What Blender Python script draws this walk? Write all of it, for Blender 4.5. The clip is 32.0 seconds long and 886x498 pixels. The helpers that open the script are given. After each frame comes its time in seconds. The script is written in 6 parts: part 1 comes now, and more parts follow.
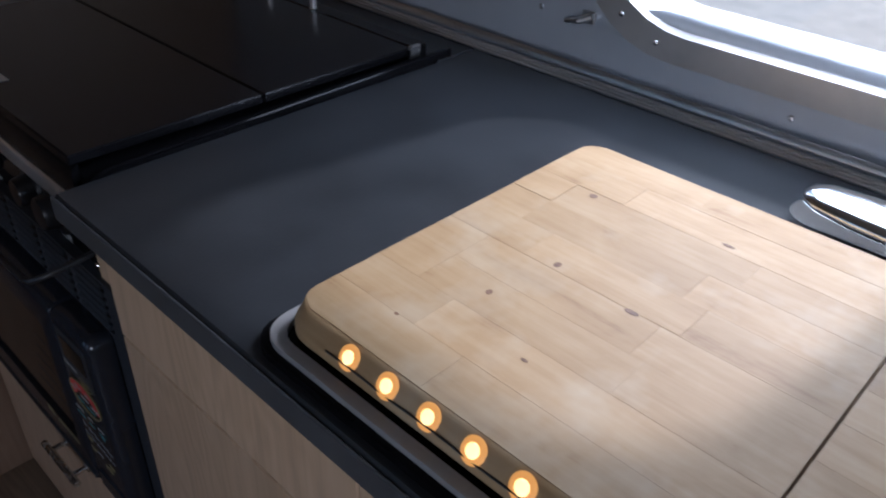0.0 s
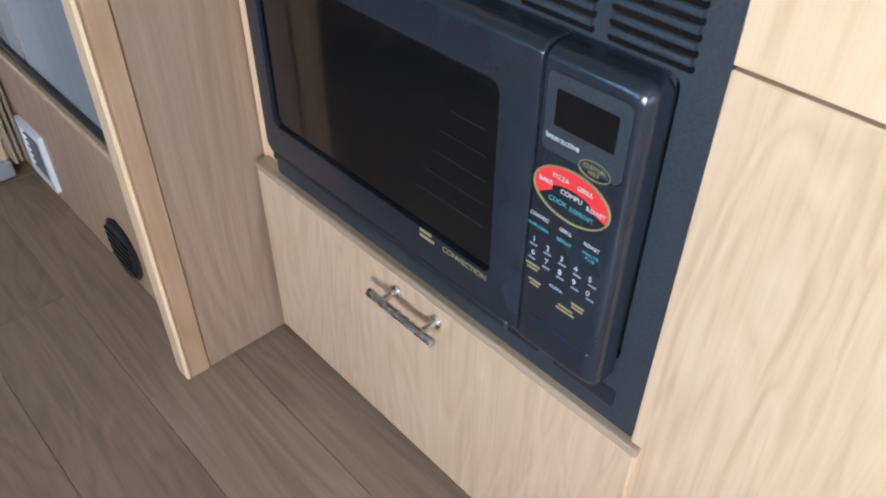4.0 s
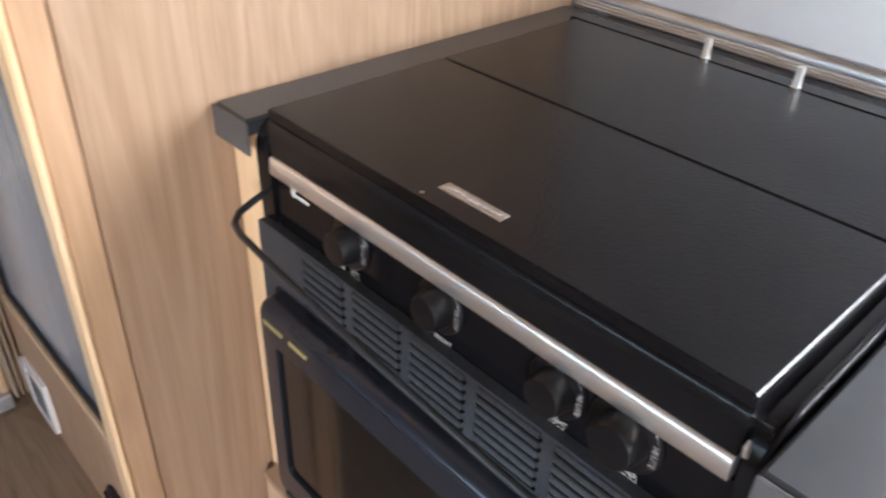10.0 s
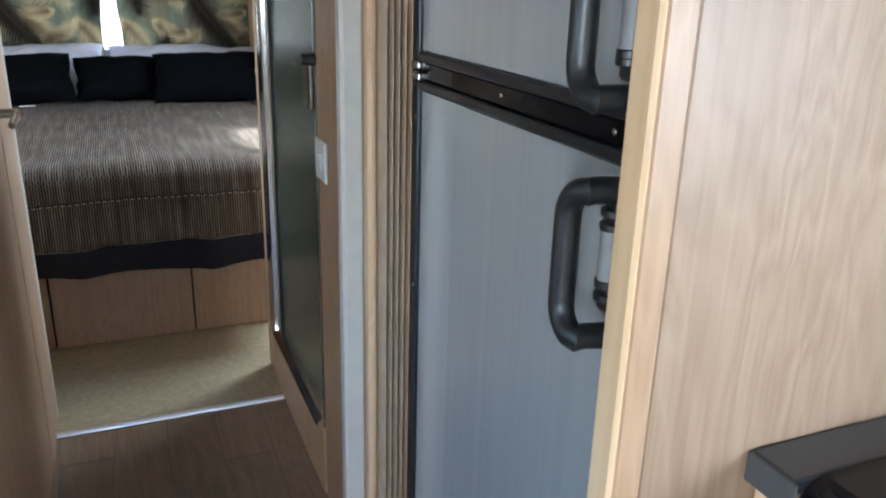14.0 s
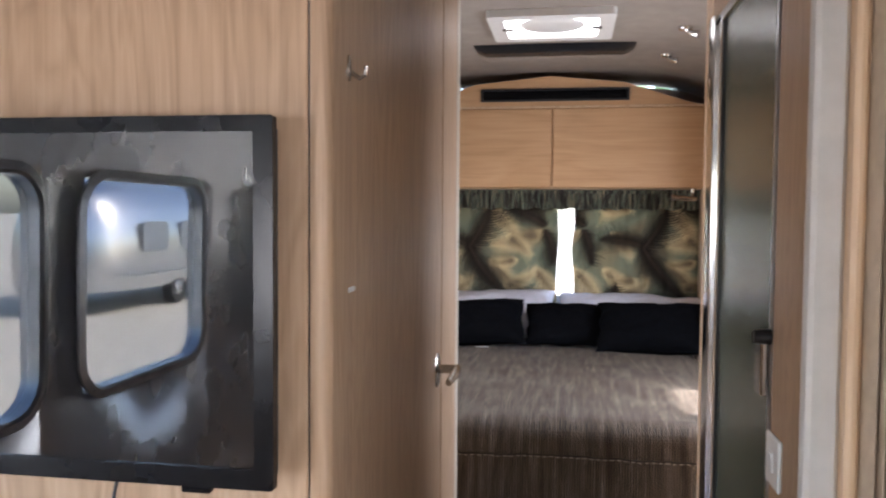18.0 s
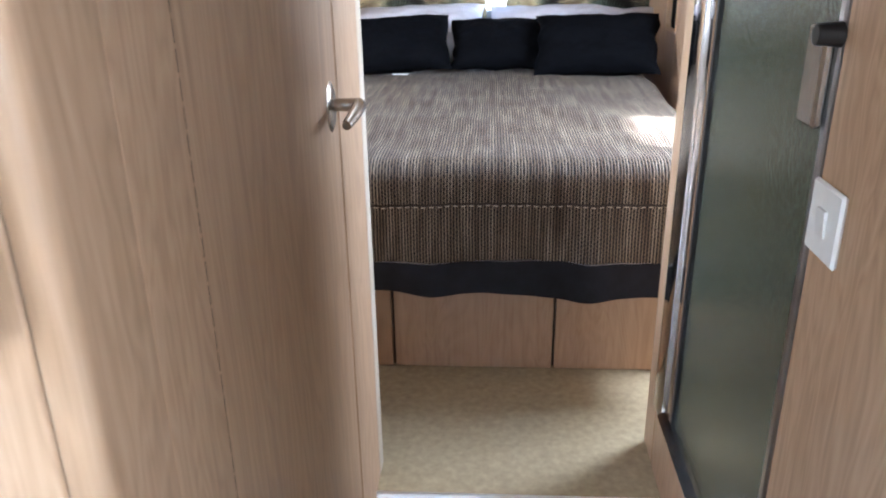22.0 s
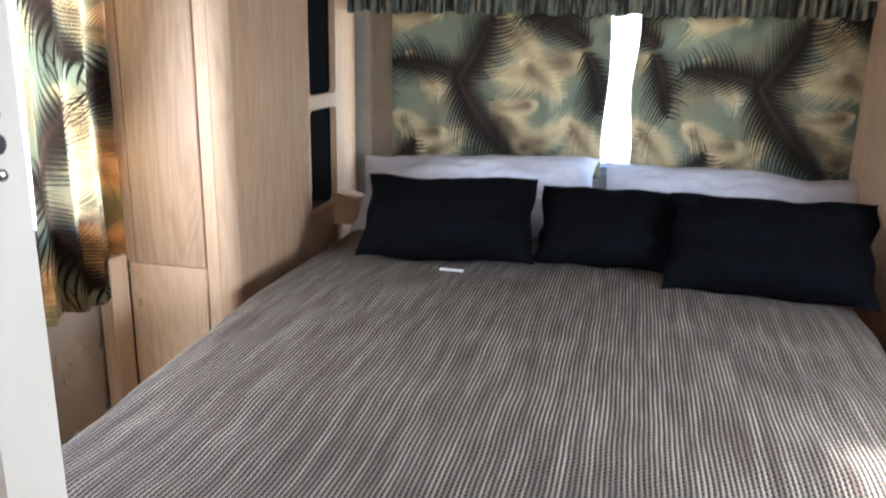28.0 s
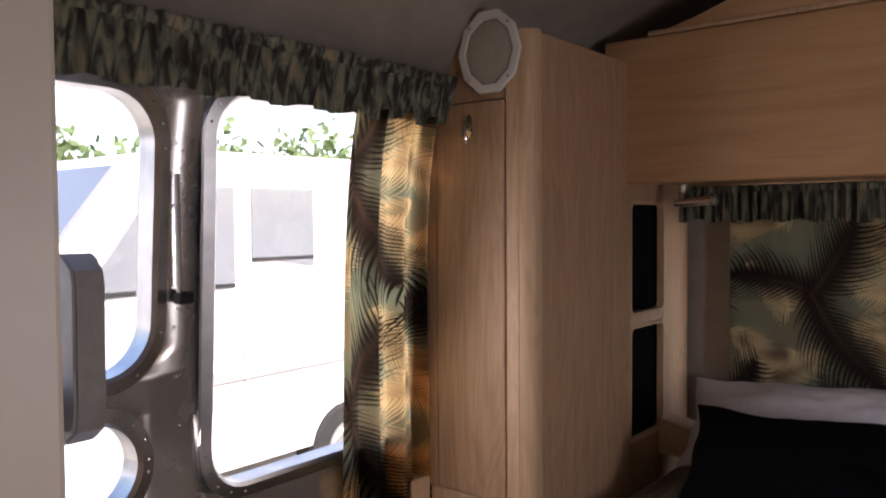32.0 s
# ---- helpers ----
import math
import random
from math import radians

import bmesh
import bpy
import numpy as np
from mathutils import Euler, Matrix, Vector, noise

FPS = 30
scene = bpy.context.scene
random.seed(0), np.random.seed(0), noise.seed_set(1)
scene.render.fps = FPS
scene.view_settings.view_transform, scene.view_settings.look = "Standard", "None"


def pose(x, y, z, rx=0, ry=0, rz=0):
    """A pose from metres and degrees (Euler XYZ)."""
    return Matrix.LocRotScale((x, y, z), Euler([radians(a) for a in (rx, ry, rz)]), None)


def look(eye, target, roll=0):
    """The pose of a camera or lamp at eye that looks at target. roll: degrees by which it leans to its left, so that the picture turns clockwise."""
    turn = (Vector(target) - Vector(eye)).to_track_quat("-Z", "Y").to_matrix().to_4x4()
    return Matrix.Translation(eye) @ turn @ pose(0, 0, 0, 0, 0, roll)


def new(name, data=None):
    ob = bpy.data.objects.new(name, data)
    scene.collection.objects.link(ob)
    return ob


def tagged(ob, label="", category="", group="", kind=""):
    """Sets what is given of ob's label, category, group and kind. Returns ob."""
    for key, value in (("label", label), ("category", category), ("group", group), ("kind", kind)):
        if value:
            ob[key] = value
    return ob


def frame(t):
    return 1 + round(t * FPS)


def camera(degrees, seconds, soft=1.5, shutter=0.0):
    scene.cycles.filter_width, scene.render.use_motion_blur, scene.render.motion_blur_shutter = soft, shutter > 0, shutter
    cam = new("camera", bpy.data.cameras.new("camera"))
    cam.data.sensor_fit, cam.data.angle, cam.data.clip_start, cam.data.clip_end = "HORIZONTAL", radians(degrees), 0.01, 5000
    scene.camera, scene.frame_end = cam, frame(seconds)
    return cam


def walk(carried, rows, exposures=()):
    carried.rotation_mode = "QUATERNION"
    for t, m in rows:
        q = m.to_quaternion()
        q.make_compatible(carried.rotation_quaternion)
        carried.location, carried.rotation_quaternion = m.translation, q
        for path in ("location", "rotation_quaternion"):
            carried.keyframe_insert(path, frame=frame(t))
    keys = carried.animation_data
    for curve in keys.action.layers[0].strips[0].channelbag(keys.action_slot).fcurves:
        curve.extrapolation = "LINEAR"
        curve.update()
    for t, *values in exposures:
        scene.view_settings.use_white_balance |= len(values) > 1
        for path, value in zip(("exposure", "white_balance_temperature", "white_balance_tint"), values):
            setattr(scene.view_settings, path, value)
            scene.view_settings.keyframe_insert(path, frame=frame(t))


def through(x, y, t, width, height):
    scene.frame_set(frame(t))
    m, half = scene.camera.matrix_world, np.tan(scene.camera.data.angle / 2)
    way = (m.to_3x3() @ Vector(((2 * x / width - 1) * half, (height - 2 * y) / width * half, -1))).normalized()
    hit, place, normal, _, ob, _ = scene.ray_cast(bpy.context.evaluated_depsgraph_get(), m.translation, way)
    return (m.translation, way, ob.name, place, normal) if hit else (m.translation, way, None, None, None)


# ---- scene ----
cam = camera(59.0, 32.0, 2.0, 0.3)
EXPOSURES = [(0, 0.65, 5400, 18), (1, 1.25, 5300, 18), (2, 2.8, 5650, 16), (3, 3.2, 5450, 8), (3.5, 3.6, 5600, 8), (6, 4.4, 5300, 0), (7.5, 4.0, 6050, 4), (9, 3.85, 6500, 13), (10, 3.85, 6600, 16), (11, 3.75, 5900, 11), (13, 3.55, 5350, 5), (15.8, 3.65, 5700, 8), (17, 3.6, 5950, 14), (20, 3.85, 6150, 19), (23, 4.65, 5300, 9), (25, 4.15, 5800, 14), (28, 4.05, 5500, 10), (29, 3.95, 5500, 10), (30, 3.35, 5700, 14), (31, 2.7, 6050, 19), (32, 2.1, 6900, 28)]
PATH = [
    (0, (0.2192, 0.1361, 1.2993), (1.4384, 1.2559, 0.1769), 2.41),
    (0.5, (0.2306, 0.1738, 1.2933), (1.3565, 1.3993, 0.1839), 2.78),
    (1, (0.2139, 0.1945, 1.2732), (1.256, 1.4879, 0.1592), 1.89),
    (1.5, (0.1597, 0.2468, 1.2377), (1.1926, 1.5282, 0.1015), 2.69),
    (2, (0.0816, 0.3584, 1.1798), (1.1296, 1.6074, 0.0215), 1.49),
    (2.5, (0.0378, 0.4427, 1.1122), (1.0572, 1.676, -0.0877), 1.52),
    (3, (0.0059, 0.5007, 1.0479), (1.0383, 1.6956, -0.1794), 1.22),
    (3.5, (0.0012, 0.5429, 1.0107), (1.025, 1.7136, -0.2469), 0.50),
    (5.5, (0.0742, 0.7989, 0.9069), (1.3218, 1.604, -0.433), 2.57),
    (6, (0.0818, 0.815, 0.9241), (1.404, 1.547, -0.3858), 2.93),
    (6.5, (0.1253, 0.7994, 0.9747), (1.4317, 1.5673, -0.3306), 1.87),
    (7, (0.1595, 0.7858, 1.0544), (1.4669, 1.5503, -0.2519), 0.96),
    (7.5, (0.1716, 0.7809, 1.1446), (1.4609, 1.4647, -0.223), 1.79),
    (8, (0.1678, 0.7536, 1.1676), (1.5113, 1.5367, -0.0902), 3.92),
    (8.5, (0.1655, 0.7539, 1.2077), (1.4882, 1.651, 0.0053), 4.06),
    (9, (0.1623, 0.7572, 1.2319), (1.4565, 1.7377, 0.0642), 3.62),
    (9.5, (0.1447, 0.751, 1.2454), (1.4174, 1.8018, 0.1158), 3.13),
    (10, (0.1016, 0.76, 1.2461), (1.2618, 1.9493, 0.1328), 2.49),
    (10.5, (0.0525, 0.7903, 1.2489), (1.0192, 2.1335, 0.1259), 1.87),
    (11, (0.0225, 0.8237, 1.2431), (0.8596, 2.2916, 0.1733), 2.61),
    (11.5, (0.0046, 0.8495, 1.2632), (0.719, 2.4201, 0.2518), 2.89),
    (12, (-0.0062, 0.8591, 1.2769), (0.6719, 2.473, 0.3097), 3.66),
    (12.5, (-0.0383, 0.8826, 1.3183), (0.6671, 2.5242, 0.4198), 3.57),
    (13, (-0.0797, 0.9092, 1.3548), (0.6526, 2.5836, 0.5423), 2.59),
    (13.5, (-0.1078, 0.9286, 1.366), (0.626, 2.6356, 0.626), 2.06),
    (15.5, (-0.1981, 0.9528, 1.415), (0.5424, 2.7769, 1.0624), 0.66),
    (16, (-0.1992, 0.9695, 1.4128), (0.5117, 2.822, 1.1619), 0.87),
    (16.5, (-0.1901, 1.0171, 1.417), (0.3285, 2.9446, 1.2915), 0.56),
    (17, (-0.1639, 1.0761, 1.418), (0.0435, 3.0643, 1.3537), 0.19),
    (17.5, (-0.1265, 1.1259, 1.4212), (-0.1414, 3.1249, 1.3581), 0.20),
    (18, (-0.085, 1.1806, 1.4248), (-0.4027, 3.1532, 1.3347), 0.42),
    (18.5, (-0.0323, 1.212, 1.4209), (-0.5631, 3.135, 1.2784), -0.01),
    (19, (0.0029, 1.2374, 1.4079), (-0.6547, 3.1162, 1.2135), -0.69),
    (19.5, (0.002, 1.27, 1.3807), (-0.7029, 3.1198, 1.0958), -0.75),
    (20, (-0.0139, 1.3467, 1.352), (-0.6848, 3.1855, 0.9414), -0.62),
    (20.5, (-0.0534, 1.4582, 1.3359), (-0.6414, 3.2936, 0.8014), -0.72),
    (21, (-0.0949, 1.5648, 1.3275), (-0.5108, 3.4116, 0.6823), -0.97),
    (21.5, (-0.1272, 1.6437, 1.3289), (-0.3641, 3.5009, 0.6254), -0.55),
    (22, (-0.1277, 1.7487, 1.3162), (-0.2462, 3.598, 0.5639), -0.85),
    (22.5, (-0.1016, 1.8924, 1.325), (-0.1285, 3.7497, 0.5835), -1.21),
    (23, (-0.0708, 2.0402, 1.337), (-0.033, 3.9148, 0.641), -1.39),
    (23.5, (-0.0626, 2.1266, 1.363), (-0.0241, 4.0118, 0.6964), -1.07),
    (24, (-0.0744, 2.2589, 1.362), (-0.0283, 4.1597, 0.7418), -0.44),
    (24.5, (-0.0839, 2.3792, 1.3821), (-0.0025, 4.2934, 0.8083), -0.05),
    (25, (-0.0965, 2.4767, 1.4013), (0.0042, 4.4169, 0.9265), 0.32),
    (25.5, (-0.1014, 2.5439, 1.4307), (-0.0346, 4.5133, 1.0881), -0.51),
    (27.5, (-0.0358, 2.9608, 1.419), (-0.3589, 4.9046, 1.0765), -0.02),
    (28, (-0.0585, 3.0622, 1.3945), (-0.5006, 4.9378, 0.8589), 1.22),
    (28.5, (-0.0705, 3.1179, 1.3743), (-0.5863, 4.926, 0.6924), 2.65),
    (29, (-0.0825, 3.1559, 1.369), (-0.7359, 4.9026, 0.6465), 1.81),
    (29.5, (-0.1042, 3.2078, 1.3761), (-0.9108, 4.9145, 0.7152), 0.99),
    (30, (-0.117, 3.2529, 1.3915), (-1.0451, 4.9331, 0.8297), -0.46),
    (30.5, (-0.0982, 3.2871, 1.4209), (-1.1389, 4.9278, 0.9466), -1.00),
    (31, (-0.0997, 3.302, 1.439), (-1.25, 4.9022, 1.0981), -1.45),
    (31.5, (-0.1052, 3.3065, 1.4488), (-1.3166, 4.886, 1.2548), -1.17),
    (32, (-0.067, 3.2937, 1.4678), (-1.3131, 4.8564, 1.3935), -0.43),
]
walk(cam, [(t, look(eye, target, roll)) for t, eye, target, roll in PATH], EXPOSURES)

# ---- world and light ----
world = bpy.data.worlds.new("world")
scene.world = world
world.use_nodes = True
wn = world.node_tree.nodes
sky = wn.new("ShaderNodeTexSky")
sky.sky_type = "NISHITA"
sky.sun_disc = False
SUN_EL, SUN_AZ = 43.0, 98.5
sky.sun_elevation, sky.sun_rotation = radians(SUN_EL), radians(SUN_AZ)
sky.air_density, sky.dust_density = 1.0, 2.0
wn["Background"].inputs["Strength"].default_value = 0.15
world.node_tree.links.new(sky.outputs[0], wn["Background"].inputs["Color"])
sun = new("sun", bpy.data.lights.new("sun", "SUN"))
sun.data.energy, sun.data.angle, sun.data.color = 1.9, radians(3.0), (1.0, 0.95, 0.88)
az, el = radians(SUN_AZ), radians(SUN_EL)
sun.matrix_world = look((0, 0, 0), (-math.sin(az) * math.cos(el), -math.cos(az) * math.cos(el), -math.sin(el)))


def window_light(name, at, toward, w, h, watts, color=(0.93, 0.97, 1.0)):
    la = bpy.data.lights.new(name, "AREA")
    la.shape, la.size, la.size_y, la.energy, la.color = "RECTANGLE", w, h, watts, color
    ob = new(name, la)
    ob.matrix_world = look(at, toward)
    return ob


# area lamps that stand in for daylight at the window openings
window_light("sky_light_kitchen", (1.050, 0.40, 1.27), (0.2, 0.6, 0.70), 0.46, 0.42, 2.5, (0.92, 0.97, 1.0))
# unseen fill added from the front end and from a side door that isn't built
window_light("fill_light_front", (-0.2, -2.22, 1.45), (-0.2, 0, 1.2), 1.7, 0.75, 0.3, (1.0, 0.98, 0.95))
window_light("fill_light_side", (1.02, -1.35, 1.1), (0, -0.9, 0.9), 0.65, 1.6, 0.5, (1.0, 0.98, 0.95))
window_light("sky_light_bed_right", (0.985, 4.07, 1.24), (-1.0, 4.0, 0.55), 0.40, 0.40, 2.0)
# fill added at an unseen window to brighten the cabinet fronts
window_light("fill_light_west", (-1.42, -0.69, 1.21), (0.5, -0.85, 0.45), 0.75, 0.56, 6.6, (1.0, 0.98, 0.94))
window_light("sky_light_bed_left", (-1.375, 4.30, 1.22), (0.0, 4.25, 0.75), 0.44, 0.50, 1.05, (1.0, 0.95, 0.88))
window_light("sky_light_rear", (-0.2, 5.93, 1.22), (-0.2, 4.0, 1.2), 1.45, 0.5, 0.09)

# ---- materials ----
MATS = {}


def principled(name, rough=0.5, metal=0.0, color=(0.5, 0.5, 0.5)):
    m = bpy.data.materials.new(name)
    m.use_nodes = True
    nt = m.node_tree
    p = nt.nodes["Principled BSDF"]
    p.inputs["Base Color"].default_value = (*color, 1)
    p.inputs["Roughness"].default_value = rough
    p.inputs["Metallic"].default_value = metal
    MATS[name] = m
    return m, nt, p


def nd(nt, kind, **inputs):
    n = nt.nodes.new(kind)
    for k, v in inputs.items():
        n.inputs[k.replace("_", " ")].default_value = v
    return n


def place(nt, scale=(1, 1, 1), shift=True):
    """World position, scaled, with an offset of each object's own."""
    g = nt.nodes.new("ShaderNodeNewGeometry")
    mp = nt.nodes.new("ShaderNodeMapping")
    mp.inputs["Scale"].default_value = scale
    nt.links.new(g.outputs["Position"], mp.inputs["Vector"])
    if shift:
        oi = nt.nodes.new("ShaderNodeObjectInfo")
        mul = nt.nodes.new("ShaderNodeMath")
        mul.operation = "MULTIPLY"
        mul.inputs[1].default_value = 17.0
        nt.links.new(oi.outputs["Random"], mul.inputs[0])
        cb = nt.nodes.new("ShaderNodeCombineXYZ")
        for k in range(3):
            nt.links.new(mul.outputs[0], cb.inputs[k])
        nt.links.new(cb.outputs[0], mp.inputs["Location"])
    return mp.outputs[0]


def ramp(nt, fac, stops):
    r = nt.nodes.new("ShaderNodeValToRGB")
    while len(r.color_ramp.elements) < len(stops):
        r.color_ramp.elements.new(0.5)
    for e, (pos, col) in zip(r.color_ramp.elements, stops):
        e.position, e.color = pos, (*col, 1)
    nt.links.new(fac, r.inputs[0])
    return r.outputs[0]


def bump(nt, p, height, strength, distance=0.002):
    b = nd(nt, "ShaderNodeBump", Strength=strength, Distance=distance)
    nt.links.new(height, b.inputs["Height"])
    nt.links.new(b.outputs[0], p.inputs["Normal"])
    return b


def mix(nt, a, b, fac, mode="MIX"):
    m = nt.nodes.new("ShaderNodeMix")
    m.data_type, m.blend_type = "RGBA", mode
    for src, key in ((fac, 0), (a, 6), (b, 7)):
        if isinstance(src, (int, float)):
            m.inputs[key].default_value = src
        elif isinstance(src, tuple):
            m.inputs[key].default_value = (*src, 1)
        else:
            nt.links.new(src, m.inputs[key])
    return m.outputs[2]


def calc(nt, op, a, b=0.0):
    m = nt.nodes.new("ShaderNodeMath")
    m.operation = op
    for k, v in ((0, a), (1, b)):
        if isinstance(v, (int, float)):
            m.inputs[k].default_value = v
        else:
            nt.links.new(v, m.inputs[k])
    return m.outputs[0]


def wood(name, dark, mid, light, grain="z", rough=0.45, figure=1.0, spread=0.12):
    """Laminate with long grain: broad figure, fine pores, tone that drifts from panel to panel."""
    m, nt, p = principled(name, rough)
    long = {"x": 0, "y": 1, "z": 2}[grain]
    s1, s2, s3 = [5.0] * 3, [70.0] * 3, [240.0] * 3
    s1[long], s2[long], s3[long] = 0.9, 2.2, 6.0
    big = nd(nt, "ShaderNodeTexNoise", Scale=1.0, Detail=3.0, Roughness=0.55, Distortion=1.2 * figure)
    nt.links.new(place(nt, s1), big.inputs["Vector"])
    rings = nt.nodes.new("ShaderNodeMath")
    rings.operation = "PINGPONG"
    rings.inputs[1].default_value = 0.5
    nt.links.new(calc(nt, "MULTIPLY", big.outputs[0], 14.0 * figure), rings.inputs[0])
    fine = nd(nt, "ShaderNodeTexNoise", Scale=1.0, Detail=4.0, Roughness=0.65)
    nt.links.new(place(nt, s2), fine.inputs["Vector"])
    pore = nd(nt, "ShaderNodeTexNoise", Scale=1.0, Detail=2.0)
    nt.links.new(place(nt, s3), pore.inputs["Vector"])
    t = calc(nt, "ADD", calc(nt, "MULTIPLY", rings.outputs[0], 0.42), calc(nt, "MULTIPLY", fine.outputs[0], 0.78))
    t = calc(nt, "ADD", t, calc(nt, "MULTIPLY", pore.outputs[0], 0.25))
    col = ramp(nt, t, ((0.34, dark), (0.62, mid), (0.92, light)))
    oi = nt.nodes.new("ShaderNodeObjectInfo")
    tone = nd(nt, "ShaderNodeHueSaturation")
    nt.links.new(calc(nt, "ADD", calc(nt, "MULTIPLY", oi.outputs["Random"], spread), 1.0 - spread / 2), tone.inputs["Value"])
    nt.links.new(col, tone.inputs["Color"])
    nt.links.new(tone.outputs[0], p.inputs["Base Color"])
    bump(nt, p, t, 0.12, 0.0006)
    nt.links.new(calc(nt, "ADD", calc(nt, "MULTIPLY", fine.outputs[0], 0.25), rough - 0.12), p.inputs["Roughness"])
    return m


def plain(name, color, rough=0.5, metal=0.0, var=0.12, scale=30.0, bumps=0.0, bscale=400.0, coat=0.0, spec=0.5):
    """A painted, moulded or metal surface with faint mottling and a fine relief."""
    m, nt, p = principled(name, rough, metal, color)
    n = nd(nt, "ShaderNodeTexNoise", Scale=scale, Detail=4.0, Roughness=0.6)
    nt.links.new(place(nt), n.inputs["Vector"])
    lo, hi = tuple(c * (1 - var) for c in color), tuple(min(1, c * (1 + var)) for c in color)
    nt.links.new(ramp(nt, n.outputs[0], ((0.3, lo), (0.7, hi))), p.inputs["Base Color"])
    nt.links.new(calc(nt, "ADD", calc(nt, "MULTIPLY", n.outputs[0], 0.05), max(rough - 0.025, 0.01)), p.inputs["Roughness"])
    p.inputs["Coat Weight"].default_value = coat
    p.inputs["Specular IOR Level"].default_value = spec
    if bumps:
        b = nd(nt, "ShaderNodeTexNoise", Scale=bscale, Detail=2.0)
        nt.links.new(place(nt, shift=False), b.inputs["Vector"])
        bump(nt, p, b.outputs[0], bumps, 0.001)
    return m


OAK = wood("oak_laminate", (0.330, 0.205, 0.118), (0.435, 0.284, 0.172), (0.52, 0.355, 0.230))
OAK_MID = wood("oak_laminate_honey", (0.240, 0.147, 0.088), (0.310, 0.202, 0.129), (0.380, 0.260, 0.174), figure=1.0)
OAK_DARK = wood("oak_laminate_warm", (0.30, 0.18, 0.10), (0.37, 0.23, 0.135), (0.43, 0.28, 0.17))
OAK_PALE = wood("pale_oak_laminate", (0.45, 0.300, 0.178), (0.56, 0.386, 0.240), (0.64, 0.460, 0.305))
# edge trim, its oak lightened to carry window light on the partition's end
OAK_EDGE = wood("lightened_oak_edge_trim", (0.61, 0.405, 0.22), (0.71, 0.495, 0.29), (0.79, 0.58, 0.375), figure=0.4)
OAK_FLAT = wood("maple_flat_board", (0.42, 0.245, 0.115), (0.50, 0.30, 0.15), (0.56, 0.35, 0.19), grain="x", figure=0.4)
EDGE_H = wood("edge_band", (0.28, 0.19, 0.12), (0.36, 0.25, 0.16), (0.44, 0.31, 0.2), grain="y", figure=0.3)
FLOOR_W = wood("vinyl_plank", (0.150, 0.102, 0.064), (0.215, 0.150, 0.097), (0.270, 0.195, 0.132), grain="y", rough=0.38, figure=0.8, spread=0.22)


def maple(name):
    """Oiled maple with soft blotches, faint grain and worn pale patches."""
    m, nt, p = principled(name, 0.55)
    blot = nd(nt, "ShaderNodeTexNoise", Scale=1.0, Detail=5.0, Roughness=0.62, Distortion=0.7)
    nt.links.new(place(nt, (16, 9, 16)), blot.inputs["Vector"])
    grain = nd(nt, "ShaderNodeTexNoise", Scale=1.0, Detail=4.0, Roughness=0.6)
    nt.links.new(place(nt, (150, 7, 150)), grain.inputs["Vector"])
    worn = nd(nt, "ShaderNodeTexNoise", Scale=9.0, Detail=4.0, Roughness=0.6)
    nt.links.new(place(nt, shift=False), worn.inputs["Vector"])
    t = calc(nt, "ADD", calc(nt, "MULTIPLY", blot.outputs[0], 0.62), calc(nt, "MULTIPLY", grain.outputs[0], 0.38))
    col = ramp(nt, t, ((0.32, (0.26, 0.155, 0.072)), (0.42, (0.35, 0.228, 0.112)), (0.52, (0.39, 0.262, 0.135)), (0.68, (0.44, 0.315, 0.178))))
    col = mix(nt, col, (0.47, 0.38, 0.26), ramp(nt, worn.outputs[0], ((0.54, (0, 0, 0)), (0.72, (0.7, 0.7, 0.7)))))
    oi = nt.nodes.new("ShaderNodeObjectInfo")
    tone = nd(nt, "ShaderNodeHueSaturation")
    nt.links.new(calc(nt, "ADD", calc(nt, "MULTIPLY", oi.outputs["Random"], 0.14), 0.90), tone.inputs["Value"])
    nt.links.new(col, tone.inputs["Color"])
    nt.links.new(tone.outputs[0], p.inputs["Base Color"])
    bump(nt, p, grain.outputs[0], 0.1, 0.0005)
    p.inputs["Specular IOR Level"].default_value = 0.3
    return m


STAVE = maple("maple_stave")
BLACK = plain("black_enamel", (0.006, 0.006, 0.007), 0.22, var=0.3, scale=12, bumps=0.10, bscale=190, spec=0.22)
BLACK_S = plain("black_satin_enamel", (0.005, 0.005, 0.006), 0.24, var=0.3, scale=12, bumps=0.3, bscale=230, spec=0.2)
POLISHED = plain("polished_trim_steel", (0.86, 0.85, 0.84), 0.40, 1.0, var=0.02)
BLACK_K = plain("black_knob_plastic", (0.005, 0.005, 0.006), 0.30, var=0.1, spec=0.36)
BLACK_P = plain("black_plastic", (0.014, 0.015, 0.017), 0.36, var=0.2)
BLACK_G = plain("black_gloss", (0.005, 0.005, 0.006), 0.10, var=0.2, spec=0.14)
CHAR = plain("textured_charcoal_plastic", (0.026, 0.030, 0.036), 0.50, var=0.3, scale=260, bumps=0.7, bscale=520)
MWBODY = plain("dark_blue_grey_plastic", (0.014, 0.017, 0.024), 0.22, var=0.15)
COUNTER = plain("black_laminate", (0.026, 0.029, 0.033), 0.29, var=0.22, scale=9, bumps=0.10, bscale=300)
COUNTER_E = plain("grey_laminate_edge", (0.07, 0.073, 0.078), 0.4, var=0.15)
STEEL = plain("brushed_steel", (0.60, 0.59, 0.57), 0.27, 1.0, var=0.04, scale=60)
CHROME = plain("chrome", (0.72, 0.72, 0.71), 0.12, 1.0, var=0.06)
ALU = plain("anodised_aluminium", (0.46, 0.47, 0.48), 0.33, 1.0, var=0.15, scale=14)
NICKEL = plain("satin_nickel", (0.50, 0.47, 0.43), 0.26, 1.0, var=0.1)
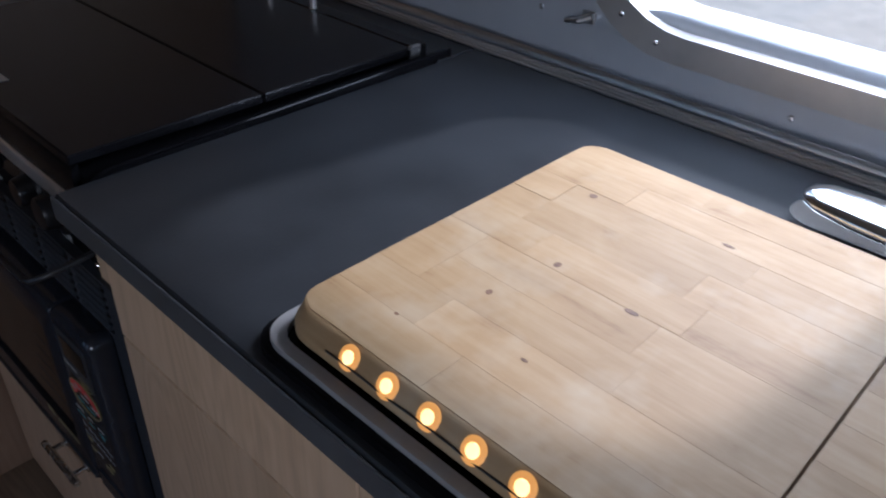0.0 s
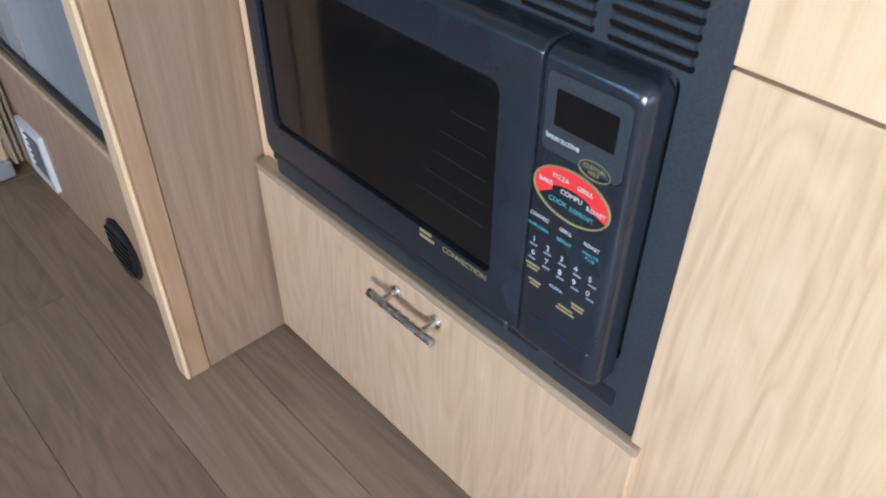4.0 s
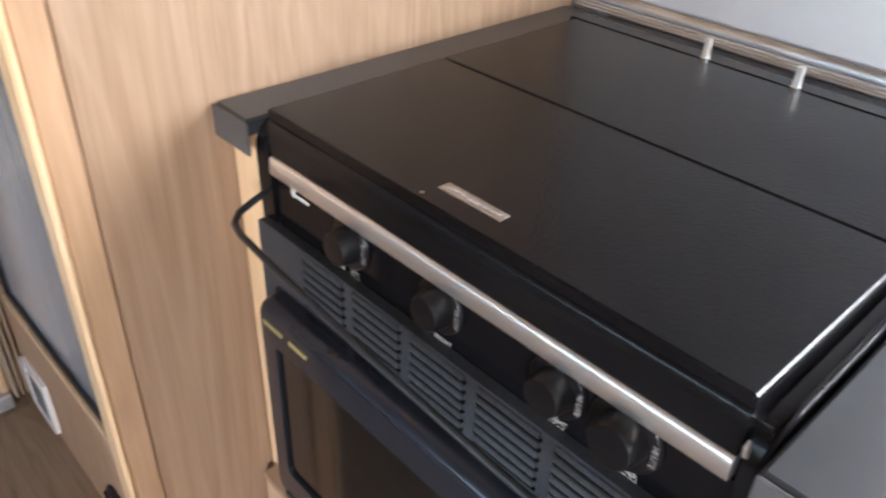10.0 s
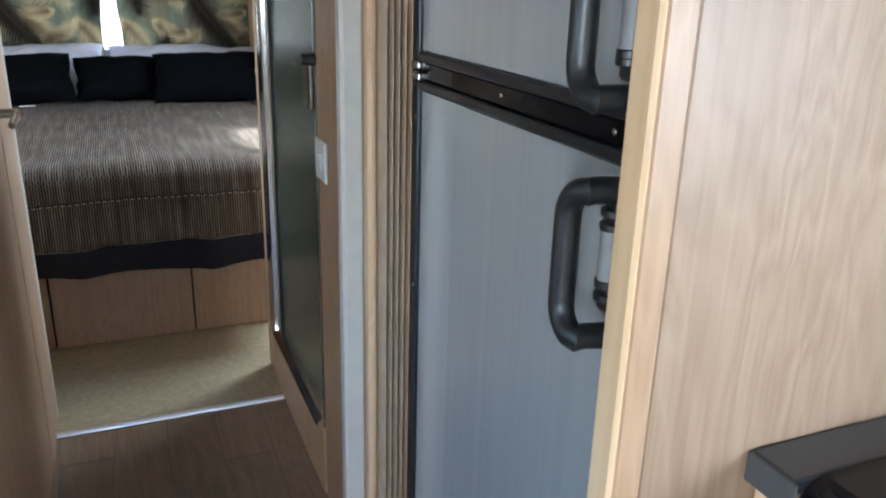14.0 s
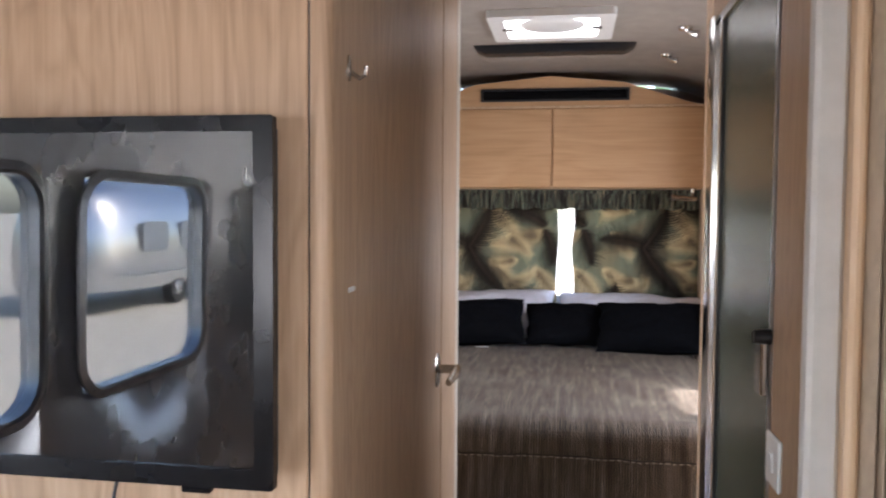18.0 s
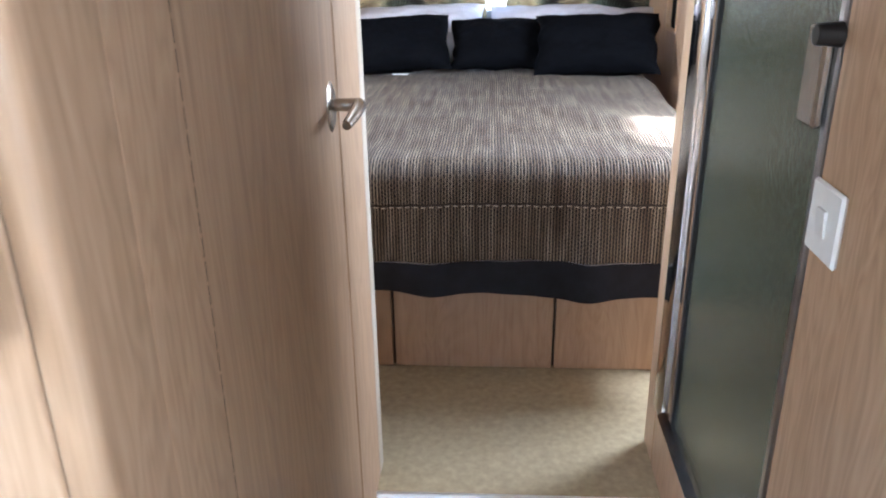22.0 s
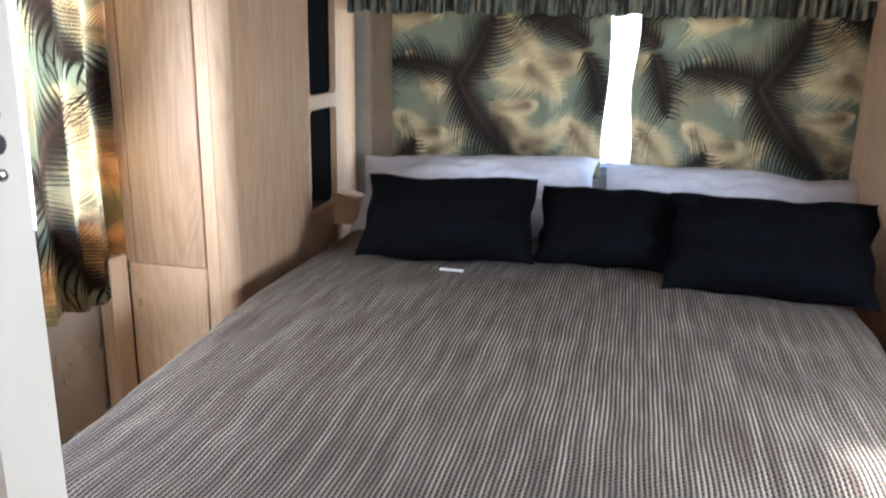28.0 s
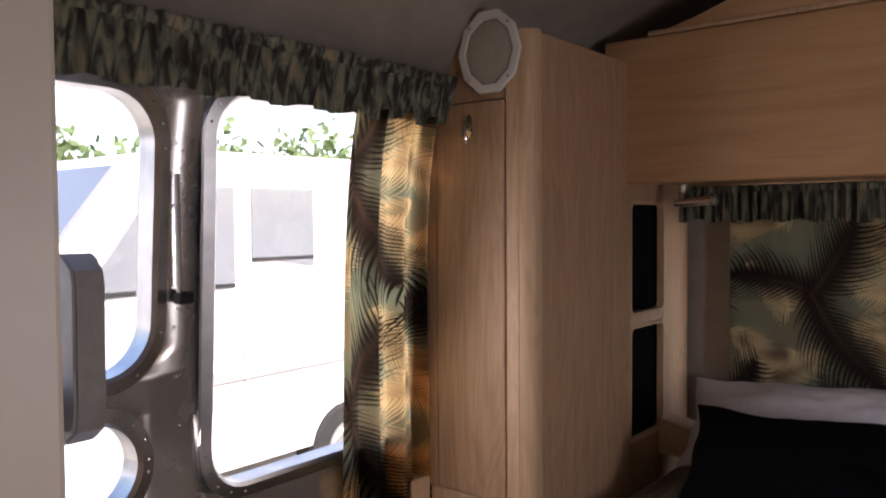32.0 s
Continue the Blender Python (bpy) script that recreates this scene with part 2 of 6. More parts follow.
FLANGE = plain("aged_aluminium_flange", (0.66, 0.64, 0.62), 0.40, 0.7, var=0.10, scale=12)
WALLSATIN = plain("satin_aluminium_wall", (0.55, 0.585, 0.64), 0.42, 0.5, var=0.06, scale=5, bumps=0.04, bscale=300)
WALLGREY = plain("brushed_aluminium_wall", (0.56, 0.55, 0.54), 0.27, 0.82, var=0.08, scale=5, bumps=0.03, bscale=300)
LINER = plain("grey_beige_ceiling_liner", (0.34, 0.30, 0.26), 0.6, var=0.1, scale=12, bumps=0.2, bscale=700)
WHITE = plain("white_plastic", (0.78, 0.78, 0.76), 0.35, var=0.04)
SPEAKER = plain("cream_speaker_cloth", (0.46, 0.43, 0.36), 0.8, var=0.2, scale=300, bumps=0.5, bscale=500)
LEDGE = plain("beige_piping_vinyl", (0.36, 0.30, 0.22), 0.55, var=0.18, scale=40)
GREYP = plain("grey_plastic", (0.27, 0.27, 0.27), 0.45, var=0.1)
VELVET = plain("black_velvet", (0.0018, 0.0021, 0.0032), 0.85, var=0.4, scale=40, bumps=0.3, bscale=260, spec=0.06)
SHEET = plain("white_sheet", (0.58, 0.58, 0.64), 0.8, var=0.08, bumps=0.15, bscale=900)
THREAD = plain("pale_thread", (0.42, 0.36, 0.28), 0.9, var=0.15, scale=200)
NAVY = plain("black_satin_trim", (0.009, 0.009, 0.013), 0.6, var=0.3, scale=18, bumps=0.1, bscale=500, spec=0.2)
CARPET = plain("beige_carpet", (0.40, 0.325, 0.205), 0.95, var=0.16, scale=45, bumps=0.9, bscale=520, spec=0.1)
# emission that imitates warm lights mirrored in the board's edge, core and halo
SPOT = bpy.data.materials.new("warm_spot_core")
SPOT.use_nodes = True
SPOT.node_tree.nodes["Principled BSDF"].inputs["Emission Color"].default_value = (1.0, 0.62, 0.16, 1)
SPOT.node_tree.nodes["Principled BSDF"].inputs["Emission Strength"].default_value = 1.25
GLOW = bpy.data.materials.new("warm_spot_halo")
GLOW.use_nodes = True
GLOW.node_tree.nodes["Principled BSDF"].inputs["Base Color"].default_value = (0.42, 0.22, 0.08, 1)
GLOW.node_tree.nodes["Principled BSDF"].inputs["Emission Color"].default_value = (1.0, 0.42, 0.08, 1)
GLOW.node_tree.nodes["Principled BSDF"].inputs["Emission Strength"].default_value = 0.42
PRINT_W = plain("printed_white", (0.52, 0.52, 0.49), 0.5, var=0.05)
PRINT_G = plain("printed_gold", (0.27, 0.22, 0.09), 0.4, var=0.1)
PRINT_T = plain("printed_teal", (0.08, 0.30, 0.30), 0.5, var=0.05)
PRINT_R = plain("printed_red", (0.62, 0.03, 0.03), 0.45, var=0.08)
TAN = plain("tan_pleated_vinyl", (0.40, 0.31, 0.22), 0.5, var=0.12)
JAMB = plain("pale_painted_jamb", (0.52, 0.46, 0.38), 0.45, var=0.08, scale=9, bumps=0.05)
BRONZE = plain("dark_bronze", (0.10, 0.068, 0.045), 0.45, 0.6, var=0.25, scale=80)
DARKGAP = plain("dark_gap", (0.03, 0.02, 0.014), 0.8, var=0.2)
PALE = plain("pale_grey_vinyl", (0.52, 0.485, 0.44), 0.5, var=0.05)
SCREEN, _, screen_p = principled("tv_screen", 0.02, 0.0, (0.004, 0.004, 0.005))
screen_p.inputs["IOR"].default_value = 1.8


def mat_fridge():
    """Grey steel-look door skin with a vertical brush."""
    m, nt, p = principled("brushed_grey_door", 0.3, 0.55)
    n = nd(nt, "ShaderNodeTexNoise", Scale=1.0, Detail=3.0)
    nt.links.new(place(nt, (60, 60, 0.6)), n.inputs["Vector"])
    nt.links.new(ramp(nt, n.outputs[0], ((0.3, (0.50, 0.535, 0.57)), (0.7, (0.55, 0.585, 0.62)))), p.inputs["Base Color"])
    nt.links.new(calc(nt, "ADD", calc(nt, "MULTIPLY", n.outputs[0], 0.16), 0.13), p.inputs["Roughness"])
    return m


def mat_glass(name, color, rough, bumps=0.0, bscale=60.0):
    m, nt, p = principled(name, rough, 0.0, color)
    p.inputs["Transmission Weight"].default_value = 1.0
    p.inputs["IOR"].default_value = 1.45
    if bumps:
        b = nd(nt, "ShaderNodeTexNoise", Scale=bscale, Detail=3.0)
        nt.links.new(place(nt, shift=False), b.inputs["Vector"])
        bump(nt, p, b.outputs[0], bumps, 0.002)
    return m


def mat_pane():
    """Thin window glass: lets nearly all through and mirrors a little."""
    m, nt, p = principled("window_pane", 0.0)
    clear, gloss, sh = nt.nodes.new("ShaderNodeBsdfTransparent"), nt.nodes.new("ShaderNodeBsdfGlossy"), nt.nodes.new("ShaderNodeMixShader")
    clear.inputs["Color"].default_value = (0.95, 0.97, 0.96, 1)
    gloss.inputs["Roughness"].default_value = 0.01
    sh.inputs[0].default_value = 0.05
    for k, n in ((1, clear), (2, gloss)):
        nt.links.new(n.outputs[0], sh.inputs[k])
    nt.links.new(sh.outputs[0], nt.nodes["Material Output"].inputs["Surface"])
    nt.nodes.remove(p)
    return m


def mat_coverlet():
    """Open honeycomb weave: pale netting in ribs along the bed over dark holes, brown and black threads between."""
    m, nt, p = principled("ribbed_woven_coverlet", 0.8)
    g = nt.nodes.new("ShaderNodeNewGeometry")
    sep = nt.nodes.new("ShaderNodeSeparateXYZ")
    nt.links.new(g.outputs["Position"], sep.inputs[0])
    wob = nd(nt, "ShaderNodeTexNoise", Scale=6.0, Detail=2.0)
    nt.links.new(g.outputs["Position"], wob.inputs["Vector"])
    x = calc(nt, "ADD", sep.outputs[0], calc(nt, "MULTIPLY", wob.outputs[0], 0.007))
    along = calc(nt, "SUBTRACT", sep.outputs[1], sep.outputs[2])
    cell = calc(nt, "MULTIPLY", calc(nt, "COSINE", calc(nt, "MULTIPLY", x, math.pi / 0.0086)), calc(nt, "COSINE", calc(nt, "MULTIPLY", along, math.pi / 0.0056)))
    fuzz = nd(nt, "ShaderNodeTexNoise", Scale=380.0, Detail=2.0)
    nt.links.new(g.outputs["Position"], fuzz.inputs["Vector"])
    line = calc(nt, "COSINE", calc(nt, "MULTIPLY", x, 2 * math.pi / 0.0086))
    h = calc(nt, "SUBTRACT", 0.46, calc(nt, "MULTIPLY", calc(nt, "MAXIMUM", cell, -0.12), 0.40))
    h = calc(nt, "SUBTRACT", h, calc(nt, "MULTIPLY", line, 0.27))
    h = calc(nt, "ADD", h, calc(nt, "MULTIPLY", fuzz.outputs[0], 0.30))
    thread = nd(nt, "ShaderNodeTexNoise", Scale=1.0, Detail=3.0)
    nt.links.new(place(nt, (45, 4, 4), False), thread.inputs["Vector"])
    light = ramp(nt, thread.outputs[0], ((0.30, (0.100, 0.064, 0.040)), (0.48, (0.170, 0.127, 0.086)), (0.66, (0.27, 0.217, 0.160)), (0.80, (0.36, 0.305, 0.240))))
    nt.links.new(mix(nt, (0.008, 0.007, 0.008), light, ramp(nt, h, ((0.48, (0, 0, 0)), (0.68, (1, 1, 1))))), p.inputs["Base Color"])
    bump(nt, p, h, 0.8, 0.004)
    p.inputs["Sheen Weight"].default_value = 0.05
    p.inputs["Specular IOR Level"].default_value = 0.3
    return m


def mat_print(name, through):
    """Cloth that shows the leaf print stored with its mesh; thin, its see-through colour brightened and warmed to
    imitate sun behind.
    """
    m, nt, p = principled(name, 0.85)
    p.inputs["Specular IOR Level"].default_value = 0.12
    a = nt.nodes.new("ShaderNodeVertexColor")
    a.layer_name = "print"
    nt.links.new(a.outputs[0], p.inputs["Base Color"])
    weave = nd(nt, "ShaderNodeTexNoise", Scale=1100.0, Detail=1.0)
    nt.links.new(place(nt, shift=False), weave.inputs["Vector"])
    bump(nt, p, weave.outputs[0], 0.2, 0.0006)
    tr = nt.nodes.new("ShaderNodeBsdfTranslucent")
    # sun glow put into the transmitted colour; grows with the share let through
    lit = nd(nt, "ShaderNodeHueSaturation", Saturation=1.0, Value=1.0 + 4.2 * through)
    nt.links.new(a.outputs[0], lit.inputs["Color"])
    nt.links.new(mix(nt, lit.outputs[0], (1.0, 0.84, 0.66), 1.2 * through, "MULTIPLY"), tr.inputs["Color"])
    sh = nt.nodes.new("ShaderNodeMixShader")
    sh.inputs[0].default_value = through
    nt.links.new(p.outputs[0], sh.inputs[1])
    nt.links.new(tr.outputs[0], sh.inputs[2])
    nt.links.new(sh.outputs[0], nt.nodes["Material Output"].inputs["Surface"])
    return m


def mat_valance():
    m, nt, p = principled("dark_pleated_valance", 0.75)
    n = nd(nt, "ShaderNodeTexNoise", Scale=1.0, Detail=3.0, Distortion=0.6)
    nt.links.new(place(nt, (55, 55, 9), False), n.inputs["Vector"])
    nt.links.new(ramp(nt, n.outputs[0], ((0.36, (0.014, 0.012, 0.010)), (0.46, (0.05, 0.04, 0.03)), (0.56, (0.13, 0.165, 0.12)), (0.70, (0.30, 0.24, 0.15)))), p.inputs["Base Color"])
    return m


def mat_seat():
    m, nt, p = principled("grey_flecked_upholstery", 0.9)
    n = nd(nt, "ShaderNodeTexNoise", Scale=1.0, Detail=3.0)
    nt.links.new(place(nt, (150, 60, 60), False), n.inputs["Vector"])
    nt.links.new(ramp(nt, n.outputs[0], ((0.35, (0.03, 0.03, 0.035)), (0.52, (0.12, 0.11, 0.11)), (0.7, (0.34, 0.31, 0.28)))), p.inputs["Base Color"])
    bump(nt, p, n.outputs[0], 0.5, 0.002)
    return m


FRIDGE = mat_fridge()
FROST = mat_glass("rain_glass", (0.36, 0.40, 0.33), 0.16, 0.9, 42.0)
fnt, fp = FROST.node_tree, FROST.node_tree.nodes["Principled BSDF"]
fp.inputs["Transmission Weight"].default_value = 0.35
ripple = nd(fnt, "ShaderNodeTexNoise", Scale=1.0, Detail=3.0, Roughness=0.6, Distortion=0.8)
fnt.links.new(place(fnt, (120, 120, 70), False), ripple.inputs["Vector"])
fnt.links.new(ramp(fnt, ripple.outputs[0], ((0.36, (0.120, 0.135, 0.096)), (0.52, (0.136, 0.152, 0.110)), (0.72, (0.156, 0.172, 0.126)))), fp.inputs["Base Color"])
bump(fnt, fp, ripple.outputs[0], 0.4, 0.003)
PANE = mat_pane()
OVENGLASS = plain("dark_oven_window", (0.004, 0.0045, 0.005), 0.09, var=0.1)
COVERLET = mat_coverlet()
PRINT = mat_print("leaf_print_cloth", 0.12)
PRINT_BACKLIT = mat_print("backlit_leaf_print_cloth", 0.78)
VALANCE = mat_valance()
SEAT = mat_seat()


# ---- mesh building ----
class Mesh:
    """Collects corners and faces in world metres."""

    def __init__(self):
        self.v, self.f = [], []

    def add(self, verts, faces):
        n = len(self.v)
        self.v += [tuple(p) for p in verts]
        self.f += [tuple(i + n for i in q) for q in faces]
        return self

    def box(self, x0, x1, y0, y1, z0, z1, c=0.0015):
        """A box with chamfered edges."""
        lo, hi = (x0, y0, z0), (x1, y1, z1)
        c = min(c, 0.45 * min(b - a for a, b in zip(lo, hi)))
        vs, key = [], {}
        for i in range(8):
            s = [(i >> k) & 1 for k in range(3)]
            for ax in range(3):
                p = [(hi[k] if s[k] else lo[k]) if k == ax else ((hi[k] - c) if s[k] else (lo[k] + c)) for k in range(3)]
                key[(i, ax)] = len(vs)
                vs.append(p)
        fs = []
        for ax in range(3):
            u, w = [k for k in range(3) if k != ax]
            for side in (0, 1):
                ring = []
                for a, b in ((0, 0), (1, 0), (1, 1), (0, 1)):
                    ring.append(key[((side << ax) | (a << u) | (b << w), ax)])
                flip = (side == 1) == (ax == 1)
                fs.append(tuple(reversed(ring)) if flip else tuple(ring))
                if not flip and side == 0:
                    fs[-1] = tuple(reversed(ring)) if ax != 1 else tuple(ring)
                if side == 1 and ax != 1:
                    fs[-1] = tuple(ring)
        for ax in range(3):
            u, w = [k for k in range(3) if k != ax]
            for a in (0, 1):
                for b in (0, 1):
                    i0 = (a << u) | (b << w)
                    i1 = i0 | (1 << ax)
                    fs.append((key[(i0, u)], key[(i1, u)], key[(i1, w)], key[(i0, w)]))
        for i in range(8):
            fs.append(tuple(key[(i, k)] for k in range(3)))
        return self.add(vs, fs)

    def prism(self, outline, axis, a, b):
        """A flat outline (two coordinates of the other axes, in order) drawn out along an axis from a to b."""
        def at(p, t):
            q = list(p)
            q.insert(axis, t)
            return q
        n = len(outline)
        vs = [at(p, a) for p in outline] + [at(p, b) for p in outline]
        fs = [tuple(range(n)), tuple(reversed(range(n, 2 * n)))]
        fs += [(i, i + n, (i + 1) % n + n, (i + 1) % n) for i in range(n)]
        return self.add(vs, fs)

    def ring(self, outer, inner, axis, a, b):
        """A flat band between two outlines of the same count, drawn out along an axis."""
        def at(p, t):
            q = list(p)
            q.insert(axis, t)
            return q
        n = len(outer)
        vs = [at(p, t) for t in (a, b) for o in (outer, inner) for p in o]
        fs = []
        for i in range(n):
            j = (i + 1) % n
            fs += [(i, j, n + j, n + i), (2 * n + i, 3 * n + i, 3 * n + j, 2 * n + j), (i, 2 * n + i, 2 * n + j, j), (n + i, n + j, 3 * n + j, 3 * n + i)]
        return self.add(vs, fs)

    def tube(self, path, r, seg=10, cap=True):
        """A round bar along a path; r is one radius or one for each point."""
        pts = [Vector(p) for p in path]
        rs = r if isinstance(r, (list, tuple)) else [r] * len(pts)
        up, vs = Vector((0.123, 0.456, 0.88)).normalized(), []
        for i, p in enumerate(pts):
            d = (pts[min(i + 1, len(pts) - 1)] - pts[max(i - 1, 0)]).normalized()
            s = d.cross(up)
            if s.length < 0.05:
                s = d.cross(Vector((1, 0, 0)))
            s.normalize()
            up = s.cross(d).normalized()
            for k in range(seg):
                t = 2 * math.pi * k / seg
                vs.append(p + rs[i] * (math.cos(t) * s + math.sin(t) * up))
        fs = [(i * seg + k, i * seg + (k + 1) % seg, (i + 1) * seg + (k + 1) % seg, (i + 1) * seg + k) for i in range(len(pts) - 1) for k in range(seg)]
        if cap:
            fs += [tuple(reversed(range(seg))), tuple(range((len(pts) - 1) * seg, len(pts) * seg))]
        return self.add(vs, fs)

    def cyl(self, p0, p1, r, r2=None, seg=20):
        a, b = Vector(p0), Vector(p1)
        r2 = r if r2 is None else r2
        c = 0.08 * min(r, r2)
        d = (b - a).normalized()
        return self.tube([a, a + d * c, b - d * c, b], [r - c, r, r2, r2 - c], seg)

    def dome(self, at, axis, r, depth, seg=20, rows=5):
        """A shallow dome on a disc of radius r, bulging along axis."""
        at, d = Vector(at), Vector(axis).normalized()
        path = [at + d * (depth * math.sin(math.pi / 2 * k / rows)) for k in range(rows + 1)]
        return self.tube(path, [max(r * math.cos(math.pi / 2 * k / rows), 0.0004) for k in range(rows + 1)], seg)

    def grid(self, nu, nv, fn, wrap=False):
        vs = [fn(i / (nu - 1), j / (nv - 1)) for j in range(nv) for i in range(nu)]
        return self.add(vs, [(j * nu + i, j * nu + i + 1, (j + 1) * nu + i + 1, (j + 1) * nu + i) for j in range(nv - 1) for i in range(nu - 1)])


def rrect(u0, u1, v0, v1, r, seg=6):
    """The outline of a rounded rectangle; r is one radius or four (from low u, low v round)."""
    rr = r if isinstance(r, (list, tuple)) else [r] * 4
    out = []
    for (cu, cv, su, sv, t0), k in zip(((u0, v0, 1, 1, 180), (u1, v0, -1, 1, 270), (u1, v1, -1, -1, 0), (u0, v1, 1, -1, 90)), rr):
        for i in range(seg + 1):
            t = radians(t0 + 90 * i / seg)
            out.append((cu + su * k + k * math.cos(t), cv + sv * k + k * math.sin(t)))
    return out


def ellipse(cu, cv, ru, rv, seg=28):
    return [(cu + ru * math.cos(2 * math.pi * i / seg), cv + rv * math.sin(2 * math.pi * i / seg)) for i in range(seg)]


def thing(name, at, label, category, group="", kind=""):
    ob = new(name)
    ob.empty_display_size = 0.05
    ob.location = at
    return tagged(ob, label, category, group, kind)


def origin(ob):
    at = Vector((0, 0, 0))
    while ob is not None:
        at += ob.location
        ob = ob.parent
    return at


def finish(me, smooth=35):
    bm = bmesh.new()
    bm.from_mesh(me)
    bmesh.ops.recalc_face_normals(bm, faces=bm.faces)
    bm.to_mesh(me)
    bm.free()
    me.polygons.foreach_set("use_smooth", [True] * len(me.polygons))
    me.set_sharp_from_angle(angle=radians(smooth))
    me.update()


def part(name, mesh, material, parent=None, label="", smooth=35, recalc=True):
    """One mesh object from corners in world metres, under a thing or a part."""
    base = origin(parent) if parent is not None else Vector((0, 0, 0))
    me = bpy.data.meshes.new(name)
    me.from_pydata([(x - base.x, y - base.y, z - base.z) for x, y, z in mesh.v], [], mesh.f)
    me.materials.append(material)
    if recalc:
        finish(me, smooth)
    else:
        me.polygons.foreach_set("use_smooth", [True] * len(me.polygons))
        me.set_sharp_from_angle(angle=radians(smooth))
    ob = new(name, me)
    if parent is not None:
        ob.parent = parent
    if label:
        ob["label"] = label
    return ob


def setting(name, mesh, material, label, category, smooth=35):
    return tagged(part(name, mesh, material, None, "", smooth), label, category, kind="structure")


def lettering(name, text, at, size, material, parent, right, up):
    """Raised print: text whose line runs along right and whose height runs along up."""
    cu = bpy.data.curves.new(name, "FONT")
    cu.body, cu.size, cu.align_x, cu.align_y, cu.extrude = text, size, "CENTER", "CENTER", 0.0002
    ob = bpy.data.objects.new(name, cu)
    dg = bpy.context.evaluated_depsgraph_get()
    me = bpy.data.meshes.new_from_object(ob, depsgraph=dg)
    bpy.data.objects.remove(ob)
    r, u = Vector(right).normalized(), Vector(up).normalized()
    n = r.cross(u)
    m = Matrix((r, u, n)).transposed().to_4x4()
    me.transform(Matrix.Translation(Vector(at) - origin(parent)) @ m)
    me.materials.clear()
    me.materials.append(material)
    ob = new(name, me)
    ob.parent = parent
    return ob

# ---- the shell ----
MID, HALF, KNEE, TOP, POW = -0.195, 1.255, 0.90, 2.2, 4.0
Y0, Y1 = -2.3, 5.98


def wall_x(side, z):
    """The inner face of the side wall at a height; side is -1 or 1."""
    u = max(0.0, min(1.0, (z - KNEE) / (TOP - KNEE)))
    return MID + side * HALF * (1 - u ** POW) ** (1 / POW)


def on_wall(side, y, z, off=0.0):
    return (wall_x(side, z) - side * off, y, z)


# openings: side, y from, y to, z from, z to, corner radius
WINDOWS = [
    (1, 0.155, 0.655, 1.022, 1.52, 0.10),
    (-1, 1.21, 1.95, 0.90, 1.52, 0.10),
    (-1, 0.30, 1.02, 0.90, 1.52, 0.10),
    # unseen opening, assumed so that light can enter further south
    (-1, -1.10, -0.28, 0.90, 1.52, 0.10),
    (-1, 3.74, 4.118, 1.175, 1.71, 0.10),
    (-1, 4.245, 4.87, 0.905, 1.73, 0.08),
    (-1, 3.70, 4.086, 0.922, 1.099, 0.085),
    (1, 3.86, 4.28, 1.0, 1.47, 0.08),
]


def shell():
    zs = sorted({0.0, 0.45, KNEE} | {round(z, 3) for w in WINDOWS for z in (w[3], w[4])} | {round(KNEE + 0.065 * k, 3) for k in range(1, 15)})
    ys = sorted({Y0, Y1} | {w[k] for w in WINDOWS for k in (1, 2)} | {round(Y0 + 0.5 * k, 3) for k in range(1, 17)})
    for side, name in ((-1, "wall_west"), (1, "wall_east")):
        m = Mesh()
        for a, b in zip(ys, ys[1:]):
            for c, d in zip(zs, zs[1:]):
                if any(s == side and y0 - 1e-6 <= a and b <= y1 + 1e-6 and z0 - 1e-6 <= c and d <= z1 + 1e-6 for s, y0, y1, z0, z1, _ in WINDOWS):
                    continue
                m.add([on_wall(side, a, c), on_wall(side, b, c), on_wall(side, b, d), on_wall(side, a, d)], [(0, 1, 2, 3)])
        ob = setting(name, m, WALLGREY if side < 0 else WALLSATIN, "bare aluminium curved side wall with window openings", "wall")
        weld(ob)
        so = ob.modifiers.new("thickness", "SOLIDIFY")
        so.thickness, so.offset = 0.05, (1.0 if side > 0 else 1.0)
    zt = zs[-1]
    n = 20
    m = Mesh()
    for a, b in zip(ys, ys[1:]):
        for k in range(n):
            pts = []
            for y, i in ((a, k), (b, k), (b, k + 1), (a, k + 1)):
                t = -1 + 2 * i / n
                xe = wall_x(1, zt) - MID
                x = t * xe
                pts.append((MID + x, y, KNEE + (TOP - KNEE) * (1 - (abs(x) / HALF) ** POW) ** (1 / POW)))
            m.add(pts, [(0, 1, 2, 3)])
    ob = setting("ceiling", m, LINER, "grey beige arched ceiling liner", "ceiling")
    weld(ob)
    so = ob.modifiers.new("thickness", "SOLIDIFY")
    so.thickness, so.offset = 0.04, 1.0


def weld(ob):
    """Joins the cells of a sheet and turns its faces to the room."""
    bm = bmesh.new()
    bm.from_mesh(ob.data)
    bmesh.ops.remove_doubles(bm, verts=bm.verts, dist=1e-4)
    c = Vector((MID, 1.8, 1.0))
    for q in bm.faces:
        q.normal_update()
        w = q.calc_center_median()
        if q.normal.dot(Vector((w.x - c.x, 0, w.z - c.z))) < 0:
            q.normal_flip()
    bm.to_mesh(ob.data)
    bm.free()
    ob.data.polygons.foreach_set("use_smooth", [True] * len(ob.data.polygons))
    ob.data.update()


def end_profile():
    pts = [(wall_x(-1, 0), 0.0)]
    pts += [(wall_x(-1, KNEE + (TOP - KNEE) * k / 14), KNEE + (TOP - KNEE) * k / 14) for k in range(0, 14)]
    pts += [(MID, TOP)]
    pts = [(MID + (x - MID) * 1.025, z * 1.016) for x, z in pts]
    return pts + [(2 * MID - x, z) for x, z in reversed(pts[:-1])]


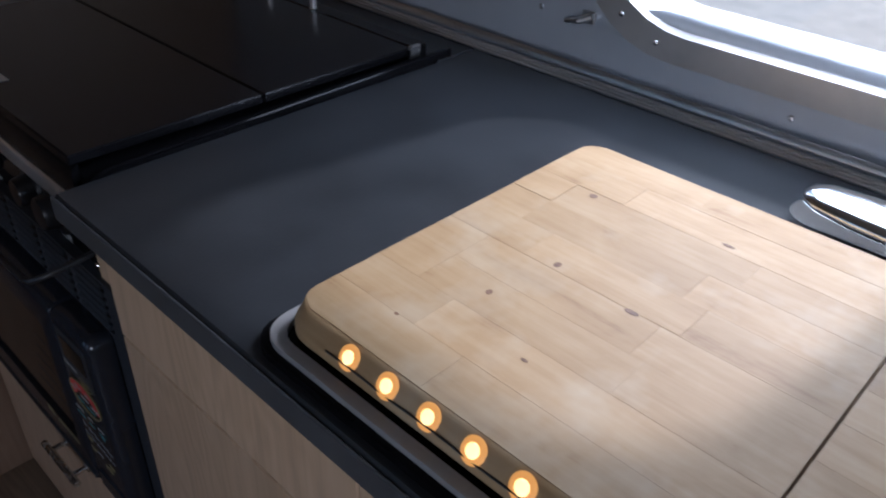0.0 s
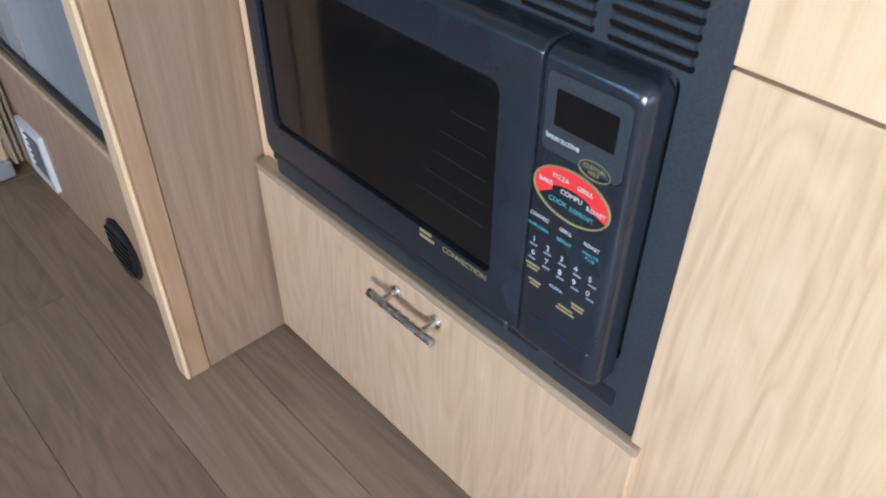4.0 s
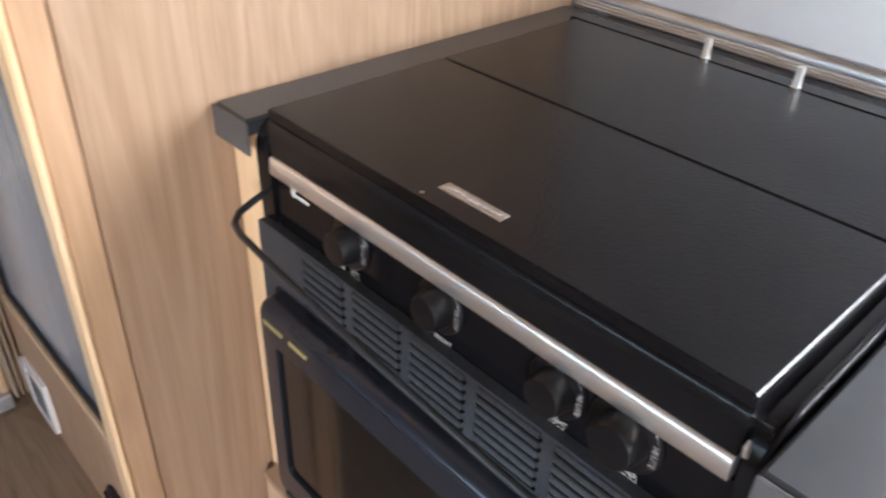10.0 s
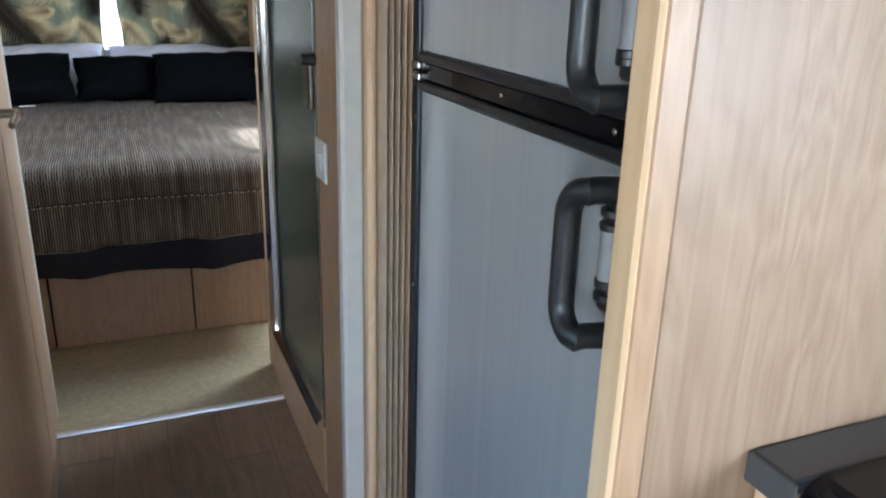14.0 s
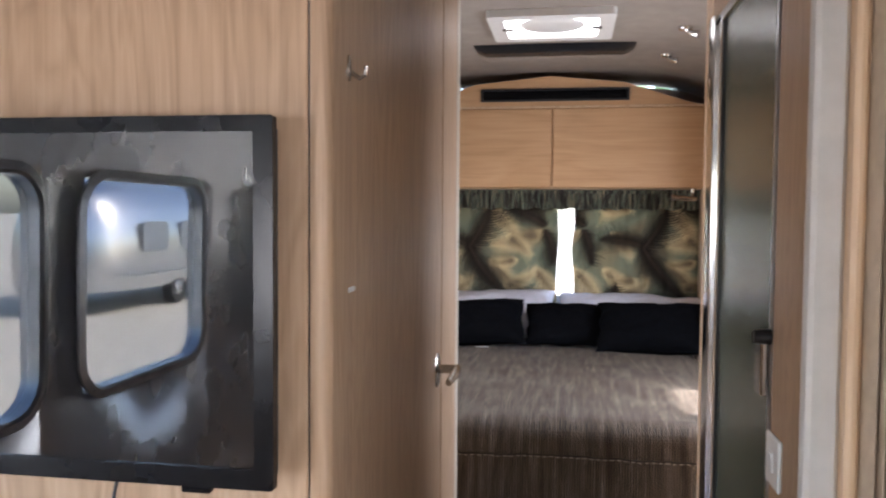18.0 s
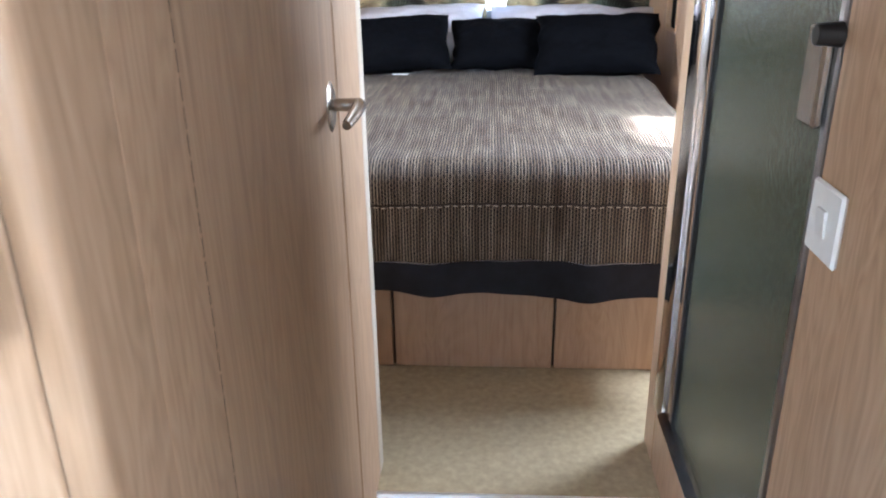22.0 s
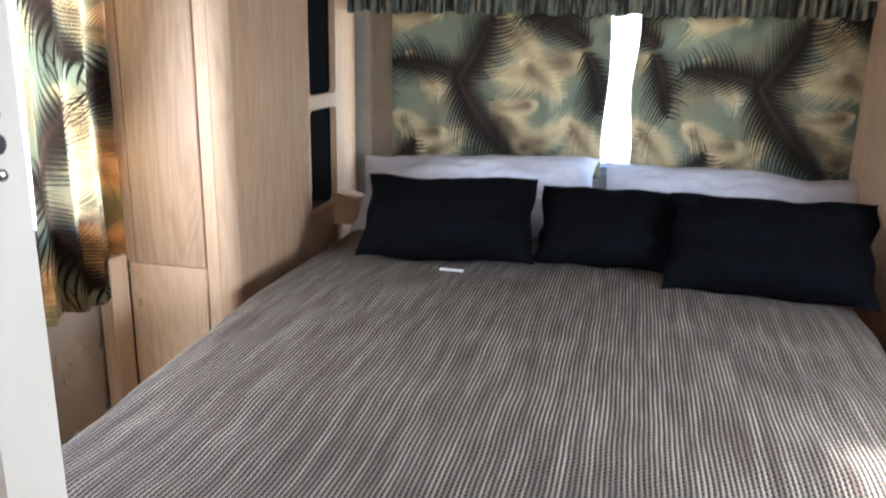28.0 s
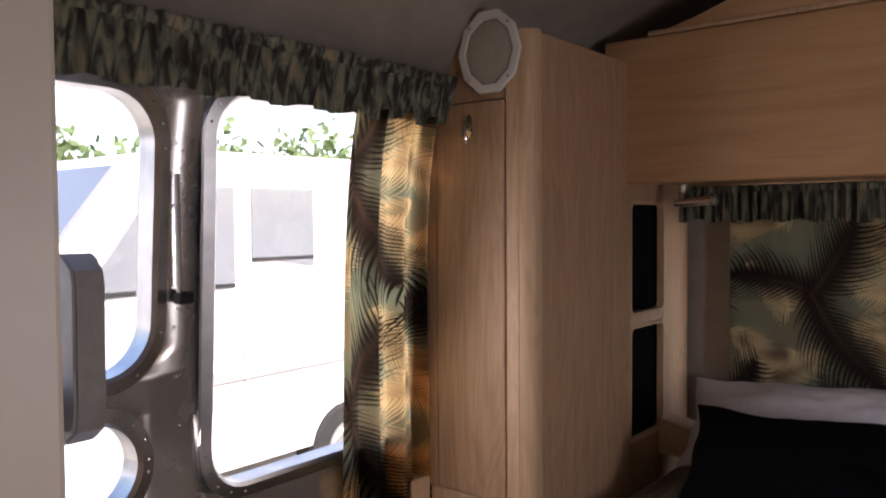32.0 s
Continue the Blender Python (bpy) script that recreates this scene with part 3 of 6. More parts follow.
def ends():
    """End walls in strips round their window."""
    # the front window is unseen, added for light from that end
    for name, y, x0, x1, z0, z1, label in (("wall_front", Y0, -1.05, 0.65, 1.08, 1.82, "grey clad front end wall with an assumed wide window"),
                                           ("wall_rear", Y1, -0.92, 0.56, 0.93, 1.50, "grey beige rear end wall with a window")):
        m = Mesh()
        prof = end_profile()
        s = -1 if y == Y0 else 1
        ya, yb = sorted((y, y + s * 0.05))
        for (xa, za), (xb, zb) in zip(prof, prof[1:]):
            if xb - xa < 1e-4:
                continue
            cuts = [xa] + [x for x in (x0, x1) if xa < x < xb] + [xb]
            for p, q in zip(cuts, cuts[1:]):
                zp, zq = [za + (zb - za) * (t - xa) / (xb - xa) for t in (p, q)]
                inside = p >= x0 - 1e-6 and q <= x1 + 1e-6
                if inside:
                    m.prism([(p, 0), (q, 0), (q, z0), (p, z0)], 1, ya, yb)
                    m.prism([(p, z1), (q, z1), (q, max(zq, z1)), (p, max(zp, z1))], 1, ya, yb)
                else:
                    m.prism([(p, 0), (q, 0), (q, zq), (p, zp)], 1, ya, yb)
        setting(name, m, WALLGREY if s < 0 else LINER, label, "wall")
        w = setting("window_rear" if s > 0 else "window_front", Mesh().ring(rrect(x0 - 0.03, x1 + 0.03, z0 - 0.03, z1 + 0.03, 0.06), rrect(x0, x1, z0, z1, 0.05), 1, y - s * 0.012, y + s * 0.06),
                    ALU, "aluminium framed end window", "window")
        pane = part("pane", Mesh().prism(rrect(x0, x1, z0, z1, 0.05), 1, y + s * 0.03, y + s * 0.034), PANE, w)
        pane.visible_shadow = False


def wall_window(k, w, label="aluminium framed window with rounded corners"):
    side, y0, y1, z0, z1, r = w
    m = Mesh()

    def bent(outline, off):
        return [on_wall(side, y, z, off) for y, z in outline]
    kitchen = k == 1
    e, lip, deep = (0.052, 0.018, 0.056) if kitchen else (0.028, 0.004, 0.045)
    outer, inner = rrect(y0 - e, y1 + e, z0 - e, z1 + e, r + e, 8), rrect(y0 + 0.004, y1 - 0.004, z0 + 0.004, z1 - 0.004, r, 8)
    mid = rrect(y0 - lip, y1 + lip, z0 - lip, z1 + lip, r + 2 * lip, 8)
    n = len(outer)
    rings = [bent(outer, 0.001), bent(outer, 0.010), bent(mid, 0.016), bent(inner, 0.008), bent(inner, -deep)]
    if kitchen:
        half = rrect(y0 - 0.006, y1 + 0.006, z0 - 0.006, z1 + 0.006, r + 0.012, 8)
        rings = [bent(outer, 0.001), bent(outer, 0.006), bent(mid, 0.009), bent(half, -0.012), bent(inner, -deep)]
    m.add([p for q in rings for p in q], [(a * n + i, a * n + (i + 1) % n, (a + 1) * n + (i + 1) % n, (a + 1) * n + i) for a in range(4) for i in range(n)])
    ob = setting("window_%d" % k, m, FLANGE if kitchen else ALU, label, "window")
    for i in range(0, n, max(1, n // 14)):
        y, z = (outer[i][0] + mid[i][0]) / 2, (outer[i][1] + mid[i][1]) / 2
        c = Vector(on_wall(side, y, z, 0.0075 if kitchen else 0.0115))
        part("rivet", Mesh().dome(c, (-side, 0, 0), 0.004, 0.0025, 8, 3), CHROME, ob)
    g = rrect(y0 + 0.002, y1 - 0.002, z0 + 0.002, z1 - 0.002, r, 8)
    pane = Mesh()
    pane.add(bent(g, 0.023 - deep) + bent(g, 0.019 - deep), [tuple(range(n)), tuple(reversed(range(n, 2 * n)))] + [(i, i + n, (i + 1) % n + n, (i + 1) % n) for i in range(n)])
    gl = part("pane", pane, PANE, ob)
    gl.visible_shadow = False
    return ob


shell()
ends()
for k, w in enumerate(WINDOWS):
    wall_window(k + 1, w)

# floors
setting("floor", Mesh().box(-1.46, 1.08, Y0, 3.322, -0.05, -0.004, 0), EDGE_H, "grey brown sub-floor under vinyl planks", "floor")
setting("floor_bedroom", Mesh().box(-1.46, 1.08, 3.326, Y1, -0.05, 0.012, 0.002), CARPET, "beige cut-pile carpet in the bedroom", "carpet")
setting("threshold_strip", Mesh().prism([(3.318, 0.0), (3.336, 0.0), (3.334, 0.012), (3.328, 0.015), (3.321, 0.009)], 0, -0.44, 0.32), POLISHED, "bright metal threshold strip between vinyl and carpet", "threshold")

# partitions
setting("wall_stove_side", Mesh().box(0.3165, 1.05, 1.478, 1.508, 0, 2.16, 0.002), OAK_MID, "pale oak partition beside the stove", "wall")
setting("wall_stove_stile", Mesh().box(0.2815, 0.3150, 1.475, 1.5065, 0, 2.17, 0.003), OAK_DARK, "oak stile at the end of the partition", "trim")
setting("wall_stove_edge", Mesh().box(0.2730, 0.2810, 1.472, 1.5085, 0.002, 2.17, 0.004), OAK_EDGE, "oak edge band of the partition, window light in its colour", "trim")
setting("wall_tv", Mesh().box(-1.40, -0.432, 2.19, 2.23, 0, 2.02, 0.002), OAK, "pale oak panelled wall behind the television", "wall")
setting("wall_tv_joint", Mesh().box(-0.4315, -0.4285, 2.1925, 2.228, 0, 2.04, 0.0005), BLACK_P, "dark joint beside the rounded post", "trim")
post = Mesh()
out = [(-0.428, 2.30), (-0.428, 2.1885)]
out += [(-0.421 + 0.02 * math.sin(t), 2.2085 - 0.02 * math.cos(t)) for t in [math.pi / 2 * k / 8 for k in range(9)]]
out += [(-0.401, 2.30)]
post.prism(out, 2, 0, 2.07)
setting("wall_post", post, OAK, "rounded oak corner post", "trim")
setting("wall_bath_front", Mesh().box(-0.428, -0.4015, 2.3005, 2.4298, 0, 2.07, 0.002), OAK, "oak panel between the corner post and the bath door", "wall")
setting("wall_bath_end", Mesh().box(-0.47, -0.4045, 3.152, 3.398, 0, 2.08, 0.003), OAK, "oak jamb board beside the bath door", "trim")
setting("bedroom_jamb_west", Mesh().box(-0.475, -0.404, 3.3995, 3.455, 0.0, 2.08, 0.004), JAMB, "pale door jamb of the bedroom", "trim")
setting("wall_bed_west", Mesh().box(-1.44, -0.476, 3.415, 3.452, 0, 2.0, 0.002), OAK, "oak wall between bath and bedroom", "wall")
setting("wall_bath_over", Mesh().box(-0.465, -0.415, 2.429, 3.1515, 1.975, 2.07, 0.002), OAK, "oak panel over the bath door", "wall")
setting("wall_fridge_back", Mesh().box(0.93, 1.0, 1.507, 2.2, 0, 2.0, 0.002), OAK, "back wall of the fridge recess", "wall")
setting("wall_fridge_far", Mesh().box(0.332, 0.99, 2.196, 2.235, 0, 2.05, 0.002), OAK, "oak panel on the far side of the fridge", "wall")
setting("wall_hall_east", Mesh().box(0.305, 0.345, 2.30, 2.762, 0, 2.1, 0.003), OAK, "oak wall panel with the light switch", "wall")
setting("wall_shower_back", Mesh().box(0.95, 0.99, 2.30, 3.5, 0, 1.9, 0.002), PALE, "pale shower wall", "wall")
setting("wall_shower_near", Mesh().box(0.346, 0.949, 2.72, 2.752, 0, 2.0, 0.002), PALE, "pale shower side wall", "wall")
setting("shower_tray", Mesh().box(0.346, 0.949, 2.753, 3.45, 0, 0.14, 0.004), PALE, "pale moulded shower tray", "shower")
setting("shower_curb", Mesh().box(0.300, 0.345, 2.763, 3.47, 0, 0.205, 0.003), OAK, "oak panel below the shower door", "wall")
setting("bedroom_jamb_east", Mesh().box(0.300, 0.345, 3.472, 3.575, 0.012, 2.1, 0.005), OAK_PALE, "pale wood jamb between shower and bedroom", "trim")
setting("wall_bed_east", Mesh().box(0.346, 1.03, 3.50, 3.54, 0, 1.93, 0.002), OAK, "oak wall between shower and bedroom", "wall")
setting("wall_shower_over", Mesh().box(0.302, 0.345, 2.763, 3.471, 1.965, 2.11, 0.002), OAK, "oak panel over the shower door", "wall")
setting("header_hall", Mesh().box(-0.40, 0.30, 3.47, 3.55, 2.07, 2.16, 0.003), OAK_PALE, "pale oak header over the bedroom opening", "trim")
for at, lab in (((-0.4035, 3.431, 1.328), "worn screw holes and latch hole in the jamb"), ((0.2993, 3.53, 1.325), "brass strike plate on the jamb")):
    s = 1 if at[0] < 0 else -1
    pl = thing("strike_plate", at, lab, "strike plate")
    part("latch_hole", Mesh().dome((at[0] + s * 0.0003, at[1], at[2]), (s, 0, 0), 0.0060, 0.0006, 16, 2), BLACK_P, pl)
    for dz in (-0.0172, 0.0172):
        part("screw", Mesh().dome((at[0] + s * 0.0003, at[1], at[2] + dz), (s, 0, 0), 0.0041, 0.0018, 14, 3), CHROME, pl)

# ---- kitchen ----
CX = 0.456   # cabinet fronts
SY0, SY1 = 0.852, 1.402   # the stove's sides


def base_cabinet():
    c = thing("base_cabinet", (0.7, 0.3, 0), "pale oak kitchen base cabinet under the black counter", "cabinet")
    part("body", Mesh().box(CX + 0.0207, 1.04, -1.2, 0.812, 0.0, 0.882, 0.001), OAK, c)
    for ya, yb in ((0.4285, 0.8115), (0.0285, 0.427), (-0.42, 0.027)):
        part("drawer_front", Mesh().box(CX, CX + 0.0205, ya, yb, 0.7445, 0.8805, 0.0015), OAK_PALE, c)
        part("door", Mesh().box(CX, CX + 0.0205, ya, yb, 0.03, 0.7415, 0.0015), OAK_PALE, c)
    s = thing("stove_cabinet", (0.7, 1.1, 0), "pale oak cabinet round the built-in oven and stove", "cabinet")
    part("stile", Mesh().box(CX + 0.016, CX + 0.05, SY1 + 0.012, 1.4760, 0.33, 0.889, 0.002), OAK_EDGE, s)
    part("side_panel", Mesh().box(CX + 0.022, 1.03, 0.8135, 0.835, 0.0, 0.871, 0.001), OAK_PALE, s)
    part("back_panel", Mesh().box(0.99, 1.03, 0.836, 1.4695, 0.0, 0.871, 0.001), OAK, s)
    part("shelf", Mesh().box(CX + 0.022, 0.989, 0.836, 1.4695, 0.33, 0.352, 0.001), OAK, s)
    part("rail", Mesh().box(CX + 0.006, CX + 0.03, 0.8135, SY0 - 0.005, 0.795, 0.871, 0.001), OAK_PALE, s)
    part("toe_panel", Mesh().box(CX + 0.03, CX + 0.045, 0.8135, 1.4695, 0.0, 0.329, 0.001), OAK, s)
    d = thing("oven_drawer", (CX, 1.12, 0.03), "pale oak drawer with a steel bar handle under the oven", "drawer")
    part("front", Mesh().box(CX - 0.006, CX + 0.018, 0.800, 1.462, 0.022, 0.338, 0.002), OAK_PALE, d)
    part("top_edge", Mesh().box(CX - 0.0075, CX + 0.029, 0.799, 1.463, 0.3385, 0.350, 0.0015), EDGE_H, d)
    h = part("bar_handle", Mesh().cyl((0.4225, 1.057, 0.314), (0.4225, 1.174, 0.314), 0.0056, seg=16), STEEL, d, "brushed steel bar handle")
    for y in (1.080, 1.151):
        part("standoff", Mesh().cyl((0.4225, y, 0.314), (CX - 0.006, y, 0.314), 0.0045, seg=12), STEEL, h)
        part("collar", Mesh().cyl((CX - 0.010, y, 0.314), (CX - 0.0058, y, 0.314), 0.0085, seg=16), STEEL, h)


def countertop():
    c = thing("countertop", (0.7, 0.2, 0.872), "black laminate kitchen counter with a grey edge", "countertop")
    part("slab", Mesh().box(0.437, 1.045, -1.25, SY0 - 0.006, 0.8835, 0.910, 0.003), COUNTER, c)
    part("front_edge", Mesh().box(0.4335, 0.4365, -1.25, SY0 - 0.006, 0.8825, 0.9085, 0.001), COUNTER_E, c)
    part("side_strip", Mesh().box(0.4565, 1.03, SY1 + 0.012, 1.4760, 0.8905, 0.910, 0.003), COUNTER, c)
    part("side_strip_edge", Mesh().box(0.4530, 0.4560, SY1 + 0.006, 1.4760, 0.8725, 0.9085, 0.001), COUNTER_E, c)
    part("back_strip", Mesh().box(0.968, 1.045, SY0 - 0.004, SY1 + 0.004, 0.8745, 0.9095, 0.002), COUNTER, c)
    part("backsplash", Mesh().box(1.0440, 1.0490, -1.25, 1.4695, 0.9105, 0.9225, 0.001), FLANGE, c, "thin aluminium strip behind the counter")
    for z, r in ((0.9122, 0.0013), (0.9165, 0.0016), (0.9210, 0.0020)):
        part("bead", Mesh().tube([(1.0438, -1.25, z), (1.0438, 0.1, z), (1.0438, 1.4695, z)], r, 8), FLANGE, c)
    part("wall_trim", Mesh().prism([(1.0405, 0.930), (1.0475, 0.930), (1.048, 0.937), (1.0445, 0.9385), (1.0415, 0.935)], 1, -1.25, 1.4695), ALU, c, "thin aluminium trim strip along the wall")


def stove():
    s = thing("stove", (0.7, 1.14, 0.70), "black enamel gas stove with its folding cover closed", "stove")
    X = 0.474
    part("body", Mesh().box(X, 0.965, SY0 + 0.002, SY1, 0.795, 0.905, 0.003), BLACK, s)
    for y, wide in ((SY0 - 0.002, 0.014), (SY1 - 0.012, 0.0235)):
        prof = [(0.474, 0.786), (0.466, 0.79), (0.4645, 0.872), (0.4655, 0.886), (0.470, 0.897), (0.480, 0.906), (0.498, 0.911), (0.996, 0.917), (0.996, 0.786)]
        sf = part("side_frame", Mesh().prism(prof, 1, y, y + wide), BLACK, s, "", 60)
        part("side_lip", Mesh().tube([(x, y + 0.002, z + 0.001) for x, z in prof[2:8]], 0.0026, 8), BLACK_G, sf, "raised rounded lip")
    part("corner_screw", Mesh().dome((0.4645, SY0 + 0.006, 0.806), (-1, 0, 0), 0.0035, 0.0015, 10, 3), CHROME, s)
    part("bright_corner", Mesh().tube([(0.4655, SY0 + 0.0115, 0.884), (0.4670, SY0 + 0.0125, 0.8895), (0.470, SY0 + 0.013, 0.894)], [0.0022, 0.003, 0.0014], 8), POLISHED, s, "worn bright corner")
    # folding cover in two leaves, each with a turned-down rim
    part("cover_front", Mesh().box(0.466, 0.697, SY0 + 0.0165, SY1 - 0.016, 0.919, 0.9305, 0.0016), BLACK_S, s, "front leaf of the black cover")
    part("cover_back", Mesh().box(0.6995, 0.936, SY0 + 0.0165, SY1 - 0.016, 0.919, 0.9305, 0.0016), BLACK_S, s, "back leaf of the black cover")
    part("back_ledge", Mesh().box(0.940, 0.967, SY0 + 0.016, SY1 - 0.004, 0.905, 0.930, 0.002), BLACK, s)
    for y in (1.192, 1.080):
        hg = part("hinge_pin", Mesh().box(0.934, 0.942, y - 0.004, y + 0.004, 0.930, 0.956, 0.001), POLISHED, s, "bright hinge pin")
        part("pin_foot", Mesh().cyl((0.938, y, 0.9300), (0.938, y, 0.9335), 0.0062, seg=14), CHROME, hg)
    part("corner_bracket", Mesh().box(0.930, 0.948, SY0 + 0.009, SY0 + 0.0160, 0.917, 0.9345, 0.001), STEEL, s)
    part("sticker", Mesh().box(0.489, 0.5020, 1.0965, 1.1660, 0.9306, 0.9310, 0.0001), ALU, s, "worn silver warning sticker")
    for k in range(7):
        y = 1.103 + k * 0.0082
        part("sticker_mark", Mesh().box(0.4935, 0.4975 - 0.002 * (k % 2), y, y + 0.0055, 0.9311, 0.9313, 0.00005), GREYP, s)
    part("vent_hole", Mesh().dome((0.474, 1.169, 0.9304), (0, 0, 1), 0.0022, 0.0004, 10, 2), STEEL, s)
    # rolled front rail, bright trim below it, upright control panel
    rail_prof = [(0.4745, 0.9185), (0.4690, 0.9175), (0.4662, 0.913), (0.4655, 0.900), (0.4660, 0.8795), (0.4745, 0.8795)]
    part("top_rail", Mesh().prism(rail_prof, 1, SY0 + 0.0165, SY1 - 0.014), BLACK, s, "", 60)
    trim = [(0.4745, 0.8795), (0.4662, 0.8793), (0.4636, 0.8780), (0.4625, 0.8755), (0.4622, 0.8615), (0.4632, 0.8590), (0.4665, 0.8575), (0.4745, 0.8575)]
    part("trim_strip", Mesh().prism(trim, 1, SY0 + 0.0165, SY1 - 0.016), POLISHED, s, "polished steel trim strip", 50)
    part("control_panel", Mesh().prism([(0.4755, 0.857), (0.4695, 0.857), (0.4695, 0.787), (0.4755, 0.787)], 1, SY0 + 0.0125, SY1 - 0.0125), BLACK_G, s)
    n = Vector((-1, 0, 0.02)).normalized()
    for y, big, caption in ((1.2605, 0, "LEFT\nREAR"), (1.1360, 0, "FRONT"), (1.0065, 0, "RIGHT\nREAR"), (0.9445, 1, "BURNER\nIGNITOR")):
        r = 0.0205 if big else 0.0180
        c = Vector((0.4690, y, 0.8365))
        prof = ((0.0, 1.52), (0.0024, 1.50), (0.0036, 1.44), (0.0042, 1.06), (0.010, 1.02), (0.016, 0.97), (0.0196, 0.92), (0.0214, 0.86), (0.0220, 0.79), (0.0214, 0.72), (0.0186, 0.56), (0.0160, 0.34), (0.0150, 0.03))
        k = part("knob", Mesh().tube([c + n * d for d, w in prof], [r * w for d, w in prof], 36), BLACK_K, s, "round black knob with a dished face", 40)
        lettering("print", "HI LITE", (0.4645, y - r * 1.27, 0.8365), 0.0070, GREYP, k, (0, 0, -1), (0, -1, 0))
        lettering("print", "OFF", (0.4645, y - 0.003, 0.8365 + r * 1.24), 0.0055, GREYP, k, (0, -1, 0), (0, 0, 1))
        lettering("print", caption, (0.4690, y - 0.004, 0.8000), 0.0066, PRINT_W, s, (0, -1, 0), (0, 0, 1))
        part("index_tick", Mesh().box(0.4686, 0.4694, y - 0.005, y - 0.003, 0.8635 - 0.0080, 0.8595, 0.0001), PRINT_W, s)
        if not big:
            part("burner_mark", Mesh().prism([(y + 0.018, 0.7985), (y + 0.012, 0.7985), (y + 0.0150, 0.8045)], 0, 0.4686, 0.4694), PRINT_W, s, "small white burner mark")
    em = part("emblem", Mesh().box(0.4686, 0.4694, 1.3290, 1.3545, 0.8445, 0.8485, 0.0004), PRINT_W, s, "small silver emblem")
    part("emblem_cap", Mesh().prism(ellipse(1.3560, 0.8490, 0.004, 0.0062, 12), 0, 0.4685, 0.4694), PRINT_W, em)
    # towel rail in front
    rail = [(0.466, 1.394, 0.838), (0.440, 1.386, 0.836), (0.418, 1.378, 0.834), (0.405, 1.364, 0.833), (0.401, 1.345, 0.831), (0.400, 1.28, 0.823), (0.400, 1.15, 0.811), (0.400, 1.0, 0.802),
            (0.400, 0.93, 0.800), (0.400, 0.893, 0.803), (0.402, 0.874, 0.808), (0.414, 0.862, 0.815), (0.434, 0.857, 0.820), (0.466, 0.856, 0.824)]
    part("towel_rail", Mesh().tube(rail, 0.0036, 10), BLACK_P, s, "bent black wire towel rail")


def microwave():
    m = thing("microwave_oven", (0.5, 1.12, 0.36), "black built-in convection microwave oven with a trim frame", "microwave")
    XF = 0.452
    XT = XF + 0.005
    y0, y1, z0, z1 = 0.810, 1.412, 0.353, 0.798
    # textured frame with louvres
    part("trim_frame", Mesh().ring(rrect(y0, y1, z0, z1, [0.006, 0.006, 0.006, 0.010], 4), rrect(0.843, 1.388, 0.432, 0.7245, 0.012, 4), 0, XT, XT + 0.012), CHAR, m, "textured charcoal trim frame")
    for a in range(6):
        ya = 0.8355 + 0.0845 * a
        for b in range(6):
            z = 0.7280 + b * 0.0113
            part("vent_slot", Mesh().prism(rrect(ya, ya + 0.0725, z, z + 0.0058, 0.0028, 4), 0, XT - 0.0009, XT + 0.001), BLACK, m, "dark vent slot")
            part("louvre", Mesh().prism([(XT + 0.001, z + 0.0055), (XT - 0.0034, z + 0.0058), (XT - 0.0042, z + 0.0076), (XT - 0.0022, z + 0.0102), (XT + 0.001, z + 0.0112)], 1, ya + 0.002, ya + 0.0705), CHAR, m)
    for a in range(6):
        ya = 0.838 + a * 0.0945
        part("lower_slot", Mesh().prism(rrect(ya, ya + 0.076, 0.376, 0.398, 0.003, 3), 0, XT - 0.0018, XT + 0.002), MWBODY, m)
    # body, door, panel
    part("body", Mesh().box(XF + 0.004, 0.88, 0.848, 1.384, 0.408, 0.726, 0.003), MWBODY, m)
    dr = Mesh()
    ya, yb, za, zb = 0.9400, 1.3835, 0.4125, 0.7235
    ou = rrect(ya, yb, za, zb, [0.004, 0.018, 0.018, 0.004], 5)
    inn = rrect(ya + 0.040, yb - 0.036, za + 0.058, zb - 0.048, 0.010, 5)
    bev = rrect(ya + 0.0015, yb - 0.012, za + 0.016, zb - 0.012, [0.003, 0.014, 0.014, 0.003], 5)
    n = len(ou)
    def swell(a, b):
        """Loops that round over from the outline a to the outline b."""
        return [[(XF - 0.010 - 0.016 * math.sin(t), a[i][0] + (b[i][0] - a[i][0]) * (1 - math.cos(t)), a[i][1] + (b[i][1] - a[i][1]) * (1 - math.cos(t))) for i in range(len(a))] for t in [math.pi / 2 * k / 6 for k in range(7)]]
    rings = [[(XF + 0.004, *p) for p in ou]] + swell(ou, bev) + [[(XF - 0.027, *p) for p in inn], [(XF - 0.022, *p) for p in inn]]
    dr.add([p for q in rings for p in q], [(a * n + i, a * n + (i + 1) % n, (a + 1) * n + (i + 1) % n, (a + 1) * n + i) for a in range(len(rings) - 1) for i in range(n)] + [tuple(range(n))])
    door = part("door", dr, MWBODY, m, "glossy black oven door", 50)
    part("door_window", Mesh().prism(rrect(ya + 0.041, yb - 0.037, za + 0.059, zb - 0.049, 0.009, 5), 0, XF - 0.0225, XF - 0.018), OVENGLASS, door, "dark oven window")
    for k in range(5):
        z = za + 0.105 + k * 0.026
        part("window_dots", Mesh().box(XF - 0.0229, XF - 0.0226, ya + 0.055, ya + 0.15 - 0.012 * k, z, z + 0.0005, 0.0001), CHAR, door)
    part("door_pull", Mesh().box(XF - 0.0275, XF - 0.008, ya + 0.012, yb - 0.02, za + 0.001, za + 0.013, 0.003), BLACK_P, door)
    pa, pb, pz0, pz1 = 0.8450, 0.9380, 0.4125, 0.7235
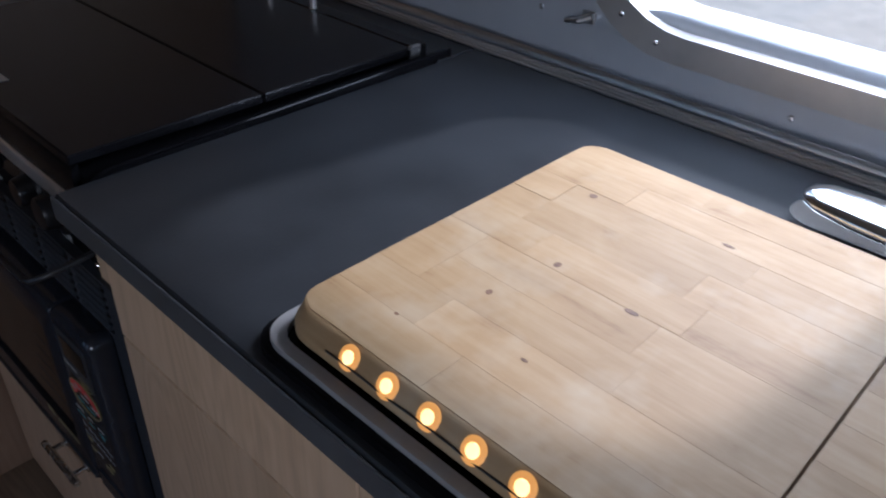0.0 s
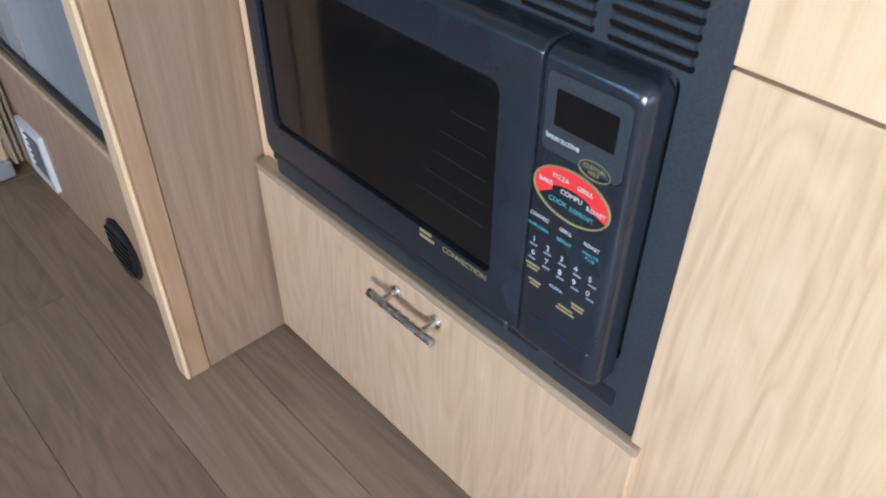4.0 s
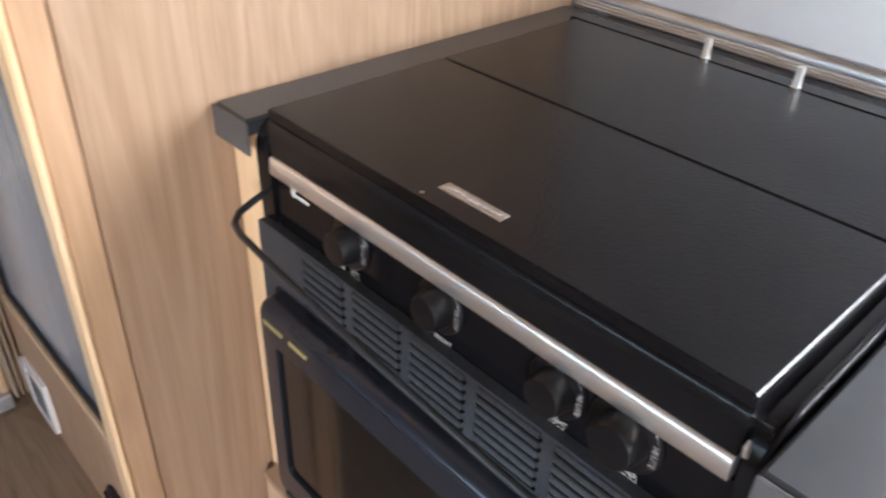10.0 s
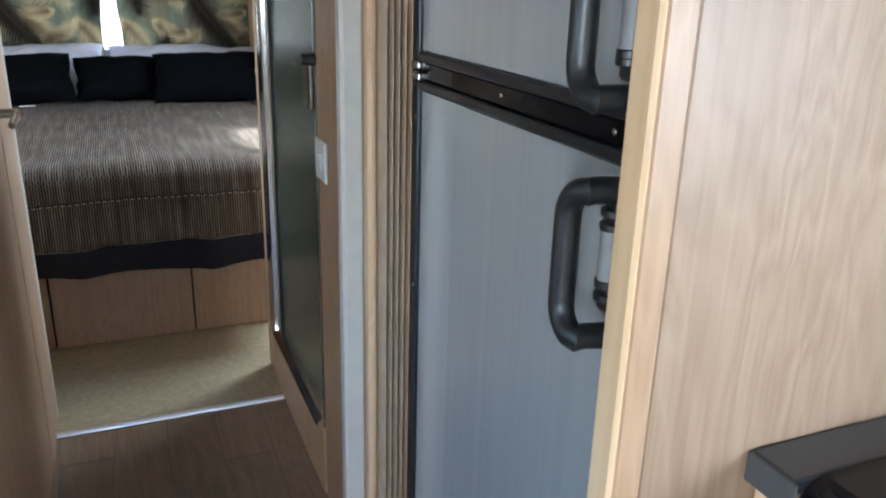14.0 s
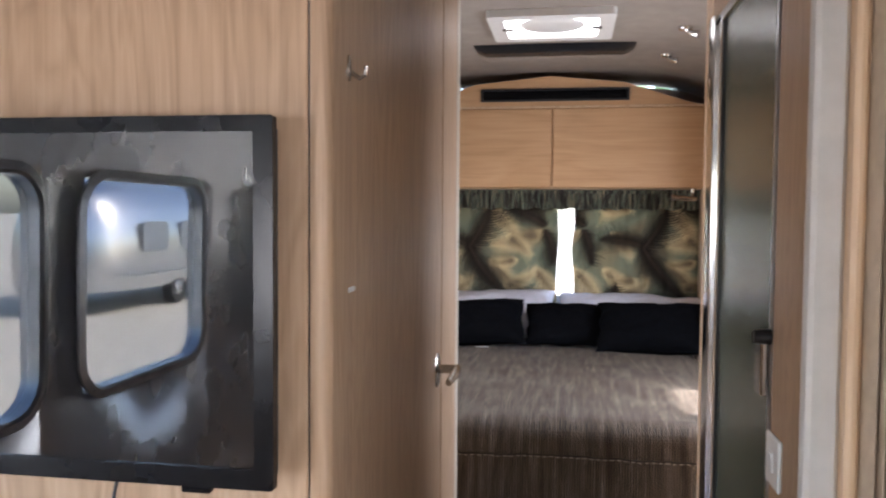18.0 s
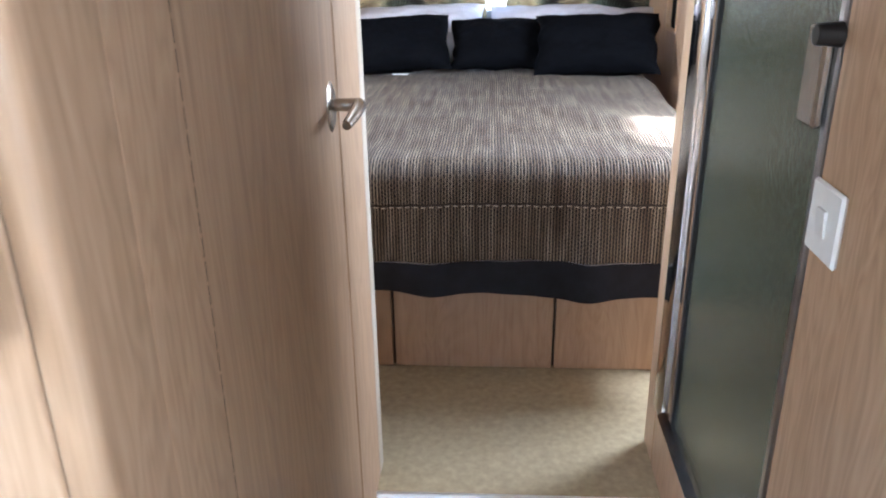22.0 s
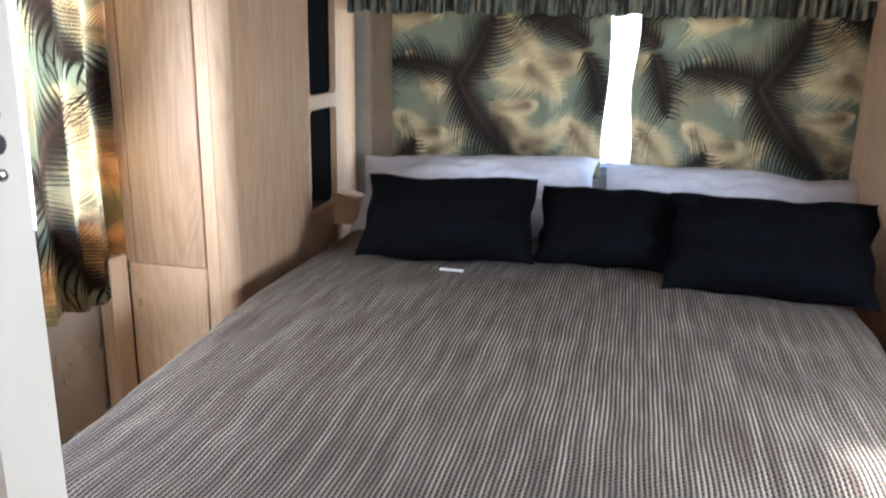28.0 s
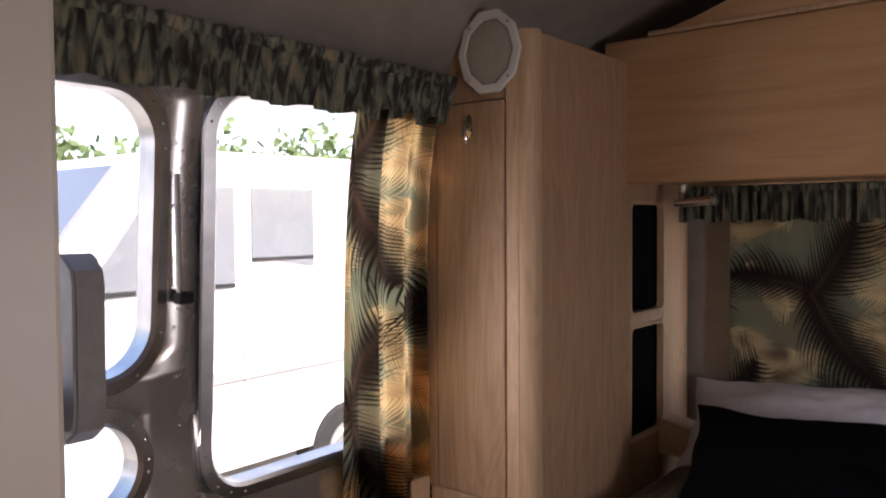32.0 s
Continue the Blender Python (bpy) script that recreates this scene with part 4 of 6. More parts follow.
    ou, bev = rrect(pa, pb, pz0, pz1, [0.010, 0.003, 0.003, 0.016], 5), rrect(pa + 0.012, pb - 0.0012, pz0 + 0.012, pz1 - 0.012, [0.008, 0.002, 0.002, 0.012], 5)
    n = len(ou)
    pm = Mesh()
    rings = [[(XF + 0.004, *p) for p in ou]] + swell(ou, bev)
    last = len(rings) - 1
    pm.add([p for q in rings for p in q], [(a * n + i, a * n + (i + 1) % n, (a + 1) * n + (i + 1) % n, (a + 1) * n + i) for a in range(last) for i in range(n)] + [tuple(range(last * n, (last + 1) * n))])
    pan = part("control_panel", pm, MWBODY, m, "control panel with printed keys", 50)
    X = XF - 0.0262
    part("display_bezel", Mesh().prism(rrect(0.8560, 0.9320, 0.640, 0.707, 0.006, 4), 0, X - 0.0012, X + 0.001), CHAR, pan)
    part("display", Mesh().prism(rrect(0.8650, 0.9220, 0.664, 0.695, 0.001, 2), 0, X - 0.0018, X - 0.001), OVENGLASS, pan)
    R, U = (0, -1, 0), (0, 0, 1)
    part("help_key", Mesh().ring(ellipse(0.8795, 0.642, 0.0155, 0.0085), ellipse(0.8795, 0.642, 0.0147, 0.0077), 0, X - 0.0014, X - 0.0002), PRINT_G, pan)
    lettering("print", "Interactive", (X - 0.0016, 0.9120, 0.6535), 0.0078, PRINT_W, pan, R, U)
    lettering("print", "CUSTOM\nHELP", (X - 0.0018, 0.8795, 0.642), 0.0050, PRINT_G, pan, R, U)
    cy, cz = 0.8975, 0.608
    part("oval_ring", Mesh().ring(ellipse(cy, cz, 0.0390, 0.0245, 40), ellipse(cy, cz, 0.0376, 0.0230, 40), 0, X - 0.0016, X - 0.0002), PRINT_G, pan)
    arc = [(cy + 0.0374 * math.cos(t), cz + 0.0229 * math.sin(t)) for t in [math.pi * (-0.16 + 1.27 * k / 26) for k in range(27)]]
    inn = [(cy + 0.020 * math.cos(t), cz + 0.0 + 0.006 * math.sin(t)) for t in [math.pi * (-0.10 + 1.2 * k / 26) for k in range(27)]]
    rm = Mesh()
    rm.add([(X - 0.0008, *p) for p in arc] + [(X - 0.0008, *p) for p in inn], [(i, i + 1, 28 + i, 27 + i) for i in range(26)])
    part("red_keys", rm, PRINT_R, pan, "red oval of cooking keys")
    for txt, dy, dz, sz, mt in (("PIZZA", -0.012, 0.013, 0.0085, PRINT_W), ("GRILL", 0.014, 0.0125, 0.0085, PRINT_W), ("BAKE", -0.0275, 0.004, 0.0085, PRINT_W), ("ROAST", 0.0275, -0.001, 0.0085, PRINT_W),
                               ("COMPU", 0.001, 0.0015, 0.0088, PRINT_W), ("COOK", -0.0125, -0.0095, 0.0088, PRINT_T), ("DEFROST", 0.0135, -0.0105, 0.0080, PRINT_T),
                               ("CONVEC", -0.030, -0.0345, 0.0070, PRINT_W), ("GRILL", 0.0, -0.0345, 0.0070, PRINT_W), ("ROAST", 0.029, -0.0345, 0.0070, PRINT_W),
                               ("POPCORN", -0.030, -0.0455, 0.0066, PRINT_T), ("REPEAT", 0.0, -0.0455, 0.0066, PRINT_T), ("MINUTE\nPLUS", 0.029, -0.0455, 0.0062, PRINT_T),
                               ("CLOCK", -0.002, -0.099, 0.006, PRINT_W), ("2", -0.0165, -0.0625, 0.011, PRINT_W), ("1", -0.033, -0.0605, 0.011, PRINT_W), ("3", 0.0, -0.064, 0.011, PRINT_W), ("4", 0.0165, -0.065, 0.011, PRINT_W),
                               ("5", 0.033, -0.0665, 0.011, PRINT_W), ("6", -0.033, -0.0755, 0.011, PRINT_W), ("7", -0.0165, -0.077, 0.011, PRINT_W), ("8", 0.0, -0.079, 0.011, PRINT_W), ("9", 0.0165, -0.080, 0.011, PRINT_W), ("0", 0.033, -0.082, 0.011, PRINT_W)):
        lettering("print", txt, (X - 0.0018, cy - 0.94 * dy, cz + dz), sz * 0.72, mt, pan, R, U)
    for k in range(10):
        y, z = cy + 0.033 - 0.0165 * (k % 5), cz - 0.0690 - 0.0155 * (k // 5) - 0.0014 * (k % 5)
        part("key_caption", Mesh().box(X - 0.0006, X + 0.0002, y - 0.004, y + 0.004, z, z + 0.0014, 0.0001), GREYP, pan)
    for dy, dz, w in ((-0.031, -0.092, 0.016), (-0.031, -0.096, 0.012), (-0.027, -0.109, 0.014), (-0.027, -0.113, 0.010), (0.022, -0.106, 0.014), (0.022, -0.110, 0.012), (0.010, -0.117, 0.016), (0.010, -0.121, 0.020)):
        part("key_caption", Mesh().box(X - 0.0006, X + 0.0002, cy - dy - w / 2, cy - dy + w / 2, cz + dz, cz + dz + 0.0022, 0.0001), PRINT_G, pan)
    part("release_bar", Mesh().box(X - 0.002, X + 0.004, 0.856, 0.930, 0.4265, 0.458, 0.002), MWBODY, pan)
    lettering("print", "CONVECTION", (XF - 0.0272, 1.014, 0.463), 0.0095, PRINT_G, door, R, U)
    part("badge", Mesh().box(XF - 0.0272, XF - 0.0262, 1.062, 1.080, 0.466, 0.470, 0.0002), PRINT_G, door)
    part("badge", Mesh().box(XF - 0.0272, XF - 0.0262, 1.058, 1.080, 0.459, 0.463, 0.0002), PRINT_G, door)
    for ya, yb, z in ((1.330, 1.366, 0.7005), (1.285, 1.317, 0.7005)):
        part("badge", Mesh().box(XF - 0.0282, XF - 0.0240, ya, yb, z - 0.0028, z + 0.0028, 0.0003), PRINT_G, door, "small gold badge")


def sink_cover():
    """Two butcher-block boards on a dark frame over the sink."""
    f0 = thing("sink_frame", (0.66, 0.2, 0.91), "dark metal sink surround set into the counter", "sink")
    part("rim", Mesh().prism(rrect(0.446, 0.885, -0.16, 0.541, 0.03, 6), 2, 0.9104, 0.9165), BLACK_G, f0)
    part("rim_lip", Mesh().ring(rrect(0.452, 0.879, -0.154, 0.535, 0.028, 6), rrect(0.462, 0.869, -0.144, 0.525, 0.024, 6), 2, 0.9162, 0.922), GREYP, f0)
    rng = random.Random(5)
    for name, ya, yb, r_far, r_near in (("cutting_board", 0.1874, 0.527, 0.034, 0.004), ("cutting_board", -0.14, 0.187, 0.004, 0.034)):
        b = thing(name, (0.66, (ya + yb) / 2, 0.922), "maple butcher-block board lying over the sink", "cutting board", "sink boards")
        x0, x1 = 0.466, 0.862
        bm = Mesh()
        edge = 0.0135
        joint, back = 0.0008, 0.006
        e_near, e_far = (joint, back) if r_near < r_far else (back, joint)
        loops = [[(px, py, z) for px, py in rrect(x0 + e, x1 - min(e, back), ya + min(e, e_near), yb - min(e, e_far), [max(r - e, 0.002) for r in (r_near, r_near, r_far, r_far)], 8)] for e, z in ((0.0015, 0.9225), (0.0, 0.925), (0.0, 0.9300), (0.0010, 0.9328), (0.0046, 0.9382), (0.0090, 0.9430), (0.0125, 0.9446))]
        nl = len(loops[0])
        bm.add([p for q in loops for p in q], [(i * nl + j, i * nl + (j + 1) % nl, (i + 1) * nl + (j + 1) % nl, (i + 1) * nl + j) for i in range(6) for j in range(nl)] + [tuple(range(6 * nl, 7 * nl)), tuple(reversed(range(nl)))])
        part("body", bm, STAVE, b, "", 50)
        rows = 9
        w = (x1 - x0 - edge - back) / rows

        def limit(x, far):
            r = max((r_far if far else r_near) - edge, 0.002)
            d = max(0.0, min(x - x0 - edge, x1 - x - back))
            cut = 0.0 if d >= r else r - math.sqrt(max(0.0, r * r - (r - d) ** 2))
            return (yb - e_far - cut) if far else (ya + e_near + cut)
        for k in range(rows):
            xa, xb = x0 + edge + k * w, x0 + edge + (k + 1) * w
            cuts = [ya]
            while cuts[-1] < yb - 0.20:
                cuts.append(min(cuts[-1] + rng.uniform(0.11, 0.26), yb - 0.05))
            cuts.append(yb)
            for a, c in zip(cuts, cuts[1:]):
                g = 0.0001
                xs = [xa + g + (xb - xa - 2 * g) * i / 6 for i in range(7)]
                top = [(x, limit(x, True) - g if c == yb else c - g) for x in xs]
                bot = [(x, limit(x, False) + g if a == ya else a + g) for x in xs]
                part("stave", Mesh().prism(bot + top[::-1], 2, 0.9420, 0.9450 + rng.uniform(-0.0002, 0.0002)), STAVE, b)
    knots = ((0.654, 0.412, 0.011, 0.006), (0.588, 0.426, 0.009, 0.005), (0.645, 0.338, 0.007, 0.012), (0.765, 0.455, 0.010, 0.008), (0.78, 0.33, 0.005, 0.012), (0.548, 0.36, 0.004, 0.006), (0.52, 0.455, 0.004, 0.004))
    for x, y, a, c in knots:
        tagged(part("knot", Mesh().prism(ellipse(x, y, a * 0.36, c * 0.5, 12), 2, 0.9452, 0.9454), plain_knot, None), "dark knot in the maple board", "knot", kind="stuff")
    # made-up wire and glowing discs imitate a row of lights reflected in the edge
    st = thing("edge_light_spots", (0.465, 0.30, 0.9225), "row of warm reflected light spots modelled on the board's front edge", "string light")
    part("wire", Mesh().tube([(0.4665, 0.47 - 0.013 * i, 0.9335 + 0.0006 * math.sin(i)) for i in range(30)], 0.0008, 6), BLACK_P, st)
    n = Vector((-0.79, 0, 0.61))
    for k in range(9):
        y = 0.449 - 0.0379 * k
        c = Vector((0.4706, y, 0.9379))
        bu = part("light_spot", Mesh().dome(c, n, 0.0095, 0.0016, 18, 4), GLOW, st, "warm halo of a reflected light spot")
        part("spot_core", Mesh().dome(c + n * 0.0016, n, 0.0052, 0.0012, 14, 4), SPOT, bu, "bright core of a reflected light spot")


def faucet():
    t = thing("faucet", (0.93, 0.25, 0.91), "polished chrome kitchen faucet behind the board", "faucet")
    part("deck_plate", Mesh().prism(rrect(0.905, 0.965, 0.14, 0.335, 0.028, 8), 2, 0.9105, 0.921), CHROME, t)
    part("base", Mesh().cyl((0.935, 0.17, 0.921), (0.935, 0.17, 0.965), 0.021, 0.017), CHROME, t)
    part("spout", Mesh().tube([(0.935, 0.17, 0.96), (0.935, 0.16, 0.99), (0.925, 0.12, 1.0), (0.90, 0.05, 1.0), (0.88, 0.0, 0.99)], [0.015, 0.014, 0.013, 0.012, 0.011], 14), CHROME, t)
    lv = part("lever", Mesh().tube([(0.921, 0.324, 0.938), (0.921, 0.319, 0.938), (0.920, 0.305, 0.938), (0.918, 0.27, 0.938), (0.914, 0.21, 0.938), (0.912, 0.15, 0.938)], [0.006, 0.017, 0.025, 0.030, 0.031, 0.028], 24), CHROME, t, "broad flat chrome lever", 60)
    for v in lv.data.vertices:
        v.co.z = (v.co.z - 0.028) * 0.42 + 0.036


def wall_catch():
    c = thing("window_latch", (1.04, 0.673, 0.99), "small cast latch on the wall beside the window", "latch")
    x = wall_x(1, 0.995)
    part("plate", Mesh().box(x - 0.004, x - 0.0005, 0.665, 0.684, 0.986, 1.002, 0.001), ALU, c)
    part("arm", Mesh().tube([(x - 0.008, 0.667, 0.998), (x - 0.016, 0.680, 0.992), (x - 0.012, 0.702, 0.986)], [0.005, 0.0045, 0.003], 10), ALU, c)
    for y, z in ((0.750, 0.990), (0.85, 1.03), (1.0, 1.0), (0.40, 0.950)):
        r = thing("wall_rivet", (wall_x(1, z), y, z), "small aluminium rivet in the wall", "rivet", "wall rivets")
        part("head", Mesh().dome((wall_x(1, z) - 0.0003, y, z), (-1, 0, 0), 0.004, 0.0022, 10, 3), ALU, r)


plain_knot = plain("dark_knot", (0.16, 0.085, 0.045), 0.6, var=0.4, scale=300)
base_cabinet()
countertop()
stove()
microwave()
sink_cover()
faucet()
wall_catch()

# ---- fridge and hall ----
def fridge():
    f0 = thing("refrigerator", (0.6, 1.84, 0.31), "grey two-door refrigerator with black frame and handles", "refrigerator")
    ya, yb, xf = 1.512, 2.166, 0.334
    part("cabinet", Mesh().box(xf + 0.02, 0.925, ya, yb + 0.02, 0.312, 1.80, 0.003), BLACK_P, f0)
    for z0, z1, lab in ((0.335, 1.208, "lower fridge door"), (1.262, 1.745, "freezer door")):
        d = part("door", Mesh().box(xf, xf + 0.019, ya, yb, z0 - 0.012, z1 + 0.012, 0.002), BLACK_P, f0, lab)
        part("door_skin", Mesh().box(xf - 0.005, xf - 0.0005, ya + 0.0345, yb - 0.024, z0 + 0.004, z1 - 0.004, 0.002), FRIDGE, d, "brushed grey door skin")
        part("handle_edge", Mesh().box(xf - 0.0105, xf - 0.0003, ya, ya + 0.034, z0 + 0.0045, z1 - 0.0045, 0.003), BLACK_P, d, "black trim on the handle side")
        part("edge_trim", Mesh().box(xf - 0.011, xf - 0.0003, yb - 0.0235, yb, z0 - 0.012, z1 + 0.012, 0.003), BLACK_P, d)
        part("top_trim", Mesh().box(xf - 0.012, xf - 0.0003, ya, yb - 0.024, z1 - 0.0035, z1 + 0.012, 0.003), BLACK_P, d)
        part("bottom_trim", Mesh().box(xf - 0.012, xf - 0.0003, ya, yb - 0.024, z0 - 0.012, z0 + 0.0035, 0.003), BLACK_P, d)
        h1 = z1 - 0.012 if z1 < 1.3 else 1.414
        h0 = h1 - 0.148 if z1 < 1.3 else 1.280
        hy = 1.558
        hx = 0.262
        bend = [math.pi / 2 * k / 6 for k in range(7)]
        rb = 0.030
        top = [(hx - 0.006, hy - rb + rb * math.sin(t), h1 - rb + rb * math.cos(t)) for t in bend]
        path = [(xf - 0.004, ya + 0.012, h1), (hx + 0.022, ya + 0.014, h1), (hx + 0.004, ya + 0.020, h1)] + top
        path += [(x, y, h0 + h1 - z) for x, y, z in reversed(path)]
        part("handle", Mesh().tube(path, 0.0132, 14), BLACK_P, d, "thick black loop handle")
        part("handle_plate", Mesh().box(xf - 0.034, xf - 0.0055, ya + 0.010, ya + 0.052, h0 + 0.012, h1 - 0.012, 0.004), BLACK_P, d)
        for zz in (h0 + 0.03, (h0 + h1) / 2 - 0.03, (h0 + h1) / 2 + 0.03, h1 - 0.03):
            part("latch_collar", Mesh().cyl((xf - 0.030, ya + 0.040, zz - 0.004), (xf - 0.030, ya + 0.040, zz + 0.004), 0.013, seg=14), BLACK_P, d)
        for zz in (h0 + 0.045, h1 - 0.045):
            part("latch_screw", Mesh().dome((xf - 0.034, ya + 0.046, zz), (-1, 0, 0), 0.004, 0.002, 10, 3), CHROME, d)
        part("latch_barrel", Mesh().cyl((xf - 0.030, ya + 0.040, (h0 + h1) / 2 - 0.03), (xf - 0.030, ya + 0.040, (h0 + h1) / 2 + 0.03), 0.0105, seg=14), GREYP, d)
    for z in (1.226, 1.244):
        part("hinge", Mesh().box(xf - 0.014, xf - 0.001, yb - 0.03, yb + 0.004, z - 0.006, z + 0.006, 0.002), STEEL, f0, "steel hinge block")
    part("split_rail", Mesh().box(xf - 0.004, xf + 0.018, ya, yb, 1.2215, 1.2485, 0.002), BLACK_G, f0)
    for y in (1.60, 1.86, 2.11):
        part("screw", Mesh().dome((xf - 0.004, y, 1.235), (-1, 0, 0), 0.004, 0.002, 10, 3), CHROME, f0)
    for z in (0.40, 0.86, 1.16, 1.36, 1.60):
        part("screw", Mesh().dome((xf - 0.011, yb - 0.012, z), (-1, 0, 0), 0.0035, 0.002, 10, 3), CHROME, f0)
    part("side_frame", Mesh().box(xf - 0.006, xf + 0.018, yb + 0.001, yb + 0.02, 0.312, 1.80, 0.002), BLACK_P, f0)
    b = thing("fridge_plinth", (0.5, 1.84, 0), "oak panel under the fridge with two vents", "panel")
    part("panel", Mesh().box(0.322, 0.345, 1.509, 2.30, 0.0, 0.311, 0.003), OAK, b)
    part("top_edge", Mesh().box(0.318, 0.352, 1.509, 2.19, 0.298, 0.3115, 0.003), OAK_PALE, b)
    part("round_vent", Mesh().cyl((0.3225, 1.755, 0.075), (0.312, 1.755, 0.075), 0.062, 0.058, 28), BLACK_P, b, "round black vent cap")
    for k in range(5):
        part("vent_slat", Mesh().box(0.3105, 0.313, 1.71, 1.80, 0.042 + k * 0.015, 0.048 + k * 0.015, 0.001), BLACK_G, b)
    v = part("square_vent", Mesh().ring(rrect(2.062, 2.186, 0.030, 0.160, 0.006, 4), rrect(2.078, 2.170, 0.046, 0.144, 0.003, 4), 0, 0.313, 0.3225), WHITE, b, "white framed square vent grille")
    part("vent_mesh", Mesh().box(0.3185, 0.3222, 2.079, 2.169, 0.047, 0.143, 0.0005), GREYP, v)
    for k in range(6):
        part("vent_slat", Mesh().prism([(0.314, 0.052 + k * 0.0150), (0.3184, 0.048 + k * 0.0150), (0.3184, 0.051 + k * 0.0150)], 1, 2.079, 2.169), GREYP, v)


def folding_door():
    d = thing("folding_door", (0.27, 2.25, 0.02), "tan pleated folding door pushed back against the wall", "folding door")
    part("lead_post", Mesh().box(0.226, 0.268, 2.262, 2.298, 0.045, 2.08, 0.006), PALE, d, "pale lead post of the folding door")
    part("lead_edge", Mesh().box(0.2685, 0.286, 2.240, 2.298, 0.03, 2.08, 0.006), OAK_PALE, d)
    for k in range(5):
        x = 0.287 + 0.0115 * k
        m = Mesh().prism([(x, 2.298), (x + 0.0015, 2.215), (x + 0.005, 2.208), (x + 0.0085, 2.215), (x + 0.0095, 2.298)], 2, 0.04 + 0.002 * (k % 2), 2.08)
        part("pleat", m, TAN, d)
    part("foot_block", Mesh().box(0.235, 0.285, 2.225, 2.29, 0.004, 0.042, 0.004), GREYP, d)
    part("track", Mesh().box(0.20, 0.34, 2.20, 2.299, 2.081, 2.10, 0.002), ALU, d)


def switch_plate():
    s = thing("light_switch", (0.304, 2.715, 0.964), "white rocker light switch on the oak wall", "light switch")
    part("plate", Mesh().box(0.2965, 0.3048, 2.669, 2.762, 0.915, 1.013, 0.004), WHITE, s)
    part("rocker", Mesh().prism([(0.2915, 0.982), (0.2945, 0.946), (0.2975, 0.946), (0.2975, 0.982)], 1, 2.703, 2.728), WHITE, s)


def shower_door():
    d = thing("shower_door", (0.315, 3.1, 0.205), "framed shower door with rippled green-grey glass", "shower door")
    ya, z0, z1 = 2.772, 0.207, 1.960
    part("hinge_jamb", Mesh().prism([(0.292, 3.385), (0.288, 3.40), (0.288, 3.455), (0.294, 3.4705), (0.33, 3.4705), (0.33, 3.385)], 2, z0, z1), CHROME, d, "chrome jamb")
    part("stile", Mesh().box(0.299, 0.322, 3.335, 3.3845, z0 + 0.02, z1 - 0.01, 0.004), CHROME, d)
    part("dark_seal", Mesh().box(0.301, 0.32, 3.318, 3.3345, z0 + 0.02, z1 - 0.02, 0.002), BLACK_P, d)
    part("near_stile", Mesh().box(0.303, 0.322, ya - 0.004, ya + 0.014, z0 + 0.02, z1 - 0.01, 0.003), ALU, d)
    part("top_rail", Mesh().box(0.299, 0.325, ya, 3.385, z1 - 0.03, z1, 0.004), CHROME, d)
    part("sill", Mesh().prism([(0.286, z0), (0.282, z0 + 0.012), (0.300, z0 + 0.03), (0.33, z0 + 0.034), (0.33, z0)], 1, ya, 3.385), CHROME, d, "chrome sill")
    part("pane", Mesh().box(0.309, 0.314, ya + 0.0145, 3.3175, z0 + 0.034, z1 - 0.031, 0.001), FROST, d, "rippled frosted glass")
    h = part("pull_plate", Mesh().box(0.288, 0.302, 2.778, 2.836, 1.070, 1.198, 0.004), NICKEL, d, "satin metal pull plate")
    part("latch_knob", Mesh().cyl((0.302, 2.765, 1.192), (0.270, 2.765, 1.192), 0.016, 0.013, 16), BLACK_P, h)


def bath_door():
    d = thing("bath_door", (-0.43, 2.88, 0.02), "closed oak laminate bath door with a lever handle", "door")
    part("leaf", Mesh().box(-0.452, -0.4045, 2.4352, 3.143, 0.02, 1.972, 0.002), OAK, d)
    part("edge_shadow", Mesh().box(-0.458, -0.420, 3.1435, 3.1515, 0.01, 1.972, 0.0005), BLACK_P, d)
    part("piano_hinge", Mesh().box(-0.43, -0.4052, 2.4301, 2.4349, 0.02, 1.972, 0.001), DARKGAP, d, "bronze piano hinge")
    for k in range(76):
        z = 0.04 + 0.0253 * k
        part("hinge_knuckle", Mesh().cyl((-0.4048, 2.4325, z), (-0.4048, 2.4325, z + 0.0205), 0.0023, seg=8), BRONZE, d)
    h = part("rose", Mesh().tube([(-0.4135, 3.085, 1.04), (-0.404, 3.085, 1.04), (-0.400, 3.085, 1.04)], [0.034, 0.033, 0.026], 24), NICKEL, d, "oval satin nickel rose")
    for v in h.data.vertices:
        v.co.z = (v.co.z - 1.03) * 1.35 + 1.03
    part("spindle", Mesh().cyl((-0.402, 3.085, 1.04), (-0.357, 3.085, 1.04), 0.011, 0.012, 16), NICKEL, h)
    part("lever", Mesh().tube([(-0.358, 3.096, 1.038), (-0.354, 3.07, 1.038), (-0.356, 3.03, 1.033), (-0.360, 2.985, 1.027)], [0.0125, 0.012, 0.0105, 0.008], 14), NICKEL, h)


def hook_and_catch():
    k = thing("coat_hook", (-0.401, 2.276, 1.62), "small dark metal coat hook on the oak post", "hook")
    part("plate", Mesh().prism(ellipse(2.276, 1.632, 0.007, 0.019, 18), 0, -0.4013, -0.398), NICKEL, k)
    part("prong", Mesh().tube([(-0.398, 2.276, 1.627), (-0.384, 2.276, 1.617), (-0.376, 2.276, 1.622), (-0.374, 2.276, 1.634)], 0.0034, 10), NICKEL, k)
    c = thing("door_catch", (-0.401, 2.293, 1.312), "tiny white catch plate on the oak post", "catch")
    for dy in (-0.009, 0.009):
        part("pad", Mesh().box(-0.4013, -0.3985, 2.293 + dy - 0.007, 2.293 + dy + 0.007, 1.309, 1.3165, 0.001), WHITE, c)


